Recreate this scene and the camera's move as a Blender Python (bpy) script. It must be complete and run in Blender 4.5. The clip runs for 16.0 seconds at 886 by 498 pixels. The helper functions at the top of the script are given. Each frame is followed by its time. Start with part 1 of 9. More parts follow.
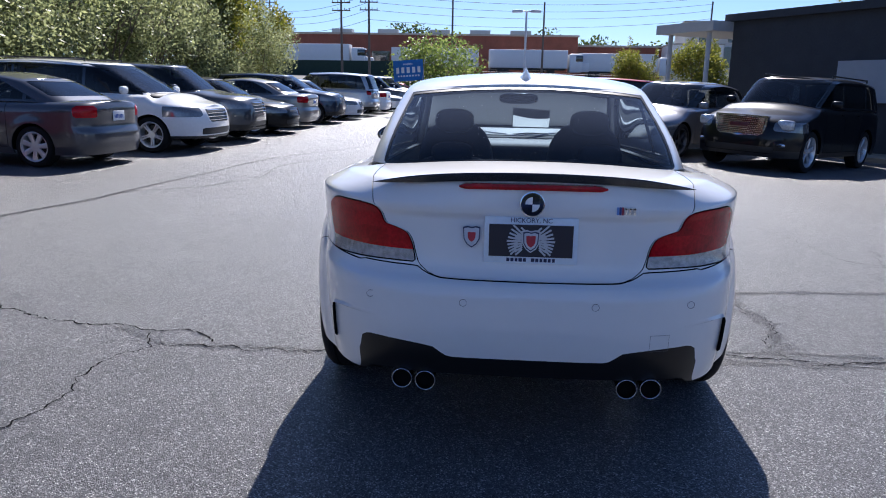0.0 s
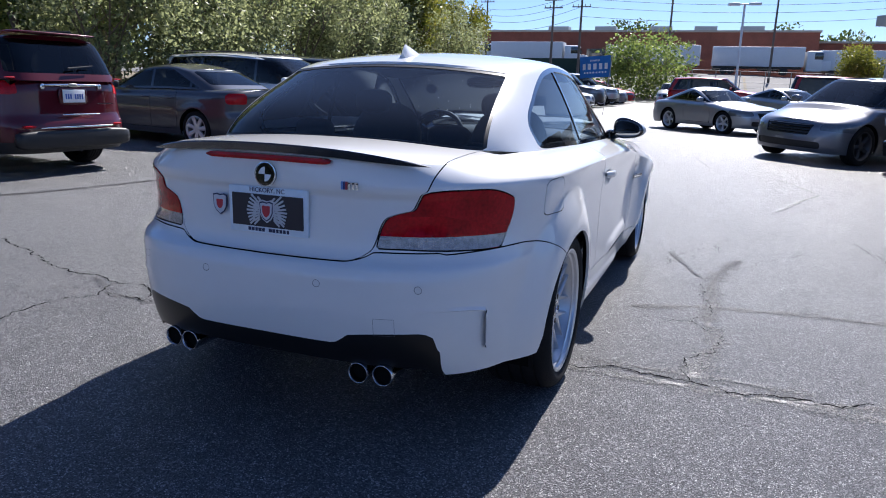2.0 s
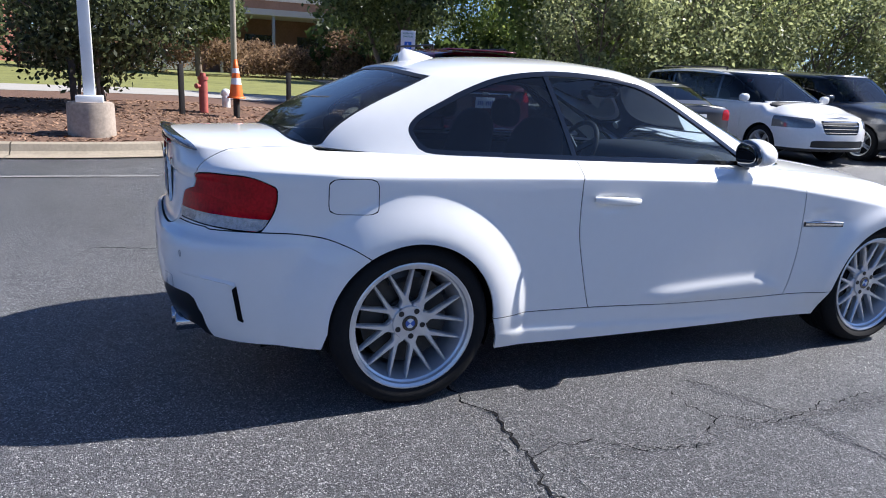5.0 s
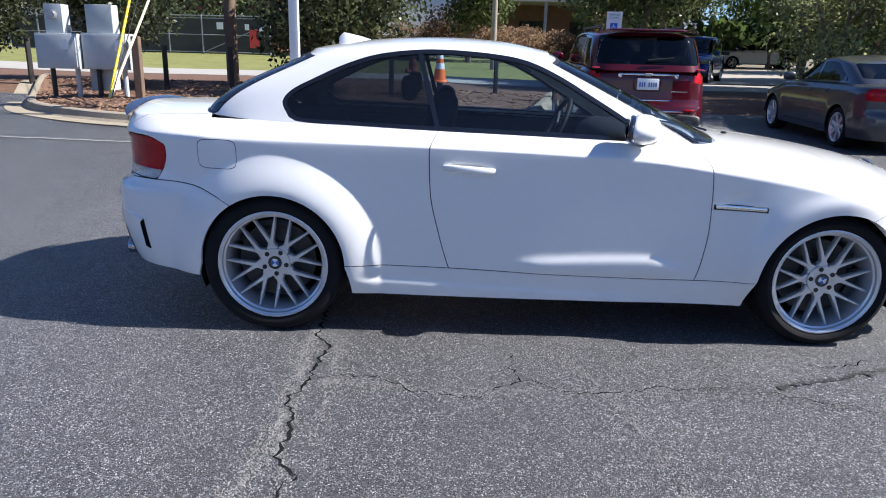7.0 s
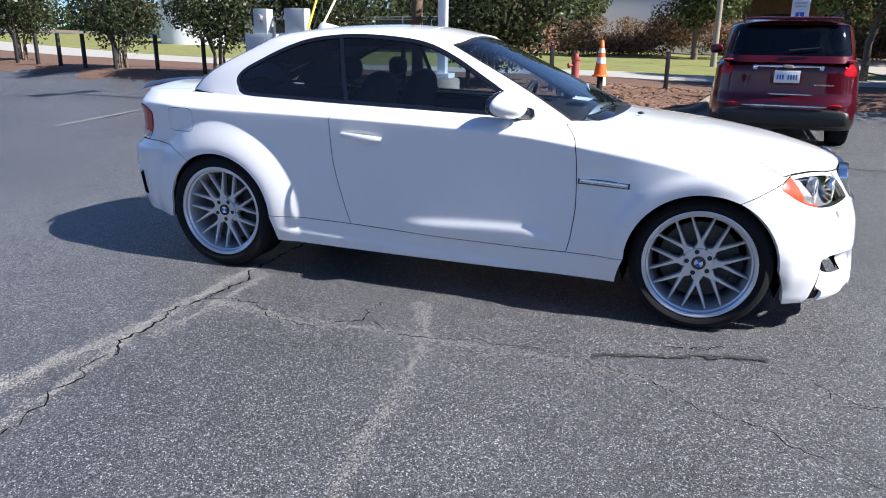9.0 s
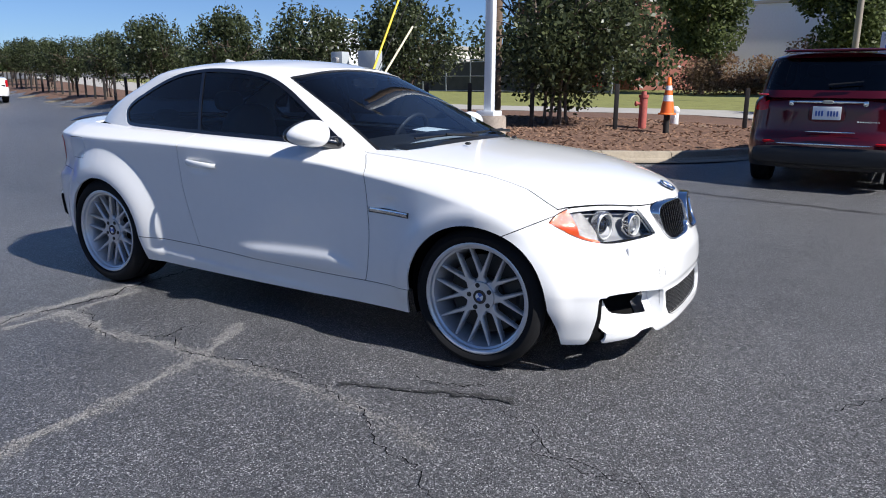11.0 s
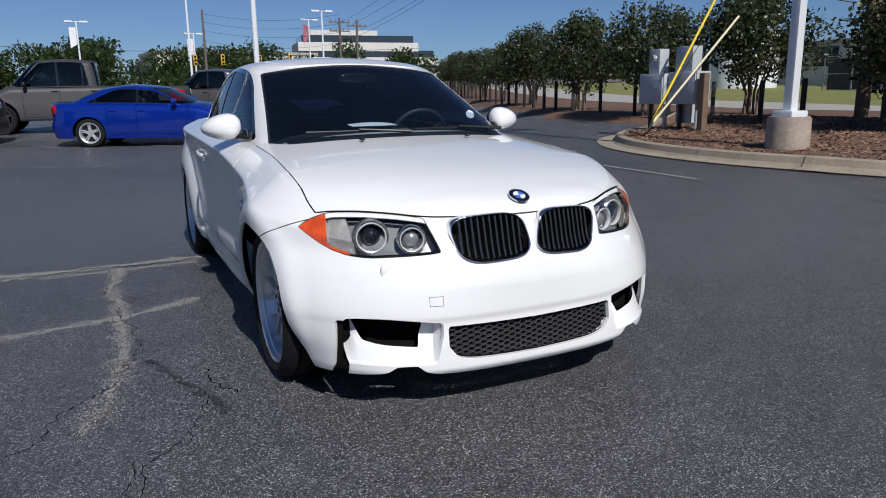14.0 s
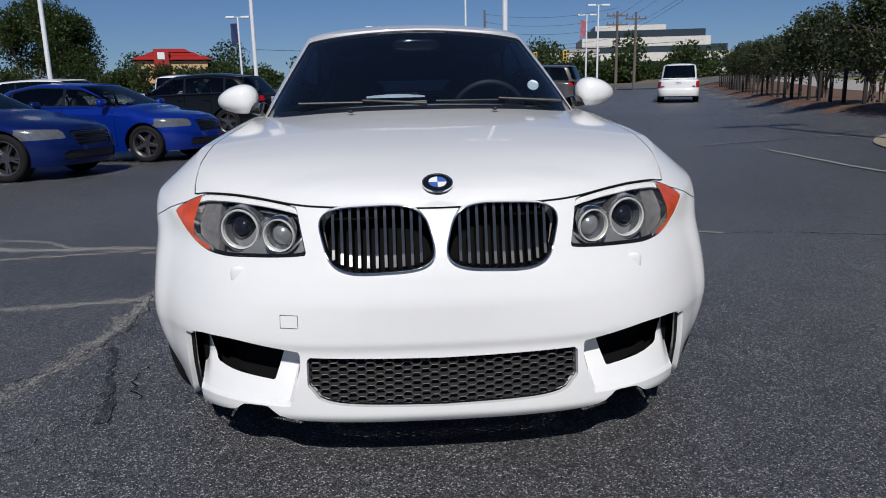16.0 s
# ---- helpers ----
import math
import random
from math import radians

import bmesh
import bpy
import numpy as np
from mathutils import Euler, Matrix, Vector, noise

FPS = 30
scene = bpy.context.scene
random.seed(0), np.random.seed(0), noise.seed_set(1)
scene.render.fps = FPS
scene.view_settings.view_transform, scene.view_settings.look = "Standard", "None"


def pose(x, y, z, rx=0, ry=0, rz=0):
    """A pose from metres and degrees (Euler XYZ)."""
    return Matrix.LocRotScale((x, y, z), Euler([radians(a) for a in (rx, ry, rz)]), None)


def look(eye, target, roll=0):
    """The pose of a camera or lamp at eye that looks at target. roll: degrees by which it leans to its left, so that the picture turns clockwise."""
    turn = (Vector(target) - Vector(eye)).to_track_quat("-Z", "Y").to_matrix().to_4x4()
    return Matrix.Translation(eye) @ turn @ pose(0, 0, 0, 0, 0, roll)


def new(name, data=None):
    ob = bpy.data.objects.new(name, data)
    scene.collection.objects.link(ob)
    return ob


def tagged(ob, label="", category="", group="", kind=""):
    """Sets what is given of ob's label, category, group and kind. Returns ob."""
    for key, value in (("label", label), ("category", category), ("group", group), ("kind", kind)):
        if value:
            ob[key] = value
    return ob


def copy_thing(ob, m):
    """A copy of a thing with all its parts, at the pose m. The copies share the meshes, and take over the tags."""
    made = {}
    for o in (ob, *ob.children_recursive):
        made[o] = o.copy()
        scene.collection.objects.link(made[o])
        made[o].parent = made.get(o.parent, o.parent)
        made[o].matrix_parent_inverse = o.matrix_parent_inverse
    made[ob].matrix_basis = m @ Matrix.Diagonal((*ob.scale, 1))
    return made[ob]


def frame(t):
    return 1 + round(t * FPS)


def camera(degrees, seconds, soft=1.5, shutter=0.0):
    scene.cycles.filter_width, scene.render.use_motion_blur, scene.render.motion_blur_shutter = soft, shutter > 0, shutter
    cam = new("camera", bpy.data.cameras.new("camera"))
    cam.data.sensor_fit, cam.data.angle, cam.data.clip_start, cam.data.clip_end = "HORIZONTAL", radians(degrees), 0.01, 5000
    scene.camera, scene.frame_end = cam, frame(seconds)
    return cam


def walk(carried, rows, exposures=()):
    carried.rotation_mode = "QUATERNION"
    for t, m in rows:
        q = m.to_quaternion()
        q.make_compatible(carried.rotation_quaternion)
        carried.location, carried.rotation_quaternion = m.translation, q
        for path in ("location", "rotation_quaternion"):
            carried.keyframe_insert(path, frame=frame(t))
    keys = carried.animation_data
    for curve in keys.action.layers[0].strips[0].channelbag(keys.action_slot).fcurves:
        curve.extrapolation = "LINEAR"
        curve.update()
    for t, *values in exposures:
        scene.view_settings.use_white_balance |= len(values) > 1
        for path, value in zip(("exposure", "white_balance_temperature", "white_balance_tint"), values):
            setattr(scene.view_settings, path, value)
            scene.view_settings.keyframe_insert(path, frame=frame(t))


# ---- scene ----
cam = camera(64.5, 16.0, soft=1.0)
PATH = [
    (0, (-0.122, -3.223, 1.323), (-0.269, -1.279, 0.875), 0.9),
    (0.5, (0.306, -3.258, 1.33), (0.02, -1.335, 0.861), 1.5),
    (1, (0.682, -3.166, 1.3), (0.286, -1.262, 0.833), 1.4),
    (1.5, (1.063, -3.034, 1.275), (0.55, -1.157, 0.813), 1.2),
    (2, (1.433, -2.831, 1.262), (0.715, -1.022, 0.798), 1.5),
    (2.5, (1.776, -2.56, 1.276), (0.837, -0.857, 0.807), 1.6),
    (3, (2.178, -2.34, 1.291), (1.03, -0.773, 0.816), 1.8),
    (3.5, (2.503, -2.016, 1.276), (1.181, -0.591, 0.807), 1.9),
    (4, (2.841, -1.705, 1.293), (1.37, -0.443, 0.8), 1.8),
    (4.2, (2.967, -1.562, 1.291), (1.41, -0.403, 0.81), 2.1),
    (6.3, (3.804, 0.163, 1.323), (1.896, 0.45, 0.794), 1.6),
    (6.5, (3.905, 0.346, 1.337), (1.99, 0.56, 0.803), 1.6),
    (7, (4.079, 0.785, 1.326), (2.153, 0.799, 0.789), 1.4),
    (7.5, (4.256, 1.167, 1.323), (2.337, 1.014, 0.78), 1.3),
    (8, (4.335, 1.612, 1.274), (2.44, 1.26, 0.742), 1.1),
    (8.5, (4.322, 2.05, 1.275), (2.454, 1.581, 0.736), 1.0),
    (9, (4.256, 2.543, 1.275), (2.437, 1.921, 0.724), 0.8),
    (9.5, (4.112, 2.952, 1.27), (2.35, 2.178, 0.724), 0.7),
    (10, (4.014, 3.359, 1.256), (2.242, 2.543, 0.816), 0.6),
    (10.2, (3.943, 3.511, 1.254), (2.174, 2.686, 0.815), 0.5),
    (12.3, (2.79, 4.936, 1.212), (1.441, 3.527, 0.769), -0.1),
    (12.5, (2.647, 5.062, 1.214), (1.353, 3.601, 0.773), -0.3),
    (13, (2.271, 5.295, 1.18), (1.104, 3.731, 0.745), -0.4),
    (13.5, (1.861, 5.485, 1.181), (0.813, 3.838, 0.746), -0.6),
    (14, (1.448, 5.594, 1.165), (0.6, 3.835, 0.733), -0.8),
    (14.5, (1.048, 5.583, 1.176), (0.419, 3.734, 0.747), -1.1),
    (15, (0.66, 5.579, 1.174), (0.286, 3.662, 0.745), -1.4),
    (15.5, (0.358, 5.401, 1.091), (0.135, 3.459, 0.667), -1.3),
    (16, (0.097, 5.177, 1.002), (-0.014, 3.226, 0.578), -1.3),
]
walk(cam, [(t, look(eye, target, roll)) for t, eye, target, roll in PATH],
     exposures=[(0, 0.90, 6080, 15), (2.5, 0.90, 6080, 14), (4.2, 1.00, 6080, 13), (6.3, 1.06, 6080, 12), (9.5, 1.02, 6080, 12), (10, 0.88, 6080, 12), (12.3, 0.13, 6080, 11), (14, -0.20, 6080, 11), (16, -0.42, 6150, 11)])

# ---- world, sun ----
SUN_DIR = Vector((0.052, 1.0, 0.95)).normalized()
world = bpy.data.worlds.new("daylight")
scene.world = world
world.use_nodes = True
wn = world.node_tree
sky = wn.nodes.new("ShaderNodeTexSky")
sky.sky_type = "NISHITA"
sky.sun_disc = False
sky.sun_elevation = math.asin(SUN_DIR.z)
sky.sun_rotation = math.atan2(SUN_DIR.x, SUN_DIR.y)
sky.air_density, sky.dust_density, sky.ozone_density = 1.0, 1.0, 3.0
sky.altitude = 1500
deep = wn.nodes.new("ShaderNodeMix")                         # a clear autumn sky, deeper blue
deep.data_type, deep.blend_type = "RGBA", "MULTIPLY"
deep.inputs[0].default_value, deep.inputs[7].default_value = 1.0, (0.86, 1.01, 1.26, 1)
wn.links.new(sky.outputs[0], deep.inputs[6])
wn.links.new(deep.outputs[2], wn.nodes["Background"].inputs[0])
wn.nodes["Background"].inputs[1].default_value = 0.056
sun_data = bpy.data.lights.new("sun", "SUN")
sun_data.energy, sun_data.angle, sun_data.color = 5.0, radians(0.53), (1.0, 0.945, 0.86)
sun = new("sun", sun_data)
sun.matrix_world = look(SUN_DIR * 60, (0, 0, 0))
scene.view_settings.exposure = 0.0

# ---- materials ----
def shader(name):
    m = bpy.data.materials.new(name)
    m.use_nodes = True
    return m, m.node_tree, m.node_tree.nodes["Principled BSDF"]


def plain(name, col, rough=0.5, metal=0.0, coat=0.0, vary=0.06, scale=6.0, bump=0.0, bscale=200.0, emit=None, spec=0.5):
    """Principled material whose colour wavers a little at two scales, with optional fine relief."""
    m, t, b = shader(name)
    n = t.nodes
    b.inputs["Roughness"].default_value, b.inputs["Metallic"].default_value = rough, metal
    b.inputs["Coat Weight"].default_value, b.inputs["Coat Roughness"].default_value = coat, 0.03
    b.inputs["Specular IOR Level"].default_value = spec
    tc = n.new("ShaderNodeTexCoord")
    n1, n2 = n.new("ShaderNodeTexNoise"), n.new("ShaderNodeTexNoise")
    n1.inputs["Scale"].default_value, n2.inputs["Scale"].default_value = scale, scale * 9
    n1.inputs["Detail"].default_value = n2.inputs["Detail"].default_value = 3
    mix = n.new("ShaderNodeMath")
    mix.operation = "ADD"
    for k in (n1, n2):
        t.links.new(tc.outputs["Object"], k.inputs["Vector"])
    t.links.new(n1.outputs["Fac"], mix.inputs[0])
    t.links.new(n2.outputs["Fac"], mix.inputs[1])
    ramp = n.new("ShaderNodeMapRange")
    ramp.inputs["From Min"].default_value, ramp.inputs["From Max"].default_value = 0.6, 1.4
    ramp.inputs["To Min"].default_value, ramp.inputs["To Max"].default_value = 1 - vary, 1 + vary
    t.links.new(mix.outputs[0], ramp.inputs["Value"])
    mul = n.new("ShaderNodeVectorMath")
    mul.operation = "MULTIPLY"
    mul.inputs[0].default_value = col
    t.links.new(ramp.outputs[0], mul.inputs[1])
    t.links.new(mul.outputs[0], b.inputs["Base Color"])
    if bump:
        bn, bp = n.new("ShaderNodeTexNoise"), n.new("ShaderNodeBump")
        bn.inputs["Scale"].default_value, bn.inputs["Detail"].default_value = bscale, 4
        bp.inputs["Strength"].default_value, bp.inputs["Distance"].default_value = bump, 0.01
        t.links.new(tc.outputs["Object"], bn.inputs["Vector"])
        t.links.new(bn.outputs["Fac"], bp.inputs["Height"])
        t.links.new(bp.outputs[0], b.inputs["Normal"])
    if emit:
        b.inputs["Emission Color"].default_value = (*emit[:3], 1)
        b.inputs["Emission Strength"].default_value = emit[3]
    return m


def glass(name, tint, gloss=0.02, ior=1.5, film=0.0):
    """A tinted pane: what is behind it through the tint, and a Fresnel reflection."""
    m, t, b = shader(name)
    n = t.nodes
    n.remove(b)
    tr, gl, mx, fr = (n.new("ShaderNode" + k) for k in ("BsdfTransparent", "BsdfGlossy", "MixShader", "Fresnel"))
    tr.inputs[0].default_value = (*tint, 1)
    gl.inputs["Roughness"].default_value, fr.inputs[0].default_value = gloss, ior
    t.links.new(fr.outputs[0], mx.inputs[0])
    t.links.new(tr.outputs[0], mx.inputs[1])
    t.links.new(gl.outputs[0], mx.inputs[2])
    if film:                                                  # thin film of dust on the pane
        df, m2 = n.new("ShaderNodeBsdfDiffuse"), n.new("ShaderNodeMixShader")
        df.inputs[0].default_value = (0.5, 0.5, 0.5, 1)
        m2.inputs[0].default_value = film
        t.links.new(mx.outputs[0], m2.inputs[1])
        t.links.new(df.outputs[0], m2.inputs[2])
        mx = m2
    t.links.new(mx.outputs[0], n["Material Output"].inputs[0])
    return m


def paint(name, col, metal=0.0, rough=0.28, flake=0.0, dirt=0.05):
    """Car paint under clear lacquer, faintly dusty; flake: sparkle of metallic paint."""
    m = plain(name, col, rough, metal, 1.0, dirt, 2.2, spec=0.12)
    t, b = m.node_tree, m.node_tree.nodes["Principled BSDF"]
    tc = t.nodes.new("ShaderNodeTexCoord")
    dn, mr = t.nodes.new("ShaderNodeTexNoise"), t.nodes.new("ShaderNodeMapRange")
    dn.inputs["Scale"].default_value, dn.inputs["Detail"].default_value = 5, 6
    mr.inputs["To Min"].default_value, mr.inputs["To Max"].default_value = 0.02, 0.10
    t.links.new(tc.outputs["Object"], dn.inputs["Vector"])
    t.links.new(dn.outputs["Fac"], mr.inputs["Value"])
    t.links.new(mr.outputs[0], b.inputs["Coat Roughness"])
    if flake:
        vn, bp = t.nodes.new("ShaderNodeTexVoronoi"), t.nodes.new("ShaderNodeBump")
        vn.inputs["Scale"].default_value = 900
        bp.inputs["Strength"].default_value, bp.inputs["Distance"].default_value = flake, 0.001
        t.links.new(tc.outputs["Object"], vn.inputs["Vector"])
        t.links.new(vn.outputs["Distance"], bp.inputs["Height"])
        t.links.new(bp.outputs[0], b.inputs["Normal"])
    return m


BLACK_PLASTIC = plain("black_plastic", (0.012, 0.012, 0.013), 0.45, bump=0.05, bscale=400)
GLOSS_BLACK = plain("gloss_black", (0.008, 0.008, 0.009), 0.08, coat=1.0)
# near-black for linings, and for shade painted into openings and slots
VOID = plain("liner_and_shade_black", (0.003, 0.003, 0.003), 0.95, spec=0.2)
RUBBER = plain("tyre_rubber", (0.008, 0.008, 0.009), 0.85, spec=0.3, vary=0.25, scale=9, bump=0.2, bscale=150)
CHROME = plain("chrome", (0.75, 0.75, 0.75), 0.12, 1.0)
ALLOY = plain("silver_alloy", (0.66, 0.67, 0.69), 0.28, 0.6, 0.4, 0.05)
DARK_ALLOY = plain("dark_alloy", (0.10, 0.10, 0.11), 0.35, 0.7, 0.3)
STEEL_DISC = plain("brake_steel", (0.06, 0.058, 0.056), 0.45, 0.7, vary=0.2, scale=30)
WINDOW = glass("tinted_window", (0.52, 0.60, 0.66), 0.02, 1.6, 0.022)
QUARTER_GLASS = glass("quarter_window_glass", (0.24, 0.28, 0.32), 0.02, 1.6, 0.008)
SCREEN_GLASS = glass("windscreen_glass", (0.70, 0.80, 0.90), 0.02, 1.75, 0.003)
LAMP_GLASS = glass("lamp_cover", (0.93, 0.94, 0.95))
RED_LENS = plain("red_lens", (0.40, 0.005, 0.010), 0.15, coat=0.35, spec=0.1, vary=0.5, scale=9)
CLEAR_LENS = plain("clear_lens", (0.40, 0.38, 0.37), 0.18, 0.5, 1.0, 0.5, 55, bump=0.5, bscale=220)
AMBER_LENS = plain("amber_lens", (0.62, 0.075, 0.012), 0.12, coat=1.0, vary=0.4, scale=25, bump=0.2, bscale=260)
LAMP_SILVER = plain("lamp_reflector", (0.30, 0.305, 0.31), 0.25, 0.4, vary=0.1, scale=20)
SEAT = plain("dark_upholstery", (0.018, 0.018, 0.02), 0.6, vary=0.1, bump=0.1, bscale=300)
WHITE_PAPER = plain("white_paper", (0.78, 0.79, 0.76), 0.8)
ORANGE = plain("orange_plastic", (0.85, 0.16, 0.02), 0.5, vary=0.08)
WHITE_REFL = plain("white_reflective", (0.80, 0.80, 0.80), 0.45)
PLATE_BLUE = plain("plate_blue", (0.05, 0.12, 0.40), 0.4)


# ---- mesh tools ----
def mesh_ob(name, V, F, mat, parent=None, label="", normals=None, smooth=True):
    me = bpy.data.meshes.new(name)
    V = np.asarray(V, float)
    me.from_pydata(V.tolist(), [], [tuple(int(i) for i in f) for f in F])
    if smooth:
        me.polygons.foreach_set("use_smooth", [True] * len(me.polygons))
    if normals is not None and len(me.vertices):
        me.normals_split_custom_set_from_vertices(np.asarray(normals, float).tolist())
    me.materials.append(mat)
    ob = new(name, me)
    if parent:
        ob.parent = parent
    if label:
        tagged(ob, label)
    return ob


def part(name, bm, mat, parent=None, label="", smooth=False, angle=0.6):
    """Links a bmesh as one object."""
    me = bpy.data.meshes.new(name)
    bmesh.ops.recalc_face_normals(bm, faces=bm.faces)
    bm.to_mesh(me)
    bm.free()
    if smooth:
        me.polygons.foreach_set("use_smooth", [True] * len(me.polygons))
        me.set_sharp_from_angle(angle=angle)
    me.materials.append(mat)
    ob = new(name, me)
    if parent:
        ob.parent = parent
    if label:
        tagged(ob, label)
    return ob


def thing(name, label, category, group="", m=None, kind=""):
    ob = tagged(new(name), label, category, group, kind)
    if m is not None:
        ob.matrix_basis = m
    return ob


def box(bm, cx, cy, cz, sx, sy, sz, m=None, bevel=0.0):
    r = bmesh.ops.create_cube(bm, size=1.0)
    mat = Matrix.Translation((cx, cy, cz)) @ Matrix.Diagonal((sx, sy, sz, 1))
    bmesh.ops.transform(bm, matrix=(m @ mat if m else mat), verts=r["verts"])
    if bevel:
        es = list({e for v in r["verts"] for e in v.link_edges})
        bmesh.ops.bevel(bm, geom=es, offset=bevel, segments=2, affect="EDGES", profile=0.6)
    return bm


def tube(bm, a, b, r1, r2=None, seg=10, caps=True):
    a, b = Vector(a), Vector(b)
    d = b - a
    q = d.to_track_quat("Z", "Y").to_matrix().to_4x4()
    bmesh.ops.create_cone(bm, cap_ends=caps, segments=seg, radius1=r1, radius2=r1 if r2 is None else r2, depth=d.length,
                          matrix=Matrix.Translation((a + b) / 2) @ q)
    return bm


def lathe(profile, seg, axis="X"):
    """(r, h) profile turned round an axis: vertices and quads."""
    V, F = [], []
    k = len(profile)
    for i in range(seg):
        a = 2 * math.pi * i / seg
        for r, h in profile:
            c, s = r * math.cos(a), r * math.sin(a)
            V.append((h, c, s) if axis == "X" else (c, s, h))
    for i in range(seg):
        j = (i + 1) % seg
        for q in range(k - 1):
            F.append((i * k + q, i * k + q + 1, j * k + q + 1, j * k + q))
    return V, F


def curve(*keys):
    """A smooth function through (x, y) keys (monotone cubic), flat outside."""
    k = np.array(sorted(keys), float)
    x, y = k[:, 0], k[:, 1]
    h, d = np.diff(x), np.diff(y) / np.diff(x)
    t = np.zeros(len(x))
    t[0], t[-1] = d[0], d[-1]
    for i in range(1, len(x) - 1):
        if d[i - 1] * d[i] > 0:
            w1, w2 = 2 * h[i] + h[i - 1], h[i] + 2 * h[i - 1]
            t[i] = (w1 + w2) / (w1 / d[i - 1] + w2 / d[i])

    def f(v):
        v = np.clip(np.asarray(v, float), x[0], x[-1])
        i = np.clip(np.searchsorted(x, v, "right") - 1, 0, len(x) - 2)
        s = (v - x[i]) / h[i]
        return ((2 * s**3 - 3 * s**2 + 1) * y[i] + (s**3 - 2 * s**2 + s) * h[i] * t[i]
                + (3 * s**2 - 2 * s**3) * y[i + 1] + (s**3 - s**2) * h[i] * t[i + 1])
    return f


class Skin:
    """Vertices with normals and polygons, that can be cut along the zero line of a function."""

    def __init__(self, V, F, N=None):
        self.V, self.F = np.asarray(V, float), F
        self.N = self.vertex_normals() if N is None else N

    def vertex_normals(self):
        N = np.zeros_like(self.V)
        quads = np.array([(f[0], f[k], f[k + 1], f[min(k + 2, len(f) - 1)]) for f in self.F for k in range(1, len(f) - 1, 2)])
        P = self.V[quads]
        n = np.cross(P[:, 2] - P[:, 0], P[:, 3] - P[:, 1])
        for k in range(4):
            np.add.at(N, quads[:, k], n)
        return N / np.maximum(np.linalg.norm(N, axis=1, keepdims=True), 1e-12)

    def cut(self, f):
        """The two skins where f > 0 and where f < 0."""
        v = np.asarray(f(self.V[:, 0], self.V[:, 1], self.V[:, 2]), float)
        v = np.where(np.abs(v) < 1e-7, 1e-7, v)
        out = []
        for sign in (1, -1):
            w = v * sign
            ok = w > 0
            faces, extra, where = [], [], {}
            n0 = len(self.V)
            for face in self.F:
                k = sum(bool(ok[i]) for i in face)
                if k == len(face):
                    faces.append(face)
                elif k:
                    poly = []
                    for a, b in zip(face, (*face[1:], face[0])):
                        if ok[a]:
                            poly.append(a)
                        if ok[a] != ok[b]:
                            key = (min(a, b), max(a, b))
                            if key not in where:
                                where[key] = n0 + len(extra)
                                s = w[a] / (w[a] - w[b])
                                extra.append(np.r_[self.V[a] + s * (self.V[b] - self.V[a]), self.N[a] + s * (self.N[b] - self.N[a])])
                            poly.append(where[key])
                    if len(poly) > 2:
                        faces.append(tuple(poly))
            V, N = self.V, self.N
            if extra:
                e = np.array(extra)
                V, N = np.vstack([V, e[:, :3]]), np.vstack([N, e[:, 3:]])
            used = sorted({i for face in faces for i in face})
            idx = np.full(len(V), -1)
            idx[used] = np.arange(len(used))
            out.append(Skin(V[used] if used else np.zeros((0, 3)), [tuple(idx[list(face)]) for face in faces], N[used] if used else np.zeros((0, 3))))
        return out

    def moved(self, off):
        return Skin(self.V + self.N * off, self.F, self.N)

    def link(self, name, mat, parent, label="", rim=0.0):
        if not self.F:
            return None
        V, N, F = list(map(tuple, self.V)), list(map(tuple, self.N)), list(self.F)
        if rim:
            count = {}
            for face in self.F:
                for a, b in zip(face, (*face[1:], face[0])):
                    key = (min(a, b), max(a, b))
                    count[key] = None if key in count else (a, b)
            for e in count.values():
                if e:
                    a, b = (Vector(self.V[i]) for i in e)
                    a2, b2 = (Vector(self.V[i] - self.N[i] * rim) for i in e)
                    n = (a - b).cross(a2 - b)
                    if n.length < 1e-12:
                        continue
                    k = len(V)
                    V += [tuple(b), tuple(a), tuple(a2), tuple(b2)]
                    N += [tuple(n.normalized())] * 4
                    F.append((k, k + 1, k + 2, k + 3))
        return mesh_ob(name, V, F, mat, parent, label, N)


def resample(end_fn, n):
    """n angles from 90 to 0 degrees that lie evenly along a superellipse quarter."""
    th = np.linspace(math.pi / 2, 0, 400)
    p = end_fn(th)
    s = np.r_[0, np.cumsum(np.hypot(np.diff(p[0]), np.diff(p[1])))]
    return np.interp(np.linspace(0, s[-1], n), s, th)


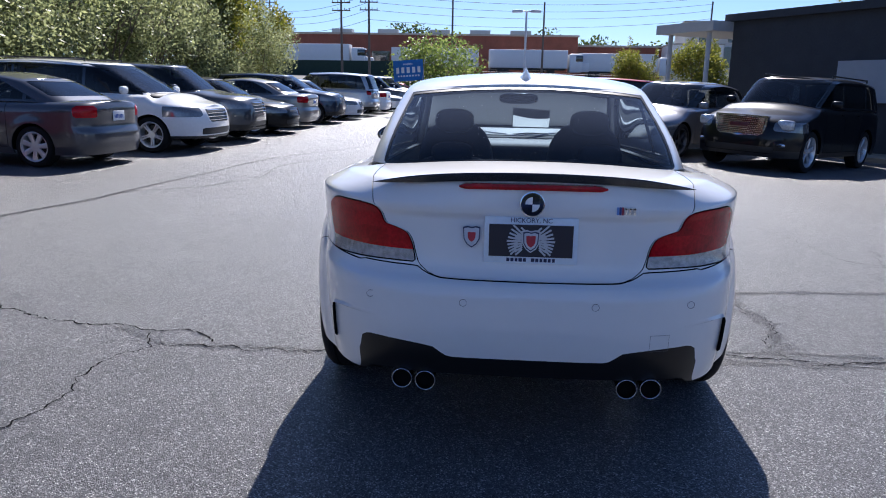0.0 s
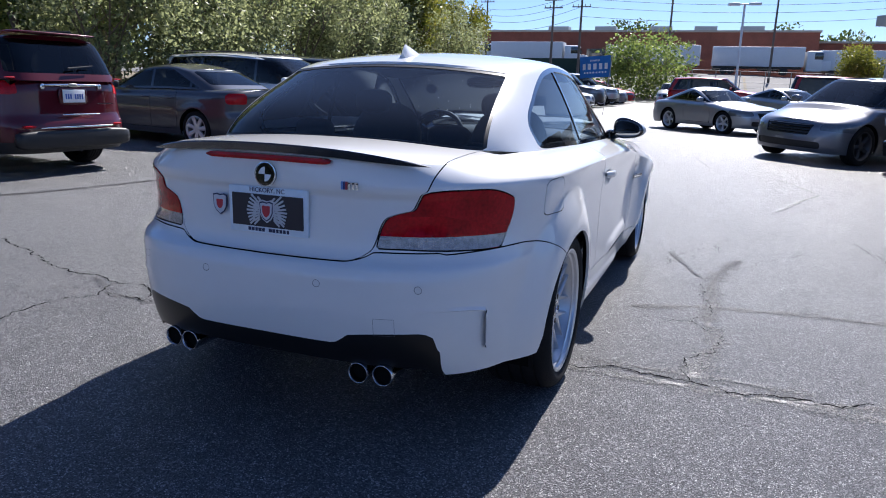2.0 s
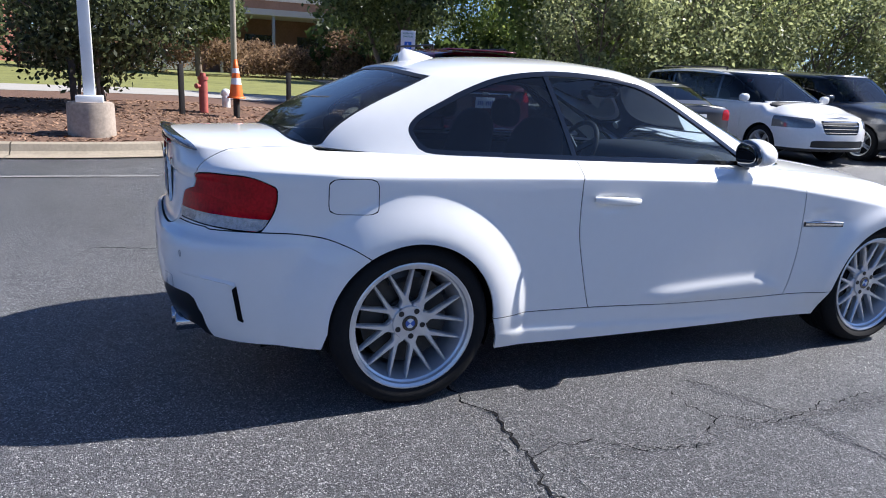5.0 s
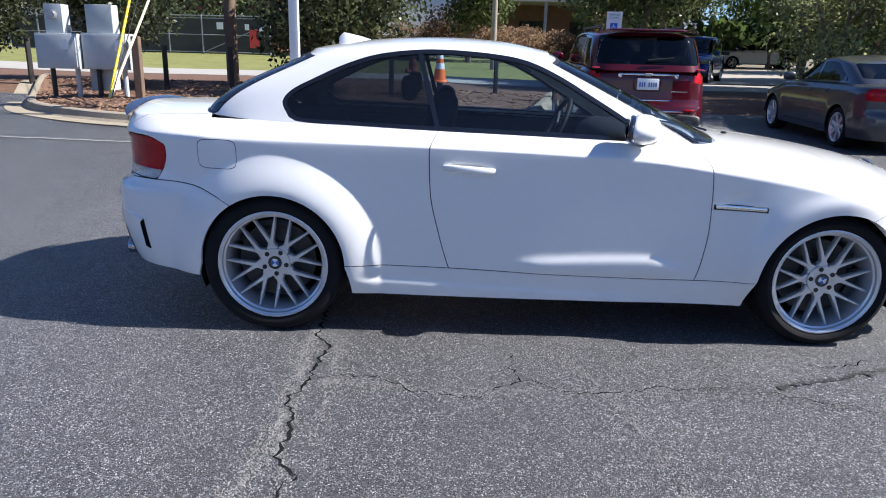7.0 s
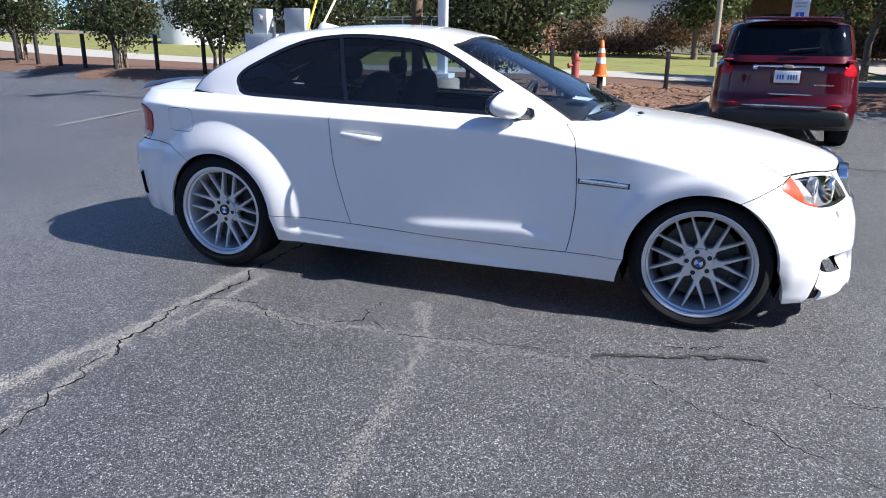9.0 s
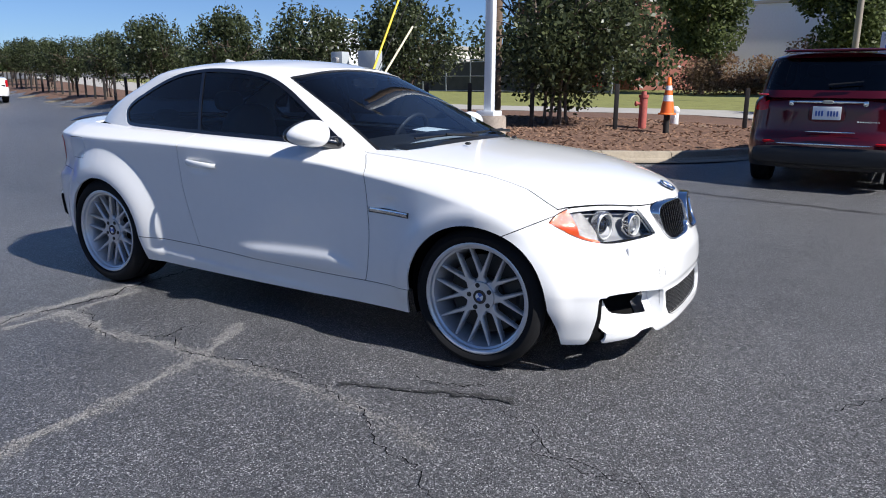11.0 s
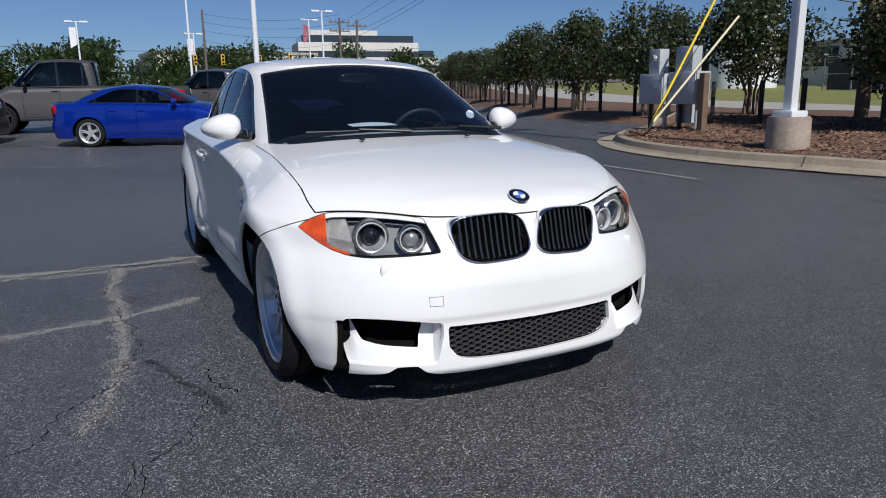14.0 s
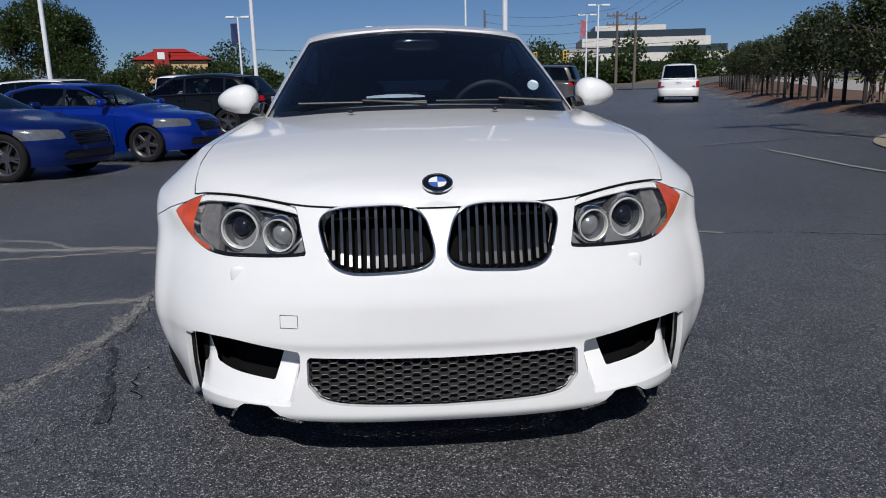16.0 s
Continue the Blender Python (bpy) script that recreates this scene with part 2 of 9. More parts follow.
def shell(spec):
    """Lower body of a car as one closed skin: flanks and ends as a stack of plan outlines, then the bonnet and deck over them."""
    nc, ns, nv, nt = spec["grid"]
    ycf, ycr, pf, pr = spec["ycf"], spec["ycr"], spec["pf"], spec["pr"]
    W, yf, yr, zs, zb, zc = (spec[k] for k in ("W", "yf", "yr", "zs", "zb", "zc"))
    lf, lr, w0 = yf(0.5) - ycf, ycr - yr(0.5), 0.86 * spec.get("w", 1)
    q = lambda a, p: np.sign(a) * np.abs(a) ** (2 / p)
    thf = resample(lambda t: (w0 * q(np.cos(t), pf), lf * q(np.sin(t), pf)), nc + 1)[:-1]
    thr = resample(lambda t: (w0 * q(np.cos(t), pr), lr * q(np.sin(t), pr)), nc + 1)[:-1][::-1]
    sy = np.linspace(0, 1, ns + 1)
    cx = np.r_[q(np.cos(thf), pf), np.ones(ns + 1), q(np.cos(thr), pr)]
    cx[0] = cx[-1] = 0
    ef = np.r_[q(np.sin(thf), pf), np.zeros(ns + 1 + nc)]
    er = np.r_[np.zeros(nc + ns + 1), q(np.sin(thr), pr)]
    base = np.r_[np.full(nc, ycf), ycf + (ycr - ycf) * sy, np.full(nc, ycr)]
    yref = base + ef * lf - er * lr
    xref = cx * w0
    zS, zB = zs(yref), zb(xref, yref)
    v = np.linspace(0, 1, nv + 1)
    Z = zB[None] + (zS - zB)[None] * v[:, None]
    reach = spec["roll"][0]
    reach = reach(yref)[None] if callable(reach) else reach
    roll = np.clip(1 - (zS[None] - Z) / reach, 0, 1) ** spec.get("edge", 2.2)
    if "pz" in spec:                                          # squarer corners low down
        k = spec["pz"](Z)
        cxz, efz = np.repeat(cx[None], nv + 1, 0), np.repeat(ef[None], nv + 1, 0)
        cxz[:, 1:nc], efz[:, 1:nc] = np.cos(thf[1:])[None] ** (2 / k[:, 1:nc]), np.sin(thf[1:])[None] ** (2 / k[:, 1:nc])
    else:
        cxz, efz = cx[None], ef[None]
    Y = base[None] + efz * (yf(Z) - spec["roll"][2] * roll - ycf) - er[None] * (ycr - yr(Z) - spec["roll"][3] * roll)
    X = cxz * (W(Y, Z) - spec["roll"][1] * roll)
    # bonnet and deck
    xs, ys = X[-1], Y[-1]
    r = np.linspace(0, 1, nt + 1)[1:]
    TX = xs[None] * (1 - r[:, None])
    TY = np.repeat(ys[None], nt, 0)
    front = np.interp(TX, *_sorted_front(xs, ys, nc))
    rear = np.interp(TX, *_sorted_front(xs, ys, nc, True))
    zi = lambda x, y, a, b: zc(y + (ys[0] - a) * wf_(y) + (ys[-1] - b) * wr_(y))
    wf_ = lambda y: np.clip((y - spec["nose"][0]) / spec["nose"][1], 0, 1)
    wr_ = lambda y: np.clip((spec["tail"][0] - y) / spec["tail"][1], 0, 1)
    fe, re_ = np.interp(xs, *_sorted_front(xs, ys, nc)), np.interp(xs, *_sorted_front(xs, ys, nc, True))
    inner = zi(TX, TY, front, rear)
    edge = zi(xs, ys, fe, re_)
    k = (np.abs(TX) / np.maximum(np.abs(xs), 1e-6)[None])
    TZ = inner + (Z[-1] - edge)[None] * k ** spec.get("crown", 2.6)
    X, Y, Z = np.vstack([X, TX]), np.vstack([Y, TY]), np.vstack([Z, TZ])
    return weld(X, Y, Z, nv + nt)


def _sorted_front(xs, ys, nc, rear=False):
    sel = slice(-nc - 1, None) if rear else slice(0, nc + 1)
    a, b = xs[sel], ys[sel]
    o = np.argsort(a)
    return a[o], b[o]


def weld(X, Y, Z, last):
    """Half grid (rows up, columns front to rear) mirrored to a closed skin; the last row is the spine."""
    rows, cols = X.shape
    ids = np.zeros((rows, 2 * cols), int)
    V = []
    for i in range(rows):
        for j in range(2 * cols):
            left = j >= cols
            c = 2 * cols - 1 - j if left else j
            if left and (c in (0, cols - 1) or i == last):
                ids[i, j] = ids[i, c]
                continue
            ids[i, j] = len(V)
            V.append((-X[i, c] if left else X[i, c], Y[i, c], Z[i, c]))
    F = []
    for i in range(rows - 1):
        for j in range(2 * cols):
            n = (j + 1) % (2 * cols)
            f = (ids[i, j], ids[i + 1, j], ids[i + 1, n], ids[i, n])
            f = tuple(dict.fromkeys(f))
            if len(f) > 2:
                F.append(f)
    return Skin(V, F)


def cabin(spec):
    """Greenhouse: outlines from the belt up to the roof's rim, then the roof."""
    nc, ns, nv, nt = spec["grid"]
    yc = spec["yc"]
    h = np.linspace(0, 1, nv + 1)[:, None]
    q = lambda a, p: np.sign(a) * np.abs(a) ** (2 / p)
    pf, pr = spec["pf"], spec["pr"]
    w0 = spec["w0"](yc)
    thf = resample(lambda t: (w0 * q(np.cos(t), pf), (spec["f0"] - yc) * q(np.sin(t), pf)), nc + 1)
    thr = resample(lambda t: (w0 * q(np.cos(t), pr), (yc - spec["r0"]) * q(np.sin(t), pr)), nc + 1)[::-1]
    cx = np.r_[q(np.cos(thf), pf), q(np.cos(thr), pr)[1:]]
    cx[0] = cx[-1] = 0
    ef = np.r_[q(np.sin(thf), pf), np.zeros(nc)]
    er = np.r_[np.zeros(nc + 1), q(np.sin(thr), pr)[1:]]
    bulge = spec["bulge"] * np.sin(np.pi * h)
    F0, R0 = spec["f0"] + (spec["f1"] - spec["f0"]) * h, spec["r0"] + (spec["r1"] - spec["r0"]) * h
    Y = yc + ef[None] * (F0 + bulge - yc) - er[None] * (yc - R0 + bulge + spec.get("back", 0) * np.sin(np.pi * h) * (1 - h) ** 0.8)
    wa, wb = spec["w0"](Y), spec["w1"](Y)
    X = cx[None] * (wa + (wb - wa) * h + bulge)
    top = lambda x, y: spec["roof"](y) - spec["crown"] * (np.abs(x) / wb[-1].mean()) ** 2
    z0, z1 = spec["z0"](Y[0])[None], top(X[-1], Y[-1])[None]
    Z = z0 + (z1 - z0) * h
    r = np.linspace(0, 1, nt + 1)[1:][:, None]
    TX = X[-1][None] * (1 - r)
    TY = np.repeat(Y[-1][None], nt, 0)
    X, Y, Z = np.vstack([X, TX]), np.vstack([Y, TY]), np.vstack([Z, top(TX, TY)])
    for _ in range(spec.get("soft", 3)):                      # round the roof's rim
        for A in (X, Z):
            B = A.copy()
            a, b = nv - 3, nv + 3
            B[a:b] = 0.25 * A[a - 1:b - 1] + 0.5 * A[a:b] + 0.25 * A[a + 1:b + 1]
            A[:] = B
    return weld(X, Y, Z, nv + nt)


def loop_inside(pts, n=10):
    """Distance inside a smooth closed outline in the (y, z) plane, positive within."""
    P = np.array(pts, float)
    m = len(P)
    C = []
    for i in range(m):
        a, b, c, d = P[i - 1], P[i], P[(i + 1) % m], P[(i + 2) % m]
        for t in np.arange(n) / n:
            C.append(0.5 * (2 * b + (c - a) * t + (2 * a - 5 * b + 4 * c - d) * t * t + (3 * b - a - 3 * c + d) * t ** 3))
    C = np.array(C)
    D = np.roll(C, -1, 0)

    def f(y, z):
        y, z = np.asarray(y, float), np.asarray(z, float)
        best, odd = np.full(y.shape, 9.0), np.zeros(y.shape, bool)
        for (ay, az), (by, bz) in zip(C, D):
            k = np.clip(((y - ay) * (by - ay) + (z - az) * (bz - az)) / ((by - ay) ** 2 + (bz - az) ** 2 + 1e-12), 0, 1)
            best = np.minimum(best, np.hypot(y - ay - k * (by - ay), z - az - k * (bz - az)))
            if abs(bz - az) > 1e-12:
                odd ^= ((az > z) != (bz > z)) & (y < (by - ay) * (z - az) / (bz - az) + ay)
        return np.where(odd, best, -best)
    return f


def band(f, d):
    return lambda x, y, z: f(x, y, z) + d


def both(*fs):
    return lambda x, y, z: np.minimum.reduce([np.broadcast_to(f(x, y, z), np.shape(x)) for f in fs])

# ---- wheels ----
def bar(bm, p0, p1, w0, w1, x0, x1, d):
    """A tapered spoke in the wheel's plane from p0 to p1 (y, z), front face at x0..x1, d deep."""
    a, b = Vector((p0[0], p0[1])), Vector((p1[0], p1[1]))
    n = (b - a).normalized()
    s = Vector((-n.y, n.x))
    vs = []
    for p, w, x in ((a, w0, x0), (b, w1, x1)):
        for u, dx in ((-0.5, -0.006), (-0.28, 0.0), (0.28, 0.0), (0.5, -0.006), (0.42, -d), (-0.42, -d)):
            q = p + s * (u * w)
            vs.append(bm.verts.new((x + dx, q.x, q.y)))
    for i in range(6):
        j = (i + 1) % 6
        bm.faces.new((vs[i], vs[j], vs[6 + j], vs[6 + i]))
    bm.faces.new(vs[:6][::-1])
    bm.faces.new(vs[6:])


def fork_spokes(w, rim, face, count, alloy):
    """Forked spokes: a stem off the hub and two slim arms to the rim, bevelled along the front."""
    tip = Vector((math.cos(0.243), math.sin(0.243))) * (rim - 0.004)
    root = Vector((rim * 0.40, 0.012))
    n = Vector((-(tip - root).y, (tip - root).x)).normalized() * 0.0078
    half = [(0.048, 0.030), (0.078, 0.026), (0.092, 0.0165), (rim * 0.41, 0.0165), (tip.x + n.x * 0.65, tip.y + n.y * 0.65), (tip.x - n.x * 0.65, tip.y - n.y * 0.65)]
    out = [Vector(p) for p in half] + [Vector((rim * 0.475, 0))] + [Vector((x, -y)) for x, y in half[::-1]]
    m = len(out)
    inset = []
    for i in range(m):
        a, b, c = out[i - 1], out[i], out[(i + 1) % m]
        u, v = (b - a).normalized(), (c - b).normalized()
        k = Vector((u.y + v.y, -u.x - v.x)).normalized() / max(0.5, math.sqrt((1 + u.dot(v)) / 2))
        inset.append(b + k * 0.0042)
    lift = lambda p: face - 0.012 + 0.026 * max(0, p.length - 0.07) / rim
    mesh = None
    for i in range(count):
        bm = bmesh.new()
        rings = [[bm.verts.new((lift(p) + dx, p.x, p.y)) for p in ps] for ps, dx in ((inset, 0.0), (out, -0.007), (out, -0.030))]
        bm.faces.new(rings[0])
        for r0, r1 in zip(rings, rings[1:]):
            for j in range(m):
                q = (j + 1) % m
                bm.faces.new((r0[j], r1[j], r1[q], r0[q]))
        bmesh.ops.rotate(bm, verts=bm.verts, matrix=Matrix.Rotation(2 * math.pi * (i + 0.3) / count, 3, "X"))
        bmesh.ops.recalc_face_normals(bm, faces=bm.faces)
        part("spoke", bm, alloy, w)


def make_wheel(R, rim, width, spokes, style, alloy, cap=None, disc=True):
    """A wheel with its outer face towards +x: the rim is the part, with tyre, disc and cap under it."""
    hw = width / 2
    prof = [(rim - 0.02, hw - 0.02), (rim + 0.004, hw - 0.004), (rim + 0.010, hw + 0.002), (rim + 0.004, hw + 0.004), (rim - 0.008, hw - 0.002), (rim - 0.016, hw - 0.03),
            (rim - 0.030, hw - 0.06), (rim - 0.034, -hw + 0.02)]
    V, F = lathe(prof, 56)
    bm = bmesh.new()
    vs = [bm.verts.new(v) for v in V]
    for f in F:
        bm.faces.new([vs[i] for i in f])
    face = hw - (0.02 if style == "steel" else 0.040 if style == "y" else 0.035)
    pol = lambda r, a: (r * math.cos(a), r * math.sin(a))
    loose = []
    for k in range(spokes):
        a = 2 * math.pi * k / spokes + 0.16
        if style == "y":
            continue
        sb = bmesh.new()
        if style == "double":
            for s in (-1, 1):
                bar(sb, pol(0.05, a + s * 0.25), pol(rim - 0.01, a + s * 0.11), 0.032, 0.026, face - 0.006, face + 0.008, 0.04)
        else:
            bar(sb, pol(0.04, a), pol(rim - 0.008, a), 0.062, 0.085 if style == "steel" else 0.06, face - 0.004, face + 0.008, 0.04)
        loose.append(sb)
    tube(bm, (face - 0.05, 0, 0), (face - 0.002, 0, 0), 0.078, 0.070, 28)
    w = part("wheel", bm, alloy, smooth=True, angle=0.5)
    for sb in loose:
        part("spoke", sb, alloy, w)
    if style == "y":
        fork_spokes(w, rim, face, spokes, alloy)
    tp = [(rim + 0.004, hw - 0.006), (rim + 0.02, hw + 0.008), ((rim + R) / 2, hw + 0.014), (R - 0.022, hw + 0.006), (R - 0.006, hw - 0.012), (R, hw - 0.03)]
    for g in np.linspace(hw - 0.05, -hw + 0.05, 4):
        tp += [(R, g + 0.006), (R - 0.008, g + 0.004), (R - 0.008, g - 0.004), (R, g - 0.006)]
    tp += [(R, -hw + 0.03), (R - 0.006, -hw + 0.012), (R - 0.022, -hw - 0.006), ((rim + R) / 2, -hw - 0.01), (rim, -hw)]
    V, F = lathe(tp, 64)
    bm = bmesh.new()
    vs = [bm.verts.new(v) for v in V]
    for f in F:
        bm.faces.new([vs[i] for i in f])
    part("tyre", bm, RUBBER, w, "black low-profile tyre", True, 0.7)
    if disc:
        bm = bmesh.new()
        tube(bm, (face - 0.10, 0, 0), (face - 0.075, 0, 0), rim * 0.74, seg=40)
        tube(bm, (face - 0.08, 0, 0), (face - 0.055, 0, 0), rim * 0.36, seg=24)
        part("brake_disc", bm, STEEL_DISC, w, "bare steel brake disc", True)
        bm = bmesh.new()
        rows = [[(face - 0.085 + dx, *pol(rim * 0.72 + dr, 0.5 + i * 0.13)) for dx, dr in ((-0.035, -0.022), (0.030, -0.022), (0.037, 0.0), (0.030, 0.022), (-0.035, 0.022))] for i in range(7)]
        vs = [[bm.verts.new(p) for p in r] for r in rows]
        for u, v in zip(vs, vs[1:]):
            for j in range(5):
                bm.faces.new((u[j], u[(j + 1) % 5], v[(j + 1) % 5], v[j]))
        bm.faces.new(vs[0])
        bm.faces.new(vs[-1][::-1])
        part("brake_caliper", bm, BLACK_PLASTIC, w, "dark cast brake caliper", True)
    bm = bmesh.new()
    tube(bm, (-hw, 0, 0), (-hw + 0.02, 0, 0), rim - 0.03, seg=32)
    part("backing_plate", bm, VOID, w)
    if cap:
        bm = bmesh.new()
        tube(bm, (face - 0.01, 0, 0), (face + 0.001, 0, 0), 0.033, seg=24)
        part("hub_cap", bm, GLOSS_BLACK, w, "round black hub cap", True)
        for i, mt in enumerate((WHITE_REFL, PLATE_BLUE, WHITE_REFL, PLATE_BLUE)):
            bm = bmesh.new()
            c = bm.verts.new((face + 0.003, 0, 0))
            ar = [bm.verts.new((face + 0.003, *pol(0.020, i * math.pi / 2 + j * math.pi / 12))) for j in range(7)]
            for j in range(6):
                bm.faces.new((c, ar[j], ar[j + 1]))
            part("cap_quarter", bm, mt, w)
        for k in range(5):
            bm = bmesh.new()
            p = pol(0.055, 2 * math.pi * k / 5 + 0.3)
            tube(bm, (face - 0.014, *p), (face + 0.0005, *p), 0.0115, seg=12)
            part("wheel_bolt", bm, BLACK_PLASTIC, w, smooth=True)
    return w


def fit_wheels(parent, proto, spots):
    """Sets the wheel at each (x, y, z); wheels of the car's left side face the other way."""
    first = True
    for x, y, z in spots:
        m = pose(x, y, z, 0, 0, 0 if x > 0 else 180) @ Matrix.Rotation(y * 1.7 + x, 4, "X")
        if first:
            w, first = proto, False
            w.matrix_basis = m
        else:
            w = copy_thing(proto, m)
        w.parent = parent


def disc_badge(parent, name, at, normal, r, label, tint=None):
    """A round badge: dark ring with white and blue quarters."""
    z = Vector(normal).normalized()
    q = Matrix.Translation(at) @ z.to_track_quat("Z", "Y").to_matrix().to_4x4()
    bm = bmesh.new()
    bmesh.ops.create_cone(bm, cap_ends=True, segments=32, radius1=r, radius2=r * 0.96, depth=0.008, matrix=q)
    ring = part(name, bm, GLOSS_BLACK, parent, label, True)
    bm = bmesh.new()
    V, F = lathe([(r * 1.02, 0.0), (r * 1.02, 0.0052), (r * 0.95, 0.0055), (r * 0.93, 0.004)], 40, "Z")
    vs = [bm.verts.new(v) for v in V]
    for f in F:
        bm.faces.new([vs[i] for i in f])
    bmesh.ops.transform(bm, matrix=q, verts=bm.verts)
    part("badge_rim", bm, CHROME, ring, "", True)
    for i, mt in enumerate((tint or PLATE_BLUE, WHITE_REFL, tint or PLATE_BLUE, WHITE_REFL)):
        bm = bmesh.new()
        c = bm.verts.new((0, 0, 0.0062))
        ar = [bm.verts.new((r * 0.6 * math.cos(i * math.pi / 2 + j * math.pi / 12), r * 0.6 * math.sin(i * math.pi / 2 + j * math.pi / 12), 0.0062)) for j in range(7)]
        for j in range(6):
            bm.faces.new((c, ar[j], ar[j + 1]))
        bmesh.ops.transform(bm, matrix=q, verts=bm.verts)
        part("badge_quarter", bm, mt, ring)
    return ring

# ---- the white coupe ----
WHITE_PAINT = paint("white_paint", (0.80, 0.80, 0.79), 0.0, 0.35, dirt=0.015)
RW, FW, WB = 0.334, 0.303, 2.66


def flare(y, z):
    r1, r2 = np.hypot(y, z - RW), np.hypot(y - WB, z - FW)
    up = 1 / (1 + np.exp(-(z - 0.17) / 0.05))
    up2 = 1 / (1 + np.exp(-(z - 0.25) / 0.05))
    u = np.clip((r1 - 0.36) / 0.165, 0, 1)
    return 0.052 * (1 - u ** 1.6) ** 1.2 * up + (0.046 * np.exp(-(np.maximum(r2 - 0.37, 0) / 0.16) ** 2) + 0.022 / (1 + np.exp(np.clip((r2 - 0.425) / 0.012, -30, 30)))) * up2


side_z = curve((0.12, 0.812), (0.2, 0.826), (0.27, 0.838), (0.33, 0.844), (0.42, 0.850), (0.55, 0.857), (0.68, 0.8635), (0.80, 0.870), (0.87, 0.876), (0.91, 0.877), (0.95, 0.872), (1.02, 0.860))
side_y = curve((-0.95, -0.035), (-0.5, -0.020), (0.2, 0.0), (1.2, 0.004), (2.0, 0.0), (2.6, 0.004), (3.5, 0.012))
hero_zb_front = curve((0, 0.140), (0.30, 0.147), (0.38, 0.162), (0.42, 0.188), (0.49, 0.186), (0.54, 0.162), (0.62, 0.150), (0.9, 0.128))
hero_zb_rear = curve((0, 0.326), (0.28, 0.326), (0.34, 0.324), (0.60, 0.312), (0.63, 0.285), (0.9, 0.270))
hero_zb_side = curve((-0.6, 0.268), (-0.36, 0.268), (0.3, 0.20), (0.4, 0.195), (2.2, 0.165), (2.9, 0.15), (3.0, 0.13))


def hero_zb(x, y):
    f = np.clip((y - 2.85) / 0.2, 0, 1)
    r = np.clip((-0.38 - y) / 0.15, 0, 1)
    return hero_zb_front(x) * f + hero_zb_rear(x) * r + hero_zb_side(y) * (1 - f) * (1 - r)


door_ledge = curve((1.05, 0.368), (1.14, 0.376), (1.79, 0.402), (1.98, 0.350))
sill_ledge = curve((0.45, 0.268), (0.98, 0.240), (1.70, 0.203), (2.0, 0.192))
soft_step = lambda t: 1 / (1 + np.exp(-np.clip(t, -30, 30)))


def sculpt(y, z):
    """Ledges low on the door and the sill, the dish behind the handle and the gill over the wing vent."""
    door = soft_step((y - 1.20) / 0.035) * soft_step((1.96 - y) / 0.018) * soft_step((door_ledge(y) - z) / 0.009) * soft_step((z - 0.315) / 0.010)
    sill = soft_step((y - 0.42) / 0.03) * soft_step((1.80 - y) / 0.05) * soft_step((sill_ledge(y) - z) / 0.006)
    dish = np.exp(-((y - 0.905) / 0.075) ** 4 - ((z - 0.800) / 0.030) ** 4)
    gill = np.exp(-((y - 2.185) / 0.055) ** 4 - ((z - 0.700) / 0.030) ** 4)
    return 0.015 * door + 0.012 * sill - 0.016 * dish - 0.010 * gill


HERO = dict(
    grid=(70, 128, 84, 16), ycf=2.66, ycr=0.1, pf=2.2, pr=3.5, pz=curve((0.12, 2.95), (0.36, 2.85), (0.50, 2.40), (0.62, 2.03), (1.0, 1.95)),
    W=lambda y, z: side_z(z) + side_y(y) + flare(y, z) + sculpt(y, z) - 0.050 * soft_step((z - 0.715) / 0.022) * np.clip((-0.30 - y) / 0.40, 0, 1),
    yf=curve((0.12, 3.385), (0.17, 3.425), (0.24, 3.422), (0.34, 3.412), (0.37, 3.418), (0.46, 3.418), (0.53, 3.404), (0.60, 3.380), (0.66, 3.366), (0.72, 3.350), (0.9, 3.27)),
    yr=curve((0.25, -0.845), (0.34, -0.885), (0.43, -0.908), (0.53, -0.918), (0.615, -0.918), (0.663, -0.902), (0.684, -0.866), (0.72, -0.850), (0.82, -0.840), (0.882, -0.838), (0.904, -0.852), (0.958, -0.860), (1.02, -0.868)),
    zs=curve((-0.95, 1.006), (-0.6, 1.000), (-0.2, 0.990), (0.8, 0.968), (1.8, 0.928), (2.2, 0.898), (2.66, 0.848), (2.98, 0.793), (3.13, 0.760), (3.265, 0.727), (3.40, 0.706)),
    zb=hero_zb, zc=curve((-0.95, 1.028), (-0.86, 1.037), (-0.75, 1.039), (-0.4, 1.042), (0.2, 1.025), (1.9, 0.985), (2.2, 0.954), (2.6, 0.908), (2.98, 0.848), (3.17, 0.801), (3.285, 0.760), (3.347, 0.718), (3.41, 0.704)),
    edge=1.25, roll=(curve((-0.95, 0.085), (-0.3, 0.058), (1.6, 0.056), (2.1, 0.085), (2.6, 0.115)), 0.108, 0.03, 0.02), nose=(2.7, 0.5), tail=(-0.3, 0.4), crown=2.4)
CAB = dict(
    grid=(46, 0, 26, 12), yc=0.8, pf=5.6, pr=6.3, back=0.095, f0=2.22, f1=1.34, r0=-0.42, r1=0.12, bulge=0.010,
    w0=curve((-0.5, 0.665), (0.1, 0.715), (0.8, 0.752), (1.8, 0.748), (2.3, 0.745)), w1=curve((0.0, 0.560), (0.4, 0.572), (0.9, 0.580), (1.4, 0.572)),
    roof=curve((0.05, 1.330), (0.3, 1.378), (0.6, 1.404), (0.85, 1.410), (1.1, 1.396), (1.36, 1.350)), crown=0.045,
    z0=curve((-0.5, 1.028), (0.0, 0.992), (0.8, 0.965), (1.8, 0.922), (2.25, 0.935)), soft=4)

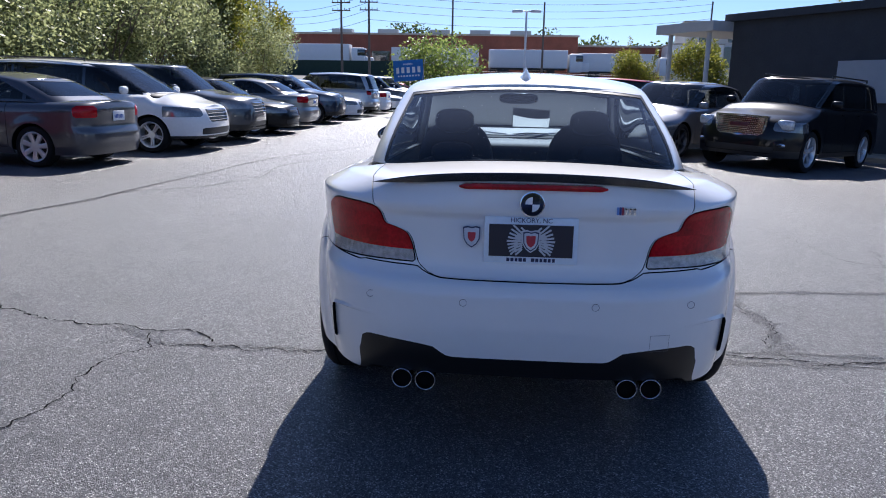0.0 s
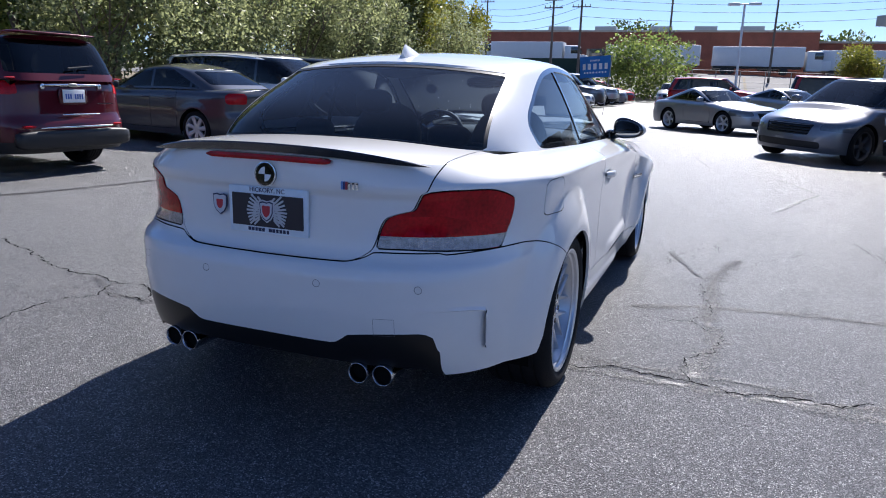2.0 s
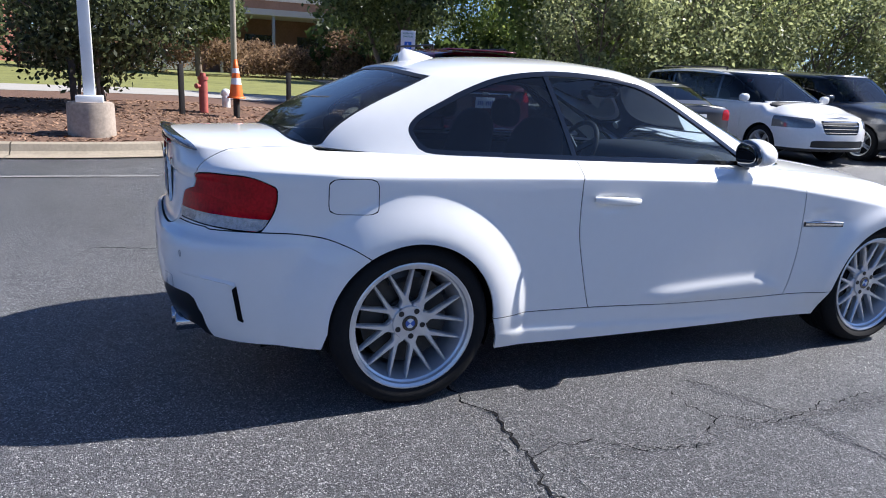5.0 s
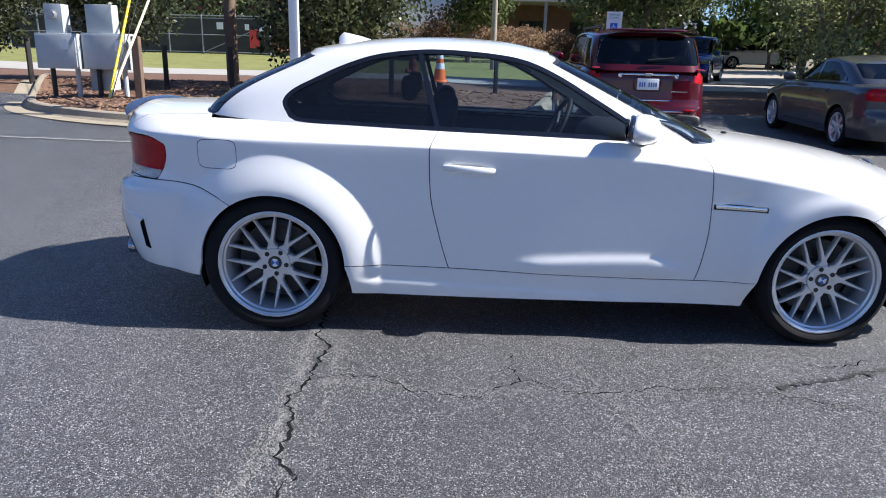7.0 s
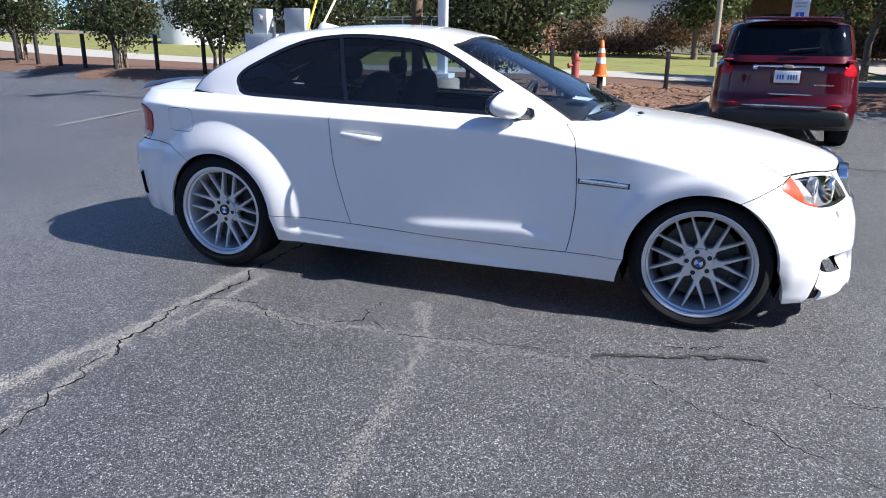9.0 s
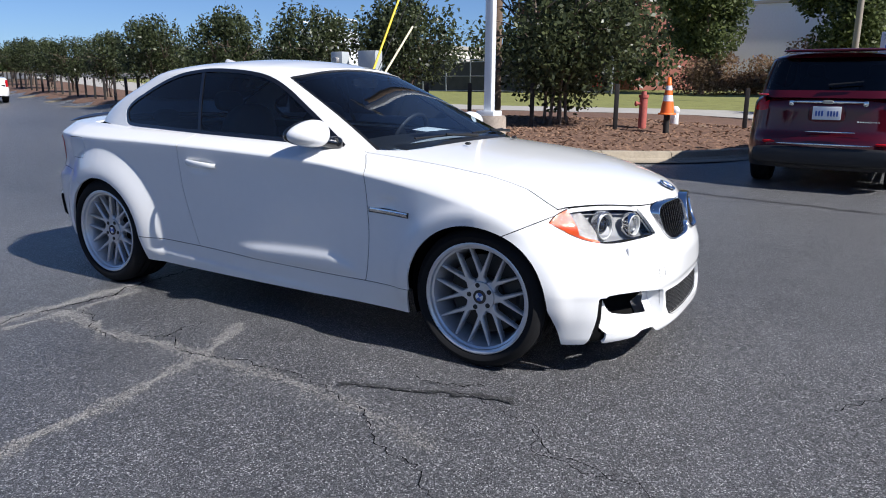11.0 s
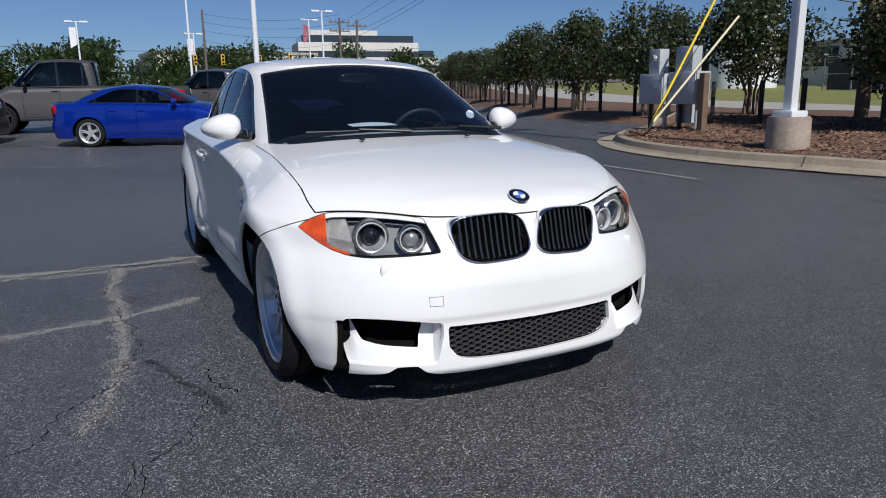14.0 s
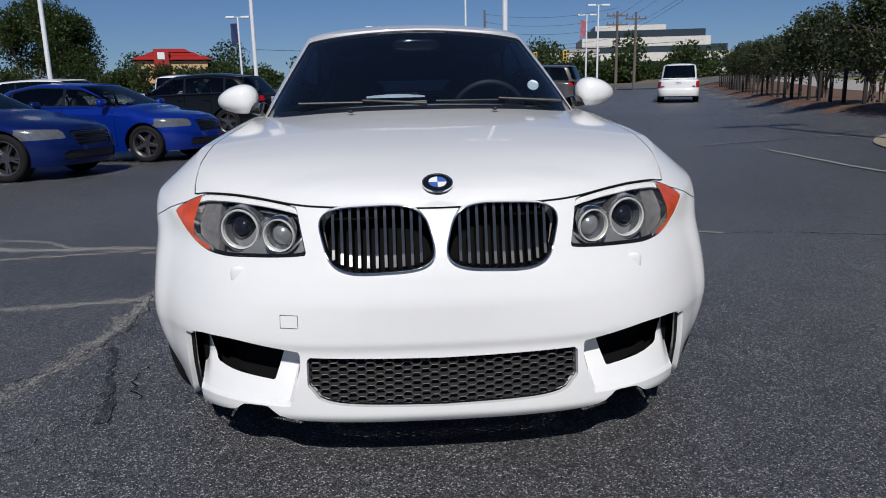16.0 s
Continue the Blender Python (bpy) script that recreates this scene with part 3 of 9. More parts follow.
win_loop = loop_inside([(0.107, 0.999), (0.051, 1.038), (0.029, 1.090), (0.070, 1.142), (0.181, 1.200), (0.315, 1.262), (0.477, 1.314), (0.683, 1.340), (0.862, 1.340),
                        (1.071, 1.323), (1.21, 1.294), (1.349, 1.234), (1.487, 1.155), (1.626, 1.072), (1.80, 0.962), (1.81, 0.942), (1.634, 0.946), (1.20, 0.960), (0.76, 0.974), (0.39, 0.987)])
ws_x = lambda z: 0.668 - 0.345 * (z - 0.95)
rw_x = curve((1.00, 0.592), (1.15, 0.562), (1.31, 0.520))


def f_side(x, y, z):
    return np.where(np.abs(x) > 0.45, win_loop(y, z) - 0.019, -0.5)


def f_screen(x, y, z):
    return np.minimum.reduce([ws_x(z) - np.abs(x), y - 1.15, (1.338 - 0.05 * (x / 0.55) ** 2) - z, z - 0.900])


def f_rear(x, y, z):
    return np.minimum.reduce([rw_x(z) - np.abs(x), 0.32 - y, (1.324 - 0.035 * (x / 0.55) ** 2) - z, z - (1.048 - 0.02 * (x / 0.55) ** 2)])


def arch(y0, z0, r, splay=0.0):
    return lambda x, y, z: np.where(np.abs(x) > 0.45, np.hypot(y - y0, z - z0) - r - splay * np.maximum(z0 - z, 0), 1.0)


door_r = curve((0.28, 0.855), (0.326, 0.838), (0.5, 0.786), (0.71, 0.742), (0.894, 0.735), (1.0, 0.79))
door_f = curve((0.28, 2.018), (0.295, 2.026), (0.42, 2.052), (0.552, 2.064), (0.72, 2.058), (0.85, 2.042), (0.95, 1.95))
sill_z = curve((0.2, 0.345), (0.8, 0.332), (1.4, 0.306), (2.0, 0.294), (2.4, 0.300))
f_door = lambda x, y, z: np.where(np.abs(x) > 0.6, np.minimum.reduce([y - door_r(z), door_f(z) - y, z - sill_z(y)]), -0.5)
f_sill = lambda x, y, z: np.where(np.abs(x) > 0.6, np.minimum.reduce([sill_z(y) - z, y - 0.2, 2.5 - y]), -0.5)
bump_seam = curve((-0.95, 0.692), (-0.60, 0.712), (-0.48, 0.714), (-0.36, 0.702), (-0.26, 0.668), (-0.18, 0.62))
trunk_x = curve((0.672, 0.300), (0.685, 0.340), (0.70, 0.366), (0.72, 0.388), (0.745, 0.398), (0.80, 0.414), (0.825, 0.432), (0.84, 0.470), (0.85, 0.508), (0.88, 0.524), (0.905, 0.540), (0.915, 0.556), (0.96, 0.568), (1.0, 0.578), (1.06, 0.595))
bump_top = curve((0.0, 0.675), (0.30, 0.678), (0.36, 0.690), (0.40, 0.710), (0.9, 0.712))
f_trunk = lambda x, y, z: np.where(y < -0.35, np.minimum(trunk_x(z) - np.abs(x), z - bump_top(np.abs(x))), -0.5)
f_rbump = lambda x, y, z: np.where(y < -0.15, np.minimum(np.where(np.abs(x) < 0.6, bump_top(np.abs(x)), bump_seam(y)) - z, -0.15 - y), -0.5)
lamp_in = curve((0.70, 0.398), (0.745, 0.404), (0.80, 0.420), (0.825, 0.438), (0.84, 0.476), (0.85, 0.514), (0.88, 0.530), (0.905, 0.546), (0.915, 0.566))
lamp_top = curve((0.4, 0.900), (0.56, 0.911), (0.62, 0.917), (0.70, 0.917), (0.76, 0.905))
f_tail = lambda x, y, z: np.where(y < -0.3, np.minimum.reduce([np.abs(x) - lamp_in(z), lamp_top(np.abs(x)) - 3.0 * np.maximum(y + 0.60, 0) ** 2 - z, z - (0.722 - 0.010 * np.clip((np.abs(x) - 0.5) / 0.25, 0, 1)), -(0.508 + 3.2 * np.maximum(0.85 - z, 0) ** 2 + 10 * np.maximum(z - 0.86, 0) ** 2) - y]), -0.5)
head_top = curve((0.34, 0.650), (0.365, 0.690), (0.39, 0.710), (0.45, 0.721), (0.52, 0.728), (0.60, 0.732), (0.68, 0.730), (0.73, 0.716), (0.77, 0.698), (0.84, 0.64))
head_low = curve((0.34, 0.598), (0.40, 0.590), (0.52, 0.582), (0.60, 0.578), (0.65, 0.582), (0.70, 0.597), (0.74, 0.620), (0.78, 0.655), (0.84, 0.72))
f_head = lambda x, y, z: np.where(y > 2.8, np.minimum.reduce([head_top(np.abs(x)) - z, z - head_low(np.abs(x)), np.abs(x) - (0.360 + 0.27 * (z - 0.595))]), -0.5)
kid = lambda x, z: 1 - (np.abs((np.abs(x) - 0.168 - 0.02 * (z - 0.64) / 0.08) / 0.146)) ** 3.6 - np.abs((z - 0.641 - 0.05 * (0.168 - np.abs(x))) / 0.083) ** 3.6
f_kid = lambda x, y, z: np.where(y > 3.0, 0.07 * kid(x, z), -0.5)
mesh_low = curve((0, 0.190), (0.25, 0.198), (0.33, 0.212), (0.37, 0.26))
mesh_top = curve((0, 0.322), (0.30, 0.327), (0.37, 0.328))
f_mesh = lambda x, y, z: np.where(y > 3.0, np.minimum.reduce([mesh_top(np.abs(x)) - z, z - mesh_low(np.abs(x)), 0.366 - np.abs(x)]), -0.5)
f_intake = lambda x, y, z: np.where(y > 3.0, np.minimum.reduce([(0.333 + 0.11 * (np.abs(x) - 0.437)) - z, z - (0.247 + 0.08 * (np.abs(x) - 0.466) + 1.6 * np.maximum(np.abs(x) - 0.56, 0) ** 2), np.abs(x) - (0.440 + 0.34 * (0.320 - z)), (0.640 + 0.40 * (z - 0.262)) - np.abs(x)]), -0.5)
f_slot = lambda x, y, z: np.where(y > 2.9, np.minimum.reduce([np.abs(x) - 0.699, (0.740 - 0.02 * (z - 0.15)) - np.abs(x), 0.356 - z]), -0.5)
brow_top = curve((0.38, 0.342), (0.45, 0.353), (0.606, 0.370), (0.66, 0.370), (0.70, 0.366), (0.73, 0.358), (0.76, 0.354))
f_brow = lambda x, y, z: np.where(y > 2.9, np.minimum.reduce([brow_top(np.abs(x)) - z, np.abs(x) - (0.385 + 0.25 * np.maximum(0.30 - z, 0)), 0.713 - np.abs(x), z - 0.19]), -0.5)
hood_edge = curve((1.9, 0.742), (2.3, 0.735), (2.66, 0.748), (2.9, 0.745), (3.05, 0.715), (3.15, 0.665), (3.22, 0.61), (3.3, 0.52), (3.4, 0.40))
nose_seam = curve((0, 0.7125), (0.34, 0.7155), (0.40, 0.719), (0.45, 0.7245), (0.52, 0.7315), (0.60, 0.7355), (0.68, 0.7335), (0.75, 0.722))
f_hood = lambda x, y, z: np.where(y > 1.9, np.minimum.reduce([hood_edge(y) - np.abs(x), z - nose_seam(np.abs(x)), y - 1.95]), -0.5)
f_fbump = lambda x, y, z: np.where(y > 2.7, np.minimum(0.63 + 0.47 * (y - 2.83) - z, nose_seam(np.abs(x)) - 0.0008 - z), -0.5)
diff_top = curve((0, 0.398), (0.27, 0.398), (0.30, 0.412), (0.33, 0.434), (0.56, 0.450), (0.595, 0.438), (0.612, 0.39), (0.63, 0.25))
f_diff = lambda x, y, z: np.where(y < -0.4, np.minimum(diff_top(np.abs(x)) - z, 0.622 - np.abs(x)), -0.5)
f_fuel = lambda x, y, z: np.where(x > 0.5, 0.022 * (1 - np.abs((y + 0.242) / 0.094) ** 5 - np.abs((z - 0.855) / 0.067) ** 5), -0.5)

coupe = thing("coupe_car", "white two-door sports coupe with wide arches, parked on asphalt", "car")
body = shell(HERO)
for f in (arch(0, RW, 0.343, 0.40), arch(WB, FW, 0.348, 0.44)):
    body = body.cut(f)[0]
GAP = 0.0023
liner = body.moved(-0.016).cut(lambda x, y, z: np.where((np.abs(x) < 0.64) & (y > -0.34) & (y < 2.1) & (z > 0.8), -1.0, 1.0))[0]
for f in (f_mesh, f_kid, f_brow, f_intake, f_head):
    liner = liner.cut(band(f, -0.004))[1]
liner.link("inner_liner", VOID, coupe, "dark inner liner")
body = body.cut(lambda x, y, z: np.where((np.abs(x) < 0.655) & (y > -0.33) & (y < 2.05) & (z > 0.8), -1.0, 1.0))[0]


def take(skin, f, gap=GAP):
    """Splits off the panel where f > 0, leaving a shut line."""
    panel = skin.cut(band(f, -gap))[0]
    if gap > 0.002:
        joint = skin.cut(band(f, gap + 0.003))[0].cut(band(f, -gap - 0.003))[1].moved(-0.003)
        for half in joint.cut(lambda x, y, z: x):
            half.link("shut_line", VOID, coupe, "dark joint between panels")
    return panel, skin.cut(band(f, gap))[1]


# the corner intakes lie in a scoop under a brow
scoop, body = body.cut(f_brow)
rim_in, scoop = scoop.cut(band(f_brow, -0.012))[::-1]
deep, edge = Skin(scoop.V.copy(), scoop.F, scoop.N), rim_in


def sunk(skin):
    x, y, z = skin.V.T
    d = f_brow(x, y, z)
    k = np.clip(d / 0.012, 0, 1) * np.clip((z - 0.19) / 0.10, 0, 1) ** 0.8
    reach_in = 0.070 + 0.045 * np.clip((np.abs(x) - 0.676) / 0.02, 0, 1)
    return Skin(skin.V - np.array([0, 1.0, 0]) * (reach_in * k)[:, None], skin.F)


scoop = sunk(deep)
holes = {}
holes["intake"], scoop = scoop.cut(f_intake)
for skin in (scoop, sunk(edge)):
    for half in skin.cut(f_intake)[1].cut(f_slot)[1].cut(lambda x, y, z: x):
        half.link("intake_surround", WHITE_PAINT, coupe, "white scoop round a corner intake")
for name, f in (("head", f_head), ("tail", f_tail), ("kid", f_kid), ("mesh", f_mesh), ("slot", f_slot)):
    holes[name], body = take(body, f, {"head": 0.0018, "tail": 0.0024}.get(name, 0.001))
trunk, body = take(body, f_trunk)
bonnet, body = take(body, f_hood)
rbump, body = take(body, f_rbump)
diffuser, rbump = rbump.cut(f_diff)
fbump, body = take(body, f_fbump)
doors, body = take(body, f_door)
sills, body = take(body, f_sill, 0.0022)
fuel, body = take(body, f_fuel)
body.link("body_shell", WHITE_PAINT, coupe, "", 0.012)
trunk.link("boot_lid", WHITE_PAINT, coupe, "white boot lid", 0.012)
bonnet.link("bonnet", WHITE_PAINT, coupe, "white bonnet with two raised lines", 0.012)
rbump.link("rear_bumper", WHITE_PAINT, coupe, "white rear bumper", 0.014)
diffuser.link("rear_diffuser", plain("satin_black_diffuser", (0.007, 0.007, 0.008), 0.38, coat=0.15, spec=0.3), coupe, "glossy black rear diffuser", 0.02)
fbump.link("front_bumper", WHITE_PAINT, coupe, "white front bumper with large air intakes", 0.03)
for s in (1, -1):
    doors.cut(lambda x, y, z: x * s)[0].link("door", WHITE_PAINT, coupe, "closed white door", 0.012)
    sills.cut(lambda x, y, z: x * s)[0].link("side_sill", WHITE_PAINT, coupe, "", 0.01)
fuel.link("fuel_flap", WHITE_PAINT, coupe, "rounded square fuel flap", 0.008)

# greenhouse
cab = cabin(CAB)
side_glass, cab = cab.cut(f_side)
trim, cab = cab.cut(band(f_side, 0.020))
screen, cab = cab.cut(f_screen)
edge_f, cab = cab.cut(band(f_screen, 0.008))
back, cab = cab.cut(f_rear)
edge_r, cab = cab.cut(band(f_rear, 0.010))
cab.link("roof", WHITE_PAINT, coupe, "white roof with slim pillars", 0.02)
for s in (1, -1):
    trim.cut(lambda x, y, z: x * s)[0].moved(-0.001).link("window_trim", GLOSS_BLACK, coupe, "black window trim", 0.012)
edge_f.moved(-0.002).link("windscreen_seal", BLACK_PLASTIC, coupe, "", 0.01)
edge_r.moved(-0.002).link("rear_window_seal", BLACK_PLASTIC, coupe, "", 0.01)
screen.moved(-0.004).link("windscreen", SCREEN_GLASS, coupe, "clear windscreen with a dark top band")
back.moved(-0.004).link("rear_window", WINDOW, coupe, "dark tinted rear window")
drop_rnd = random.Random(8)
drops = bmesh.new()
areas = [float(np.linalg.norm(np.cross(np.subtract(back.V[f[1]], back.V[f[0]]), np.subtract(back.V[f[2]], back.V[f[0]])))) for f in back.F]
for f in drop_rnd.choices(back.F, areas, k=170):
    a, b, c = (Vector(back.V[f[k]]) for k in (0, 1, -1))
    p = a + (b - a) * drop_rnd.random() + (c - a) * drop_rnd.random()
    if abs(p.x) > 0.55 or p.y > 0.16:
        continue
    bmesh.ops.create_icosphere(drops, subdivisions=1, radius=drop_rnd.choice((0.0006, 0.0008, 0.0011, 0.0016)), matrix=Matrix.Translation(p) @ Matrix.Diagonal((1, 1, 0.6, 1)))
tagged(part("water_drops", drops, plain("water_drop", (0.75, 0.78, 0.80), 0.06, 0.0, 1.0), coupe, "fine water drops on the rear window", True, 3.0), kind="stuff")
post = lambda y, z: y - (0.772 - 0.27 * (z - 0.98))
for s in (1, -1):
    pane = side_glass.cut(lambda x, y, z: x * s)[0]
    front_pane, rear_pane = pane.cut(lambda x, y, z: post(y, z) - 0.012)
    pillar, rear_pane = rear_pane.cut(lambda x, y, z: post(y, z) + 0.012)
    front_pane.moved(-0.006).link("door_window", glass("door_window_glass", (0.62, 0.71, 0.78), 0.02, 1.6, 0.005) if s > 0 else bpy.data.materials["door_window_glass"], coupe, "lightly tinted door window")
    rear_pane.moved(-0.006).link("quarter_window", QUARTER_GLASS, coupe, "dark tinted quarter window")
    pillar.moved(-0.002).link("window_post", GLOSS_BLACK, coupe, "", 0.01)
cab.cut(lambda x, y, z: z - 1.30)[0].moved(-0.03).link("headliner", plain("grey_headliner", (0.16, 0.16, 0.16), 0.9), coupe)

# lamps
PLEAT = plain("pleated_reflector", (0.33, 0.32, 0.31), 0.25, 0.5, vary=0.3, scale=60, bump=0.4, bscale=300)
LAMP_DARK = plain("lamp_housing_grey", (0.26, 0.262, 0.265), 0.35, 0.3, vary=0.1, scale=20)
LAMP_BOWL = plain("polished_bowl", (0.42, 0.43, 0.45), 0.18, 0.8)
LAMP_WHITE = plain("lamp_ring_white", (0.78, 0.78, 0.75), 0.25, 0.2, 1.0)
RED_DARK = plain("dark_red_lens", (0.40, 0.006, 0.012), 0.15, coat=0.3, spec=0.1, vary=0.45, scale=10)
red, clear = holes["tail"].cut(lambda x, y, z: np.maximum(z - (0.764 - 0.004 * np.clip((np.abs(x) - 0.45) / 0.3, 0, 1)), 0.716 - z))
for s in (1, -1):
    top, low = red.cut(lambda x, y, z: x * s)[0].cut(lambda x, y, z: z - (0.832 - 0.06 * np.clip((np.abs(x) - 0.60) / 0.2, 0, 1)))
    a = low.moved(0.002).link("tail_lamp", RED_LENS, coupe, "red and clear L-shaped tail lamp", 0.012)
    top.moved(0.0035).link("upper_lens", RED_DARK, a, "darker red upper lens", 0.012)
    clear.cut(lambda x, y, z: x * s)[0].moved(0.001).link("clear_strip", CLEAR_LENS, a, "clear lower strip", 0.012)
    lens = holes["head"].cut(lambda x, y, z: x * s)[0]
    amber, rest = lens.cut(lambda x, y, z: np.maximum(np.abs(x) - (0.718 - 0.25 * np.maximum(z - 0.66, 0)), np.minimum(np.abs(x) - 0.655, head_low(np.abs(x)) + 0.012 - z)))
    c = rest.moved(0.001).link("headlamp", LAMP_GLASS, coupe, "clear headlamp with two round projectors and an amber corner", 0.02)
    c.visible_shadow = False
    amber.moved(0.0).link("amber_corner", AMBER_LENS, c, "amber side marker")
    lens.moved(-0.060).link("lamp_housing", LAMP_DARK, c, "grey reflector bowl", 0.03)
    pleat = rest.cut(lambda x, y, z: np.abs(x) - 0.646)[0]
    pleat.moved(-0.022).link("pleated_reflector", PLEAT, c, "bright pleated reflector beside the amber corner", 0.02)
    brow = rest.cut(lambda x, y, z: z - (head_top(np.abs(x)) - 0.013))[0]
    brow.moved(-0.006).link("lamp_eyelid", WHITE_REFL, c, "pale strip over the lamps", 0.006)
    for cx, cy, cz, r in ((0.574, 3.172, 0.640, 0.064), (0.448, 3.266, 0.636, 0.051)):
        d = Vector((s * 0.25, 0.95, 0.0)).normalized()
        p = Vector((s * cx, cy, cz)) - d * 0.027
        q = Matrix.Translation(p) @ d.to_track_quat("X", "Z").to_matrix().to_4x4()
        V, F = lathe([(r * 0.90, -0.004), (r * 0.92, 0.004), (r * 0.89, 0.008), (r * 0.83, 0.006), (r * 0.80, -0.006)], 36)
        bm = bmesh.new()
        vs = [bm.verts.new(v) for v in V]
        for f in F:
            bm.faces.new([vs[i] for i in f])
        bmesh.ops.transform(bm, matrix=q, verts=bm.verts)
        V, F = lathe([(r * 1.10, -0.030), (r * 1.06, 0.002), (r * 1.0, 0.006), (r * 0.93, -0.004), (r * 0.80, -0.006), (r * 0.72, -0.020), (r * 0.62, -0.030)], 36)
        bw = bmesh.new()
        vs = [bw.verts.new(v) for v in V]
        for f in F:
            bw.faces.new([vs[i] for i in f])
        bmesh.ops.transform(bw, matrix=q, verts=bw.verts)
        part("lamp_bowl", bw, CHROME if r < 0.055 else LAMP_BOWL, c, "polished bowl round a projector", True)
        ring = part("lamp_ring", bm, LAMP_WHITE, c, "bright ring round a projector", True)
        bm = bmesh.new()
        bmesh.ops.create_uvsphere(bm, u_segments=20, v_segments=12, radius=r * 0.64, matrix=q @ Matrix.Translation((-0.034, 0, 0)))
        part("projector_lens", bm, GLOSS_BLACK if r > 0.055 else LAMP_SILVER, c, "", True)

# grilles
SLAT = plain("satin_slat", (0.10, 0.10, 0.105), 0.2, 0.8)
# near-black sheet and block stand in for the shade behind the grilles
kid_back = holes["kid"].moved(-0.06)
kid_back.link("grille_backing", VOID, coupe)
part("grille_cavity", box(bmesh.new(), 0, 3.225, 0.638, 0.66, 0.03, 0.19, bevel=0.01), VOID, coupe, "near-black block painting the shade behind the grilles")
for s in (1, -1):
    n = 72
    ring = []
    for i in range(n):
        a = 2 * math.pi * i / n
        e = 2 / 3.6
        c1, s1 = math.copysign(abs(math.cos(a)) ** e, math.cos(a)), math.copysign(abs(math.sin(a)) ** e, math.sin(a))
        z = 0.641 + 0.083 * s1 - 0.05 * 0.146 * c1
        x = 0.168 + 0.146 * c1 + 0.02 * (z - 0.64) / 0.08
        ring.append((x, z))
    def depth(x, z):
        k = float(HERO["pz"](z))
        return float(HERO["yf"](z) - 2.66) * (1 - min(abs(x) / float(HERO["W"](np.array(3.25), np.array(z))), 0.99) ** k) ** (1 / k) + 2.66

    V, F = [], []
    for x, z in ring:
        dx, dz = x - 0.168, z - 0.641
        for k, dy in ((0.985, -0.03), (0.99, 0.008), (0.98, 0.013), (0.962, 0.012), (0.950, 0.004), (0.945, -0.03)):
            V.append((s * (0.168 + dx * k * 1.03), depth(x, z) + dy, 0.641 + dz * k * 1.03))
    for i in range(n):
        j = (i + 1) % n
        for q in range(5):
            F.append((i * 6 + q, j * 6 + q, j * 6 + q + 1, i * 6 + q + 1))
    g = mesh_ob("kidney_grille", V, F, CHROME, coupe, "black kidney grille in a chrome surround")
    for i in range(11):
        x = 0.052 + i * 0.0232
        zz = [z for z in np.linspace(0.55, 0.74, 80) if kid(np.array(x), np.array(z)) > 0.06]
        if not zz:
            continue
        bm = bmesh.new()
        for k in range(5):
            za, zb_ = zz[0] + (zz[-1] - zz[0]) * k / 5, zz[0] + (zz[-1] - zz[0]) * (k + 1) / 5
            ya, yb = depth(x, za) - 0.016, depth(x, zb_) - 0.016
            m = Matrix.Translation((s * x, (ya + yb) / 2, (za + zb_) / 2)) @ Matrix.Rotation(math.atan2(yb - ya, zb_ - za) * -1, 4, "X")
            box(bm, 0, 0, 0, 0.0075, 0.028, (zb_ - za) * 1.03, m)
        part("grille_slat", bm, SLAT, g)
honey = bmesh.new()
for row in range(14):
    for col in range(-8, 9):
        x = (col + 0.5 * (row % 2)) * 0.0495
        z = 0.196 + row * 0.0103
        if abs(x) > 0.362 or z < float(mesh_low(abs(x))) or z > float(mesh_top(abs(x))) + 0.005:
            continue
        y = depth(x, z) - 0.022
        hexo = [(0.0165 * math.cos(k * math.pi / 3), 0.0119 * math.sin(k * math.pi / 3)) for k in range(6)]
        vo = [honey.verts.new((x + a, y, z + b)) for a, b in hexo]
        vi = [honey.verts.new((x + a * 0.84, y + 0.001, z + b * 0.80)) for a, b in hexo]
        vb = [honey.verts.new((x + a * 0.84, y - 0.014, z + b * 0.80)) for a, b in hexo]
        for k in range(6):
            n = (k + 1) % 6
            honey.faces.new((vo[k], vo[n], vi[n], vi[k]))
            honey.faces.new((vi[k], vi[n], vb[n], vb[k]))
part("honeycomb_grille", honey, plain("mesh_plastic", (0.05, 0.05, 0.052), 0.45), coupe, "dark honeycomb grille in the lower intake")
# near-black backing sheets paint the shade deep in the intakes and slots
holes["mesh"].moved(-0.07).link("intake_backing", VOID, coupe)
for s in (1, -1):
    holes["intake"].cut(lambda x, y, z: x * s)[0].moved(-0.06).link("corner_intake", VOID, coupe, "corner intake backed by a sheet painted as shade")
    holes["slot"].cut(lambda x, y, z: x * s)[0].moved(-0.05).link("air_slot", VOID, coupe, "upright air slot backed by a sheet painted as shade")


# wheels, arches, underside
fit_wheels(coupe, make_wheel(RW, 0.252, 0.262, 8, "y", ALLOY, True), [(0.742, 0, RW), (-0.742, 0, RW)])
fit_wheels(coupe, make_wheel(0.327, 0.252, 0.244, 8, "y", ALLOY, True), [(0.742, WB, FW), (-0.742, WB, FW)])
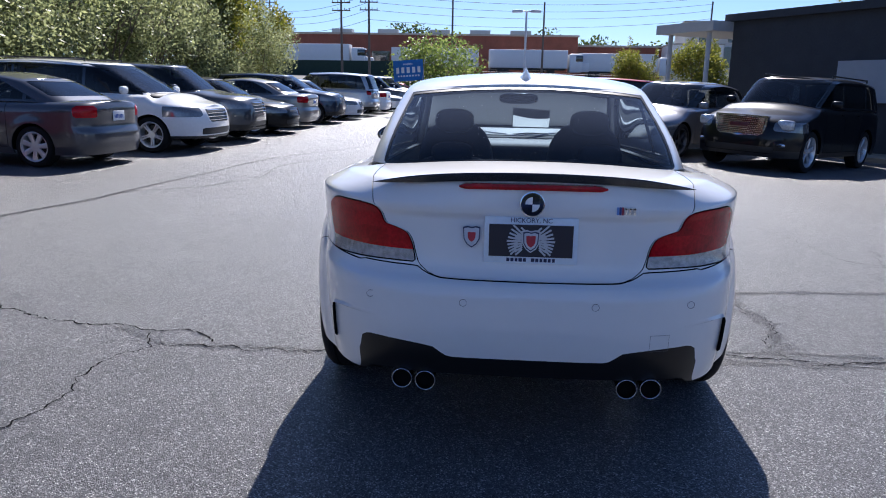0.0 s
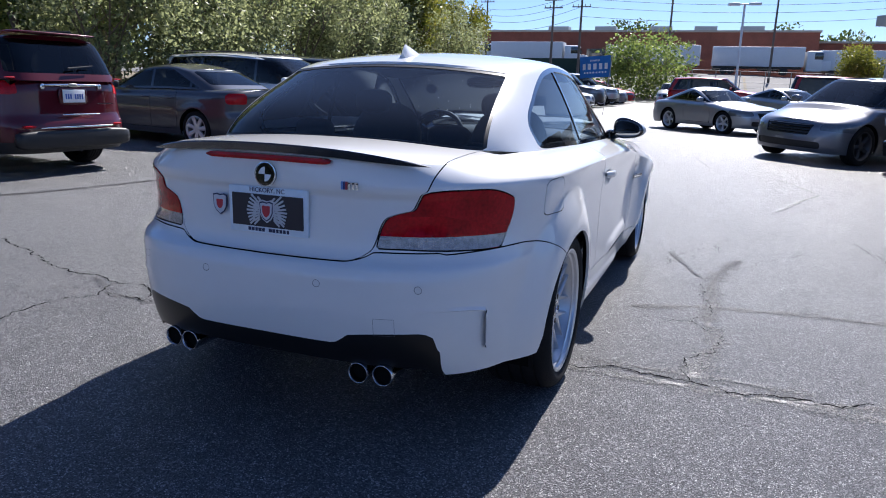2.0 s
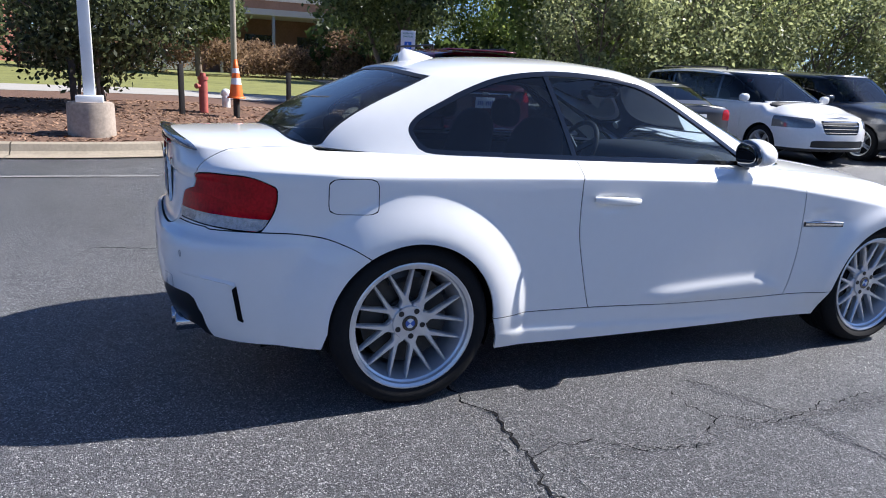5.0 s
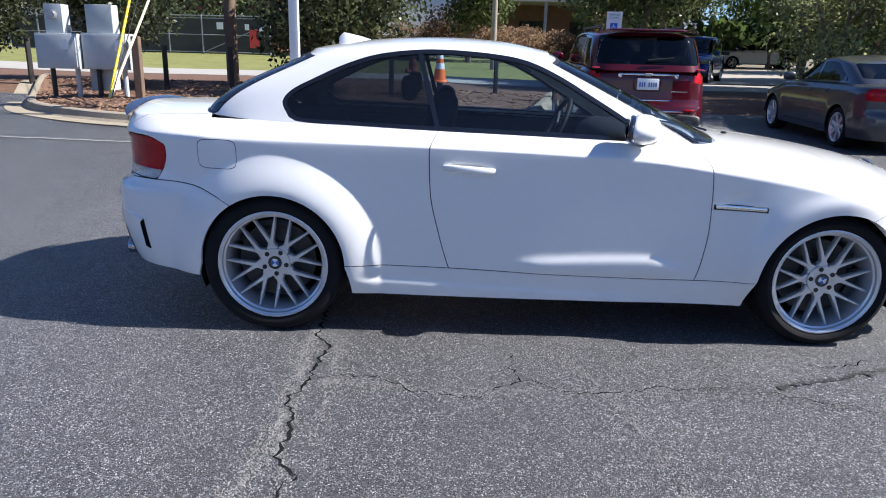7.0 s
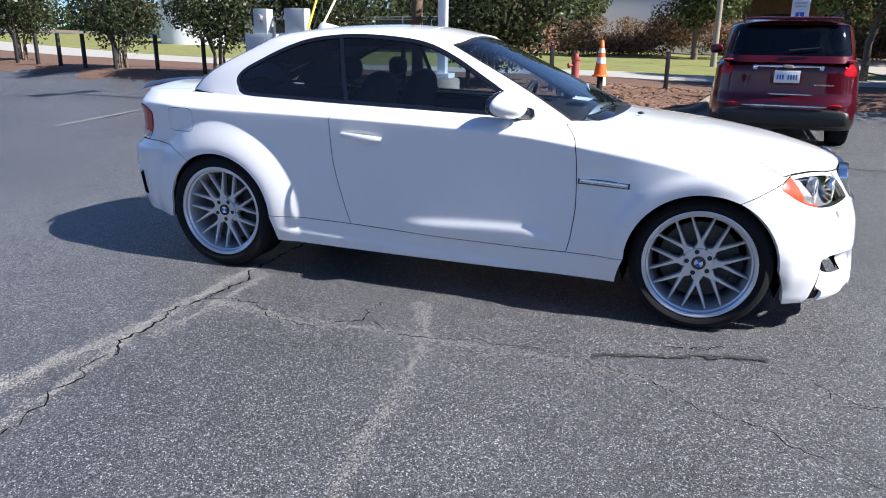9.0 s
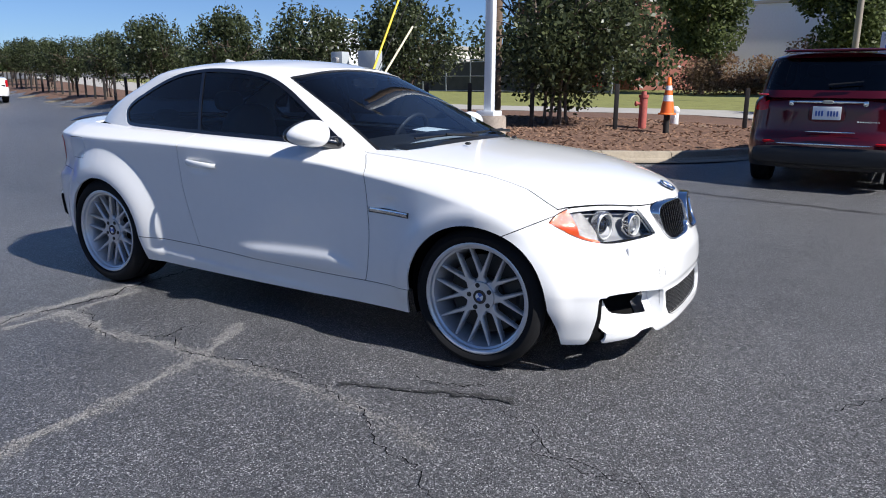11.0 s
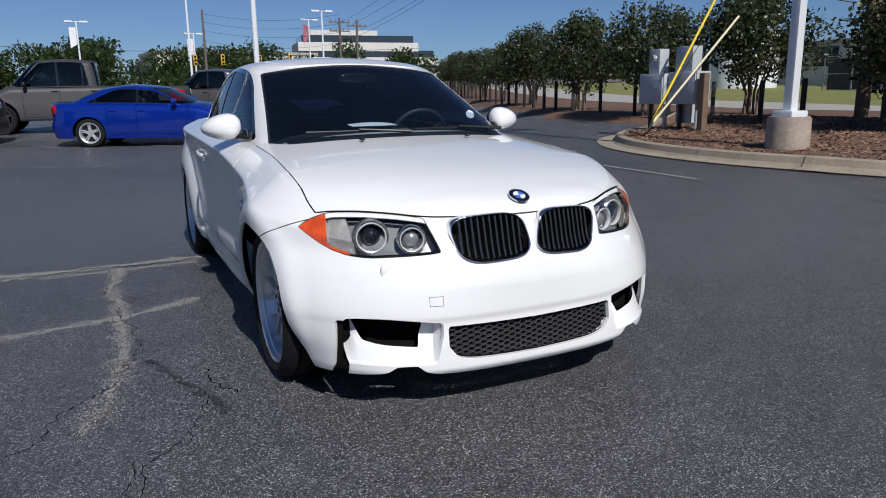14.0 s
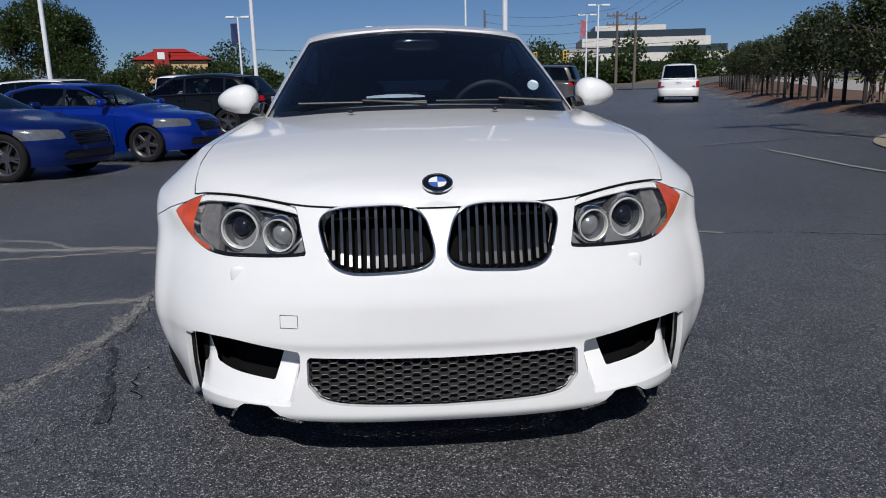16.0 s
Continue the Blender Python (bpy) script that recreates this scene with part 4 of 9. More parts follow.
for s in (1, -1):
    for y0, z0, r in ((0, RW, 0.372), (WB, FW, 0.372)):
        V, F = [], []
        for i in range(29):
            a = math.pi * (-0.12 + 1.24 * i / 28)
            for x in (0.50, 0.815):
                V.append((s * x, y0 + r * math.cos(a), z0 + r * math.sin(a)))
        k = len(V)
        V.append((s * 0.50, y0, z0 - 0.1))
        for i in range(28):
            F += [(2 * i, 2 * i + 1, 2 * i + 3, 2 * i + 2), (2 * i, 2 * i + 2, k)]
        mesh_ob("wheel_arch_liner", V, F, VOID, coupe)
bm = bmesh.new()
box(bm, 0, 1.32, 0.24, 1.24, 3.75, 0.05)
part("underbody", bm, VOID, coupe, "dark underbody panel")
for s in (1, -1):
    bm = bmesh.new()
    box(bm, s * 0.47, 3.13, 0.20, 0.42, 0.05, 0.13)
    part("splash_guard", bm, VOID, coupe, "dark splash guard behind the bumper")

# exhausts
for x in (0.357, 0.443):
    for s in (1, -1):
        V, F = lathe([(0.030, -0.22), (0.0365, -0.20), (0.0375, -0.02), (0.0375, -0.002), (0.036, 0.0), (0.0335, -0.002), (0.0325, -0.02), (0.031, -0.16), (0.0, -0.17)], 28)
        V = [(s * x + a, -0.876 + (0.012 if x > 0.4 else 0) - h, 0.294 + b) for h, a, b in V]
        mesh_ob("exhaust_tip", V, F, plain("dark_chrome", (0.50, 0.50, 0.52), 0.12, 1.0), coupe, "round dark chrome exhaust tip")
        # near-black plug stands in for the shade inside the tip
        bm = bmesh.new()
        tube(bm, (s * x, -0.845, 0.294), (s * x, -0.70, 0.294), 0.0325, seg=24)
        part("exhaust_bore", bm, VOID, coupe, "near-black plug painting the shade inside the exhaust")

# boot spoiler, third brake lamp, badges, plate
bm = bmesh.new()
sec = []
for i in range(41):
    x = -0.565 + 1.13 * i / 40
    u = abs(x) / 0.565
    y0 = -0.868 + 0.085 * u ** 2.4
    z0 = 1.026 - 0.030 * u ** 2
    hgt = 0.016 * (1 - u ** 3.5) + 0.002
    k = 1 - u ** 7
    sec.append([bm.verts.new((x, y0 + 0.020 + dy * k, z0 - 0.002 + dz * k)) for dy, dz in ((0.026, 0.010), (0.002, 0.011 + hgt * 0.5), (-0.024, 0.008 + hgt), (-0.028, 0.003 + hgt), (-0.018, -0.010 + hgt * 0.35))])
for a, b in zip(sec, sec[1:]):
    for k in range(4):
        bm.faces.new((a[k], b[k], b[k + 1], a[k + 1]))
part("boot_spoiler", bm, plain("carbon_lip", (0.02, 0.021, 0.024), 0.25, coat=1.0), coupe, "dark lip spoiler along the boot lid", True, 0.9)
bm = bmesh.new()
rows = []
for i in range(25):
    x = -0.25 + 0.5 * i / 24
    k = 0.011 * min(1, 0.25 + 8 * (1 - abs(x) / 0.2501))
    y0, z0 = -0.864 + 0.02 * (x / 0.3) ** 2, 1.001 - 0.003 * (x / 0.25) ** 2
    rows.append([bm.verts.new((x, y0 + dy, z0 + dz)) for dy, dz in ((0.016, k), (-0.005, k * 0.85), (-0.007, 0), (-0.005, -k * 0.85), (0.016, -k))])
for a, b in zip(rows, rows[1:]):
    for k in range(4):
        bm.faces.new((a[k], b[k], b[k + 1], a[k + 1]))
part("high_brake_lamp", bm, RED_LENS, coupe, "slim red high-level brake lamp")
disc_badge(coupe, "rear_badge", (0, -0.860, 0.943), (0, -1, 0.1), 0.041, "round black and white badge", GLOSS_BLACK)
disc_badge(coupe, "bonnet_badge", (0, 3.278, 0.7715), (0, 0.48, 0.88), 0.041, "round blue and white badge")
slant = Matrix.Translation((0.318, -0.849, 0.926)) @ Matrix.Shear("XZ", 4, (0.0, 0.35)).to_4x4()
for i, col in enumerate(((0.16, 0.30, 0.62), (0.04, 0.06, 0.22), (0.42, 0.05, 0.07))):
    bm = bmesh.new()
    box(bm, -0.030 + i * 0.008, 0, 0, 0.007, 0.006, 0.024, slant)
    part("badge_stripe", bm, plain("stripe_colour", col, 0.3), coupe, "slanted coloured badge stripe")
bm = bmesh.new()
for dx, wd in ((-0.004, 0.007), (0.011, 0.006), (0.026, 0.007)):
    box(bm, dx, 0.001, 0, wd, 0.006, 0.022, slant)
box(bm, 0.011, 0.001, 0.009, 0.036, 0.006, 0.005, slant)
part("model_badge", bm, CHROME, coupe, "chrome model badge")
bm = bmesh.new()
box(bm, 0, -0.850, 0.816, 0.320, 0.012, 0.162, bevel=0.005)
plate = part("plate_frame", bm, plain("plate_frame_white", (0.76, 0.84, 0.90), 0.35, 0.0), coupe, "pale dealer plate frame with dark lettering", True)
bm = bmesh.new()
box(bm, 0, -0.8575, 0.816, 0.286, 0.006, 0.112)
part("plate_panel", bm, plain("plate_dark", (0.015, 0.017, 0.03), 0.3), plate, "dark blue dealer plate with a winged shield")
for s in (1, -1):
    bm = bmesh.new()
    for i in range(9):                                        # feathers in two layers
        a = s * (-0.75 + 0.19 * i)
        for q, (l, off, dy) in enumerate(((0.052 - 0.003 * i, 0.054, 0.0), (0.030, 0.036, -0.001))):
            box(bm, 0, 0, 0, l, 0.003, 0.0062, Matrix.Translation((s * (off + 0.002 * i - 0.003 * abs(i - 4)), -0.8615 + dy, 0.853 - 0.0095 * i)) @ Matrix.Rotation(a, 4, "Y"))
    part("plate_wing", bm, plain("plate_silver", (0.55, 0.57, 0.60), 0.4), plate)


def shield(parent, x, y, z, w, h, mats):
    out = [(-0.5, 0.42), (-0.25, 0.47), (0, 0.42), (0.25, 0.47), (0.5, 0.42), (0.46, -0.1), (0.28, -0.35), (0, -0.5), (-0.28, -0.35), (-0.46, -0.1)]
    for k, (sc, mt) in enumerate(mats):
        bm = bmesh.new()
        a = [bm.verts.new((x + u * w * sc, y - 0.0012 * k, z + v * h * sc)) for u, v in out]
        b = [bm.verts.new((x + u * w * sc, y + 0.004, z + v * h * sc)) for u, v in out]
        bm.faces.new(a)
        for i in range(10):
            bm.faces.new((a[i], a[(i + 1) % 10], b[(i + 1) % 10], b[i]))
        part("shield_layer", bm, mt, parent)


NAVY, BADGE_RED, BADGE_SILVER = plain("badge_navy", (0.02, 0.03, 0.09), 0.35), plain("badge_red", (0.5, 0.03, 0.05), 0.35), plain("badge_silver", (0.6, 0.62, 0.66), 0.35)
shield(plate, 0, -0.863, 0.816, 0.062, 0.082, [(1.0, BADGE_SILVER), (0.88, NAVY), (0.76, BADGE_SILVER), (0.52, BADGE_RED)])
sticker = mesh_ob("dealer_shield", [(0, 0, 0)], [], NAVY, coupe, "small shield-shaped dealer sticker")
shield(sticker, -0.203, -0.852, 0.824, 0.060, 0.078, [(1.0, NAVY), (0.88, BADGE_SILVER), (0.46, BADGE_RED)])
txt = bpy.data.curves.new("plate_text", "FONT")
txt.body, txt.size, txt.align_x, txt.extrude = "HICKORY, NC", 0.0225, "CENTER", 0.0006
txt.materials.append(NAVY)
t_ob = new("plate_lettering", txt)
t_ob.matrix_basis = pose(0, -0.8575, 0.8795, 90, 0, 0)
t_ob.parent = plate
bm = bmesh.new()
for i, w in enumerate((0.013, 0.013, 0.011, 0.015, 0.013, 0.0, 0.015, 0.013, 0.011, 0.013, 0.011, 0.011)):
    if w:
        box(bm, -0.076 + i * 0.0142, -0.857, 0.7485, w * 0.8, 0.002, 0.012)
part("plate_caption", bm, NAVY, plate)

# ---- coupe: mirrors, handles, vents, wipers, sensors, interior ----
def surface(bm, rows, close=False):
    vs = [[bm.verts.new(p) for p in r] for r in rows]
    for a, b in zip(vs, vs[1:]):
        n = len(a)
        for k in range(n if close else n - 1):
            bm.faces.new((a[k], a[(k + 1) % n], b[(k + 1) % n], b[k]))
    return vs


def ball(bm, c, r, seg=16, power=2.0):
    """A soft-cornered ellipsoid."""
    e = 2 / power
    f = lambda t: math.copysign(abs(t) ** e, t)
    rows = []
    for i in range(seg + 1):
        a = -math.pi / 2 + math.pi * i / seg
        rows.append([(c[0] + r[0] * f(math.cos(a)) * f(math.cos(b)), c[1] + r[1] * f(math.cos(a)) * f(math.sin(b)), c[2] + r[2] * f(math.sin(a)))
                     for b in [2 * math.pi * j / (seg * 2) for j in range(seg * 2)]])
    surface(bm, rows, True)
    bmesh.ops.remove_doubles(bm, verts=bm.verts, dist=1e-5)
    return bm


MIRROR_GLASS = plain("mirror_glass", (0.25, 0.26, 0.27), 0.02, 1.0)
for s in (1, -1):
    def swept(bm):
        """Tapers and sweeps back the outer end, then sets the piece beside the door."""
        for v in bm.verts:
            t = min(max((v.co.x + 0.092) / 0.184, 0), 1)
            v.co.z = v.co.z * (1 - 0.42 * t ** 1.6) - 0.010 * t * t
            v.co.y -= 0.045 * t * t
            v.co.x *= s
        bmesh.ops.transform(bm, matrix=Matrix.Translation((s * 0.862, 1.712, 1.012)), verts=bm.verts)
        return bm

    bm = ball(bmesh.new(), (0, 0, 0), (0.100, 0.090, 0.076), 16, 2.4)
    for v in bm.verts:
        v.co.y *= 1.0 if v.co.y > 0 else 0.62
    mir = part("door_mirror", swept(bm), WHITE_PAINT, coupe, "white door mirror on a black foot", True, 1.2)
    part("mirror_housing", swept(ball(bmesh.new(), (-0.002, -0.044, 0), (0.094, 0.024, 0.070), 14, 2.6)), GLOSS_BLACK, mir, "black mirror housing", True, 1.2)
    part("mirror_pane", swept(ball(bmesh.new(), (-0.004, -0.067, 0), (0.080, 0.004, 0.056), 12, 2.8)), MIRROR_GLASS, mir, "mirror glass", True, 1.2)
    bm = bmesh.new()
    tube(bm, (s * 0.725, 1.77, 0.955), (s * 0.83, 1.70, 0.980), 0.034, 0.026, 12)
    ball(bm, (s * 0.735, 1.76, 0.962), (0.016, 0.055, 0.032), 10, 3)
    part("mirror_foot", bm, GLOSS_BLACK, mir, "black mirror foot", True, 1.2)
    # handle: a bowed grip over a dished recess
    bm = bmesh.new()
    rows = []
    for i in range(21):
        t = i / 20
        y = 0.800 + 0.240 * t
        bow = 0.034 * math.sin(math.pi * min(max(t, 0.02), 0.98)) ** 0.4
        hz = 0.0185 * (1 - 0.35 * abs(2 * t - 1) ** 3)
        x0 = float(HERO["W"](np.array(y), np.array(0.87))) - 0.014
        rows.append([(s * (x0 + bow + 0.008 * math.cos(a)), y, 0.822 - 0.014 * t + hz * math.sin(a)) for a in [2 * math.pi * k / 10 for k in range(10)]])
    surface(bm, rows, True)
    part("door_handle", bm, WHITE_PAINT, coupe, "white pull handle", True, 1.2)
    bm = bmesh.new()
    x0 = float(HERO["W"](np.array(2.14), np.array(0.655)))
    rows = []
    for i in range(13):
        t = i / 12
        y = 2.078 + 0.230 * t
        xx = float(HERO["W"](np.array(y), np.array(0.655)))
        rows.append([(s * (xx + dx), y, 0.666 - 0.008 * t + dz) for dx, dz in ((-0.006, 0.011), (0.006, 0.009), (0.009, 0.0), (0.006, -0.009), (-0.006, -0.011))])
    surface(bm, rows)
    v = part("wing_vent", bm, CHROME, coupe, "chrome side-vent blade", True, 1.0)
    bm = bmesh.new()
    rows = []
    for i in range(13):
        t = i / 12
        y = 2.070 + 0.246 * t
        xx = float(HERO["W"](np.array(y), np.array(0.655)))
        rows.append([(s * (xx + dx), y, 0.664 - 0.008 * t + dz) for dx, dz in ((-0.004, 0.015), (0.004, 0.010), (0.004, -0.011), (-0.004, -0.016))])
    surface(bm, rows)
    part("vent_recess", bm, BLACK_PLASTIC, v, "dark recess behind the blade", True, 1.0)
    bm = bmesh.new()
    for k, (dy, w) in enumerate(((0.16, 0.010), (0.175, 0.010), (0.190, 0.010))):
        box(bm, s * (x0 + 0.010), 2.085 + dy, 0.659, 0.004, w, 0.014)
    part("vent_badge", bm, NAVY, v)
    # washer cover, front fog side
    bm = bmesh.new()
    yw = float(depth(0.556, 0.540))
    ball(bm, (s * 0.556, yw - 0.004, 0.532), (0.022, 0.010, 0.027), 10, 2.8)
    part("washer_cover", bm, WHITE_PAINT, coupe, "small white washer cover", True, 1.2)
for a, b in (((0.52, 2.115, 0.985), (-0.02, 2.145, 0.985)), ((-0.06, 2.14, 0.985), (-0.60, 2.07, 0.982))):
    bm = bmesh.new()
    tube(bm, a, b, 0.006, 0.005, 8)
    mid = (Vector(a) + Vector(b)) / 2
    tube(bm, mid + Vector((0, 0.015, 0.008)), Vector(b) + Vector((0, 0.05, -0.008)), 0.006, 0.009, 8)
    part("wiper", bm, BLACK_PLASTIC, coupe, "black windscreen wiper", True)
bm = bmesh.new()
rows = []
for i in range(31):
    x = -0.61 + 1.22 * i / 30
    yb = 2.16 - 0.13 * (abs(x) / 0.67) ** 3
    rows.append([(x, yb - 0.03, 0.968 - 0.02 * (abs(x) / 0.67) ** 2), (x, yb + 0.05, 0.955 - 0.025 * (abs(x) / 0.67) ** 2), (x, yb + 0.085, 0.935 - 0.03 * (abs(x) / 0.67) ** 2)])
surface(bm, rows)
part("cowl_panel", bm, BLACK_PLASTIC, coupe, "black scuttle panel below the windscreen", True)
for x in (0.29, -0.29):
    bm = bmesh.new()
    ball(bm, (x, 2.30, 0.953), (0.014, 0.018, 0.008), 8)
    part("washer_nozzle", bm, BLACK_PLASTIC, coupe, "", True, 1.2)
# roof aerial
bm = bmesh.new()
rows = []
for i in range(15):
    t = i / 14
    y = 0.41 - 0.20 * t
    h = 0.060 * t ** 0.75 * (1 if t < 0.88 else (1 - (t - 0.88) / 0.12 * 0.55))
    w = 0.034 * (0.35 + 0.65 * math.sin(math.pi * (0.12 + 0.8 * t)))
    zr = 1.378 + 0.10 * (y - 0.3) - 0.01
    rows.append([(w, y, zr), (w * 0.75, y, zr + h * 0.35), (w * 0.22, y, zr + h * 0.92), (0, y, zr + h + 0.012 * t), (-w * 0.22, y, zr + h * 0.92), (-w * 0.75, y, zr + h * 0.35), (-w, y, zr)])
vs = surface(bm, rows)
bm.faces.new(vs[-1])
part("roof_aerial", bm, WHITE_PAINT, coupe, "white shark-fin aerial", True, 1.0)
# parking sensors and towing covers
def seat_on(skin_fn, x, z, rear):
    if rear:
        k = (1 - min(abs(x) / 0.84, 0.99) ** 3.5) ** (1 / 3.5)
        return 0.1 - (0.1 - float(HERO["yr"](z))) * k
    return depth(x, z)


def ring_line(name, pts, parent, r=0.0013, mat=BLACK_PLASTIC, label=""):
    """A thin closed line, as the joint round a cover."""
    bm = bmesh.new()
    for a, b in zip(pts, pts[1:] + pts[:1]):
        tube(bm, a, b, r, seg=5, caps=False)
    return part(name, bm, mat, parent, label, True)


SEAM = plain("panel_joint", (0.10, 0.10, 0.11), 0.6)
for x in (-0.56, -0.225, 0.225, 0.56):
    y = seat_on(None, x, 0.604, True)
    ring_line("parking_sensor", [(x + 0.0125 * math.cos(a), y - 0.0006 + 0.004 * abs(x) * math.cos(a), 0.604 + 0.0125 * math.sin(a)) for a in [k * math.pi / 8 for k in range(16)]], coupe, 0.0008, SEAM, "round bumper sensor")
sq = lambda x, z, w, h: [(x - w, z - h), (x + w, z - h), (x + w, z + h), (x - w, z + h)]
ring_line("towing_cover", [(x, seat_on(None, x, z, True) - 0.0008, z) for x, z in sq(0.455, 0.472, 0.034, 0.030)], coupe, 0.0005, SEAM, "square towing-eye cover")
ring_line("towing_cover", [(x, depth(x, z) + 0.0008, z) for x, z in sq(0.408, 0.428, 0.024, 0.017)], coupe, 0.0007, SEAM, "square towing-eye cover")
# rear flank slots: near-black strips paint the shade of the recess
for s in (1, -1):
    bm = bmesh.new()
    rows = []
    for i in range(13):
        z = 0.365 + 0.145 * i / 12
        k = (1 - (0.62 / 0.98) ** 3.5) ** (1 / 3.5)
        yy = -0.652 + 0.022 * (0.51 - z) / 0.14
        er_ = (0.1 - yy) / (0.1 - float(HERO["yr"](z)))
        xx = (1 - er_ ** 3.5) ** (1 / 3.5) * float(HERO["W"](np.array(yy), np.array(z)))
        wid = 0.024 if 0 < i < 12 else 0.008
        rows.append([(s * (xx + 0.004), yy - wid, z), (s * (xx - 0.004), yy, z), (s * (xx + 0.002), yy + wid * 0.6, z)])
    surface(bm, rows)
    slot = part("rear_air_slot", bm, VOID, coupe, "upright slot behind the rear wheel, its shade painted near-black", True)
    bm = bmesh.new()
    rows = []
    for i in range(15):
        yy, z = -0.845 + 0.185 * i / 14, 0.528 - 0.018 * (i / 14) ** 3
        er_ = (0.1 - yy) / (0.1 - float(HERO["yr"](z)))
        xx = (1 - er_ ** 3.5) ** (1 / 3.5) * float(HERO["W"](np.array(yy), np.array(z)))
        h = 0.007 * (i / 14) ** 0.7 + 0.0005
        rows.append([(s * xx, yy, z + 0.012), (s * (xx + h), yy - h * 0.6, z), (s * xx, yy, z - 0.004)])
    surface(bm, rows)
    part("bumper_crease", bm, WHITE_PAINT, slot, "white crease of the bumper", True, 1.2)

# interior
bm = bmesh.new()
box(bm, 0, 1.0, 0.42, 1.4, 2.6, 0.04)
part("cabin_floor", bm, SEAT, coupe)
for s in (1, -1):
    bm = bmesh.new()
    box(bm, s * 0.70, 1.00, 0.69, 0.05, 1.55, 0.47, bevel=0.015)
    part("door_card", bm, SEAT, coupe, "dark inner door panel", True)
    bm = bmesh.new()
    box(bm, s * 0.36, 1.05, 0.62, 0.50, 0.52, 0.16, bevel=0.05)
    st = part("front_seat", bm, SEAT, coupe, "dark sports seat", True)
    bm = bmesh.new()
    m = Matrix.Translation((s * 0.36, 0.74, 0.84)) @ Matrix.Rotation(radians(-17), 4, "X")
    ball(bm, (0, 0, 0), (0.215, 0.085, 0.31), 12, 2.8)
    bmesh.ops.transform(bm, matrix=m, verts=bm.verts)
    part("seat_back", bm, SEAT, st, "", True, 1.2)
    bm = bmesh.new()
    ball(bm, (s * 0.36, 0.62, 1.150), (0.105, 0.045, 0.065), 10, 2.8)
    part("headrest", bm, SEAT, st, "", True, 1.2)
    bm = bmesh.new()
    ball(bm, (s * 0.33, 0.10, 0.77), (0.26, 0.12, 0.24), 10, 3)
    part("rear_seat", bm, SEAT, coupe, "dark rear seat", True, 1.2)
    bm = bmesh.new()
    ball(bm, (s * 0.33, -0.02, 1.035), (0.095, 0.05, 0.05), 10, 2.8)
    part("rear_headrest", bm, SEAT, coupe, "", True, 1.2)
bm = bmesh.new()
box(bm, 0, -0.18, 0.985, 1.1, 0.42, 0.02)
part("parcel_shelf", bm, SEAT, coupe)
bm = bmesh.new()
ball(bm, (0, 1.86, 0.84), (0.66, 0.24, 0.135), 16, 3.2)
part("dashboard", bm, SEAT, coupe, "dark dashboard", True, 1.2)
bm = bmesh.new()
V, F = lathe([(0.185 + 0.015 * math.cos(a), 0.015 * math.sin(a)) for a in [k * math.pi / 4 for k in range(9)]], 36, "Z")
vs = [bm.verts.new(v) for v in V]
for f in F:
    bm.faces.new([vs[i] for i in f])
for k in range(3):
    a = math.pi / 2 + k * 2.094 + math.pi
    box(bm, 0.09 * math.cos(a), 0.09 * math.sin(a), -0.005, 0.18, 0.035, 0.012, None)
    bmesh.ops.rotate(bm, cent=(0.09 * math.cos(a), 0.09 * math.sin(a), 0), matrix=Matrix.Rotation(a, 3, "Z"), verts=bm.verts[-8:])
bmesh.ops.transform(bm, matrix=Matrix.Translation((-0.36, 1.50, 0.90)) @ Matrix.Rotation(radians(65), 4, "X"), verts=bm.verts)
part("steering_wheel", bm, SEAT, coupe, "black steering wheel", True, 1.0)
bm = bmesh.new()
ball(bm, (0, 1.42, 1.262), (0.125, 0.02, 0.035), 10, 3)
part("rear_view_mirror", bm, GLOSS_BLACK, coupe, "black rear-view mirror", True, 1.2)
bm = bmesh.new()
surface(bm, [[(x, 1.90 + 0.02 * math.sin(x * 9), 1.012 + 0.006 * math.sin(x * 14)), (x, 2.01, 1.002)] for x in np.linspace(-0.02, 0.24, 12)])
part("window_note", bm, WHITE_PAPER, coupe, "white paper lying on the dashboard", True)
bm = bmesh.new()
bmesh.ops.create_cone(bm, cap_ends=True, segments=20, radius1=0.026, radius2=0.026, depth=0.002, matrix=Matrix.Translation((-0.52, 1.90, 1.045)) @ Matrix.Rotation(radians(-60), 4, "X"))
part("screen_sticker", bm, WHITE_PAPER, coupe, "round pale sticker on the windscreen")

# ---- ground ----
def rise(x, y):
    """The lot climbs towards the planted strip."""
    return 0.022 * np.clip(-x - 3.0, 0, 4.5) * np.clip((2.5 - y) / 3, 0, 1)


def bend(y):
    """How far the strip of trees swings away from the lot further down."""
    return 0.36 * np.clip(-y - 12.0, 0, 60)


def height(x, y):
    """Height of the ground: level by the coupe, with the lot's falls and the rise of the land beyond."""
    x, y = np.asarray(x, float), np.asarray(y, float)
    c = np.clip
    far_back = c((y + 26) / 14, 0, 1)
    z = 0.013 * c(-x - 2.5, 0, 7.5) * far_back - 0.011 * c(x - 2.5, 0, 10)
    z = z + 0.022 * c(-y - 10, 0, 30) + 0.03 * c(-y - 40, 0, 80)
    z = z - 0.009 * c(y, 0, 3.5) + rise(x, y) * far_back
    z = z - 0.035 * c(x - 2.5, 0, 8) * c((y - 4) / 6, 0, 1)
    z = z + 0.0045 * c(y - 12, 0, 36) + 0.055 * c(y - 50, 0, 60)
    s = c((-x - bend(y) - 10.2) / 1.6, 0, 1)
    z = z + 0.34 * s * s * (3 - 2 * s) + 0.02 * c(-x - 26, 0, 30)
    return z


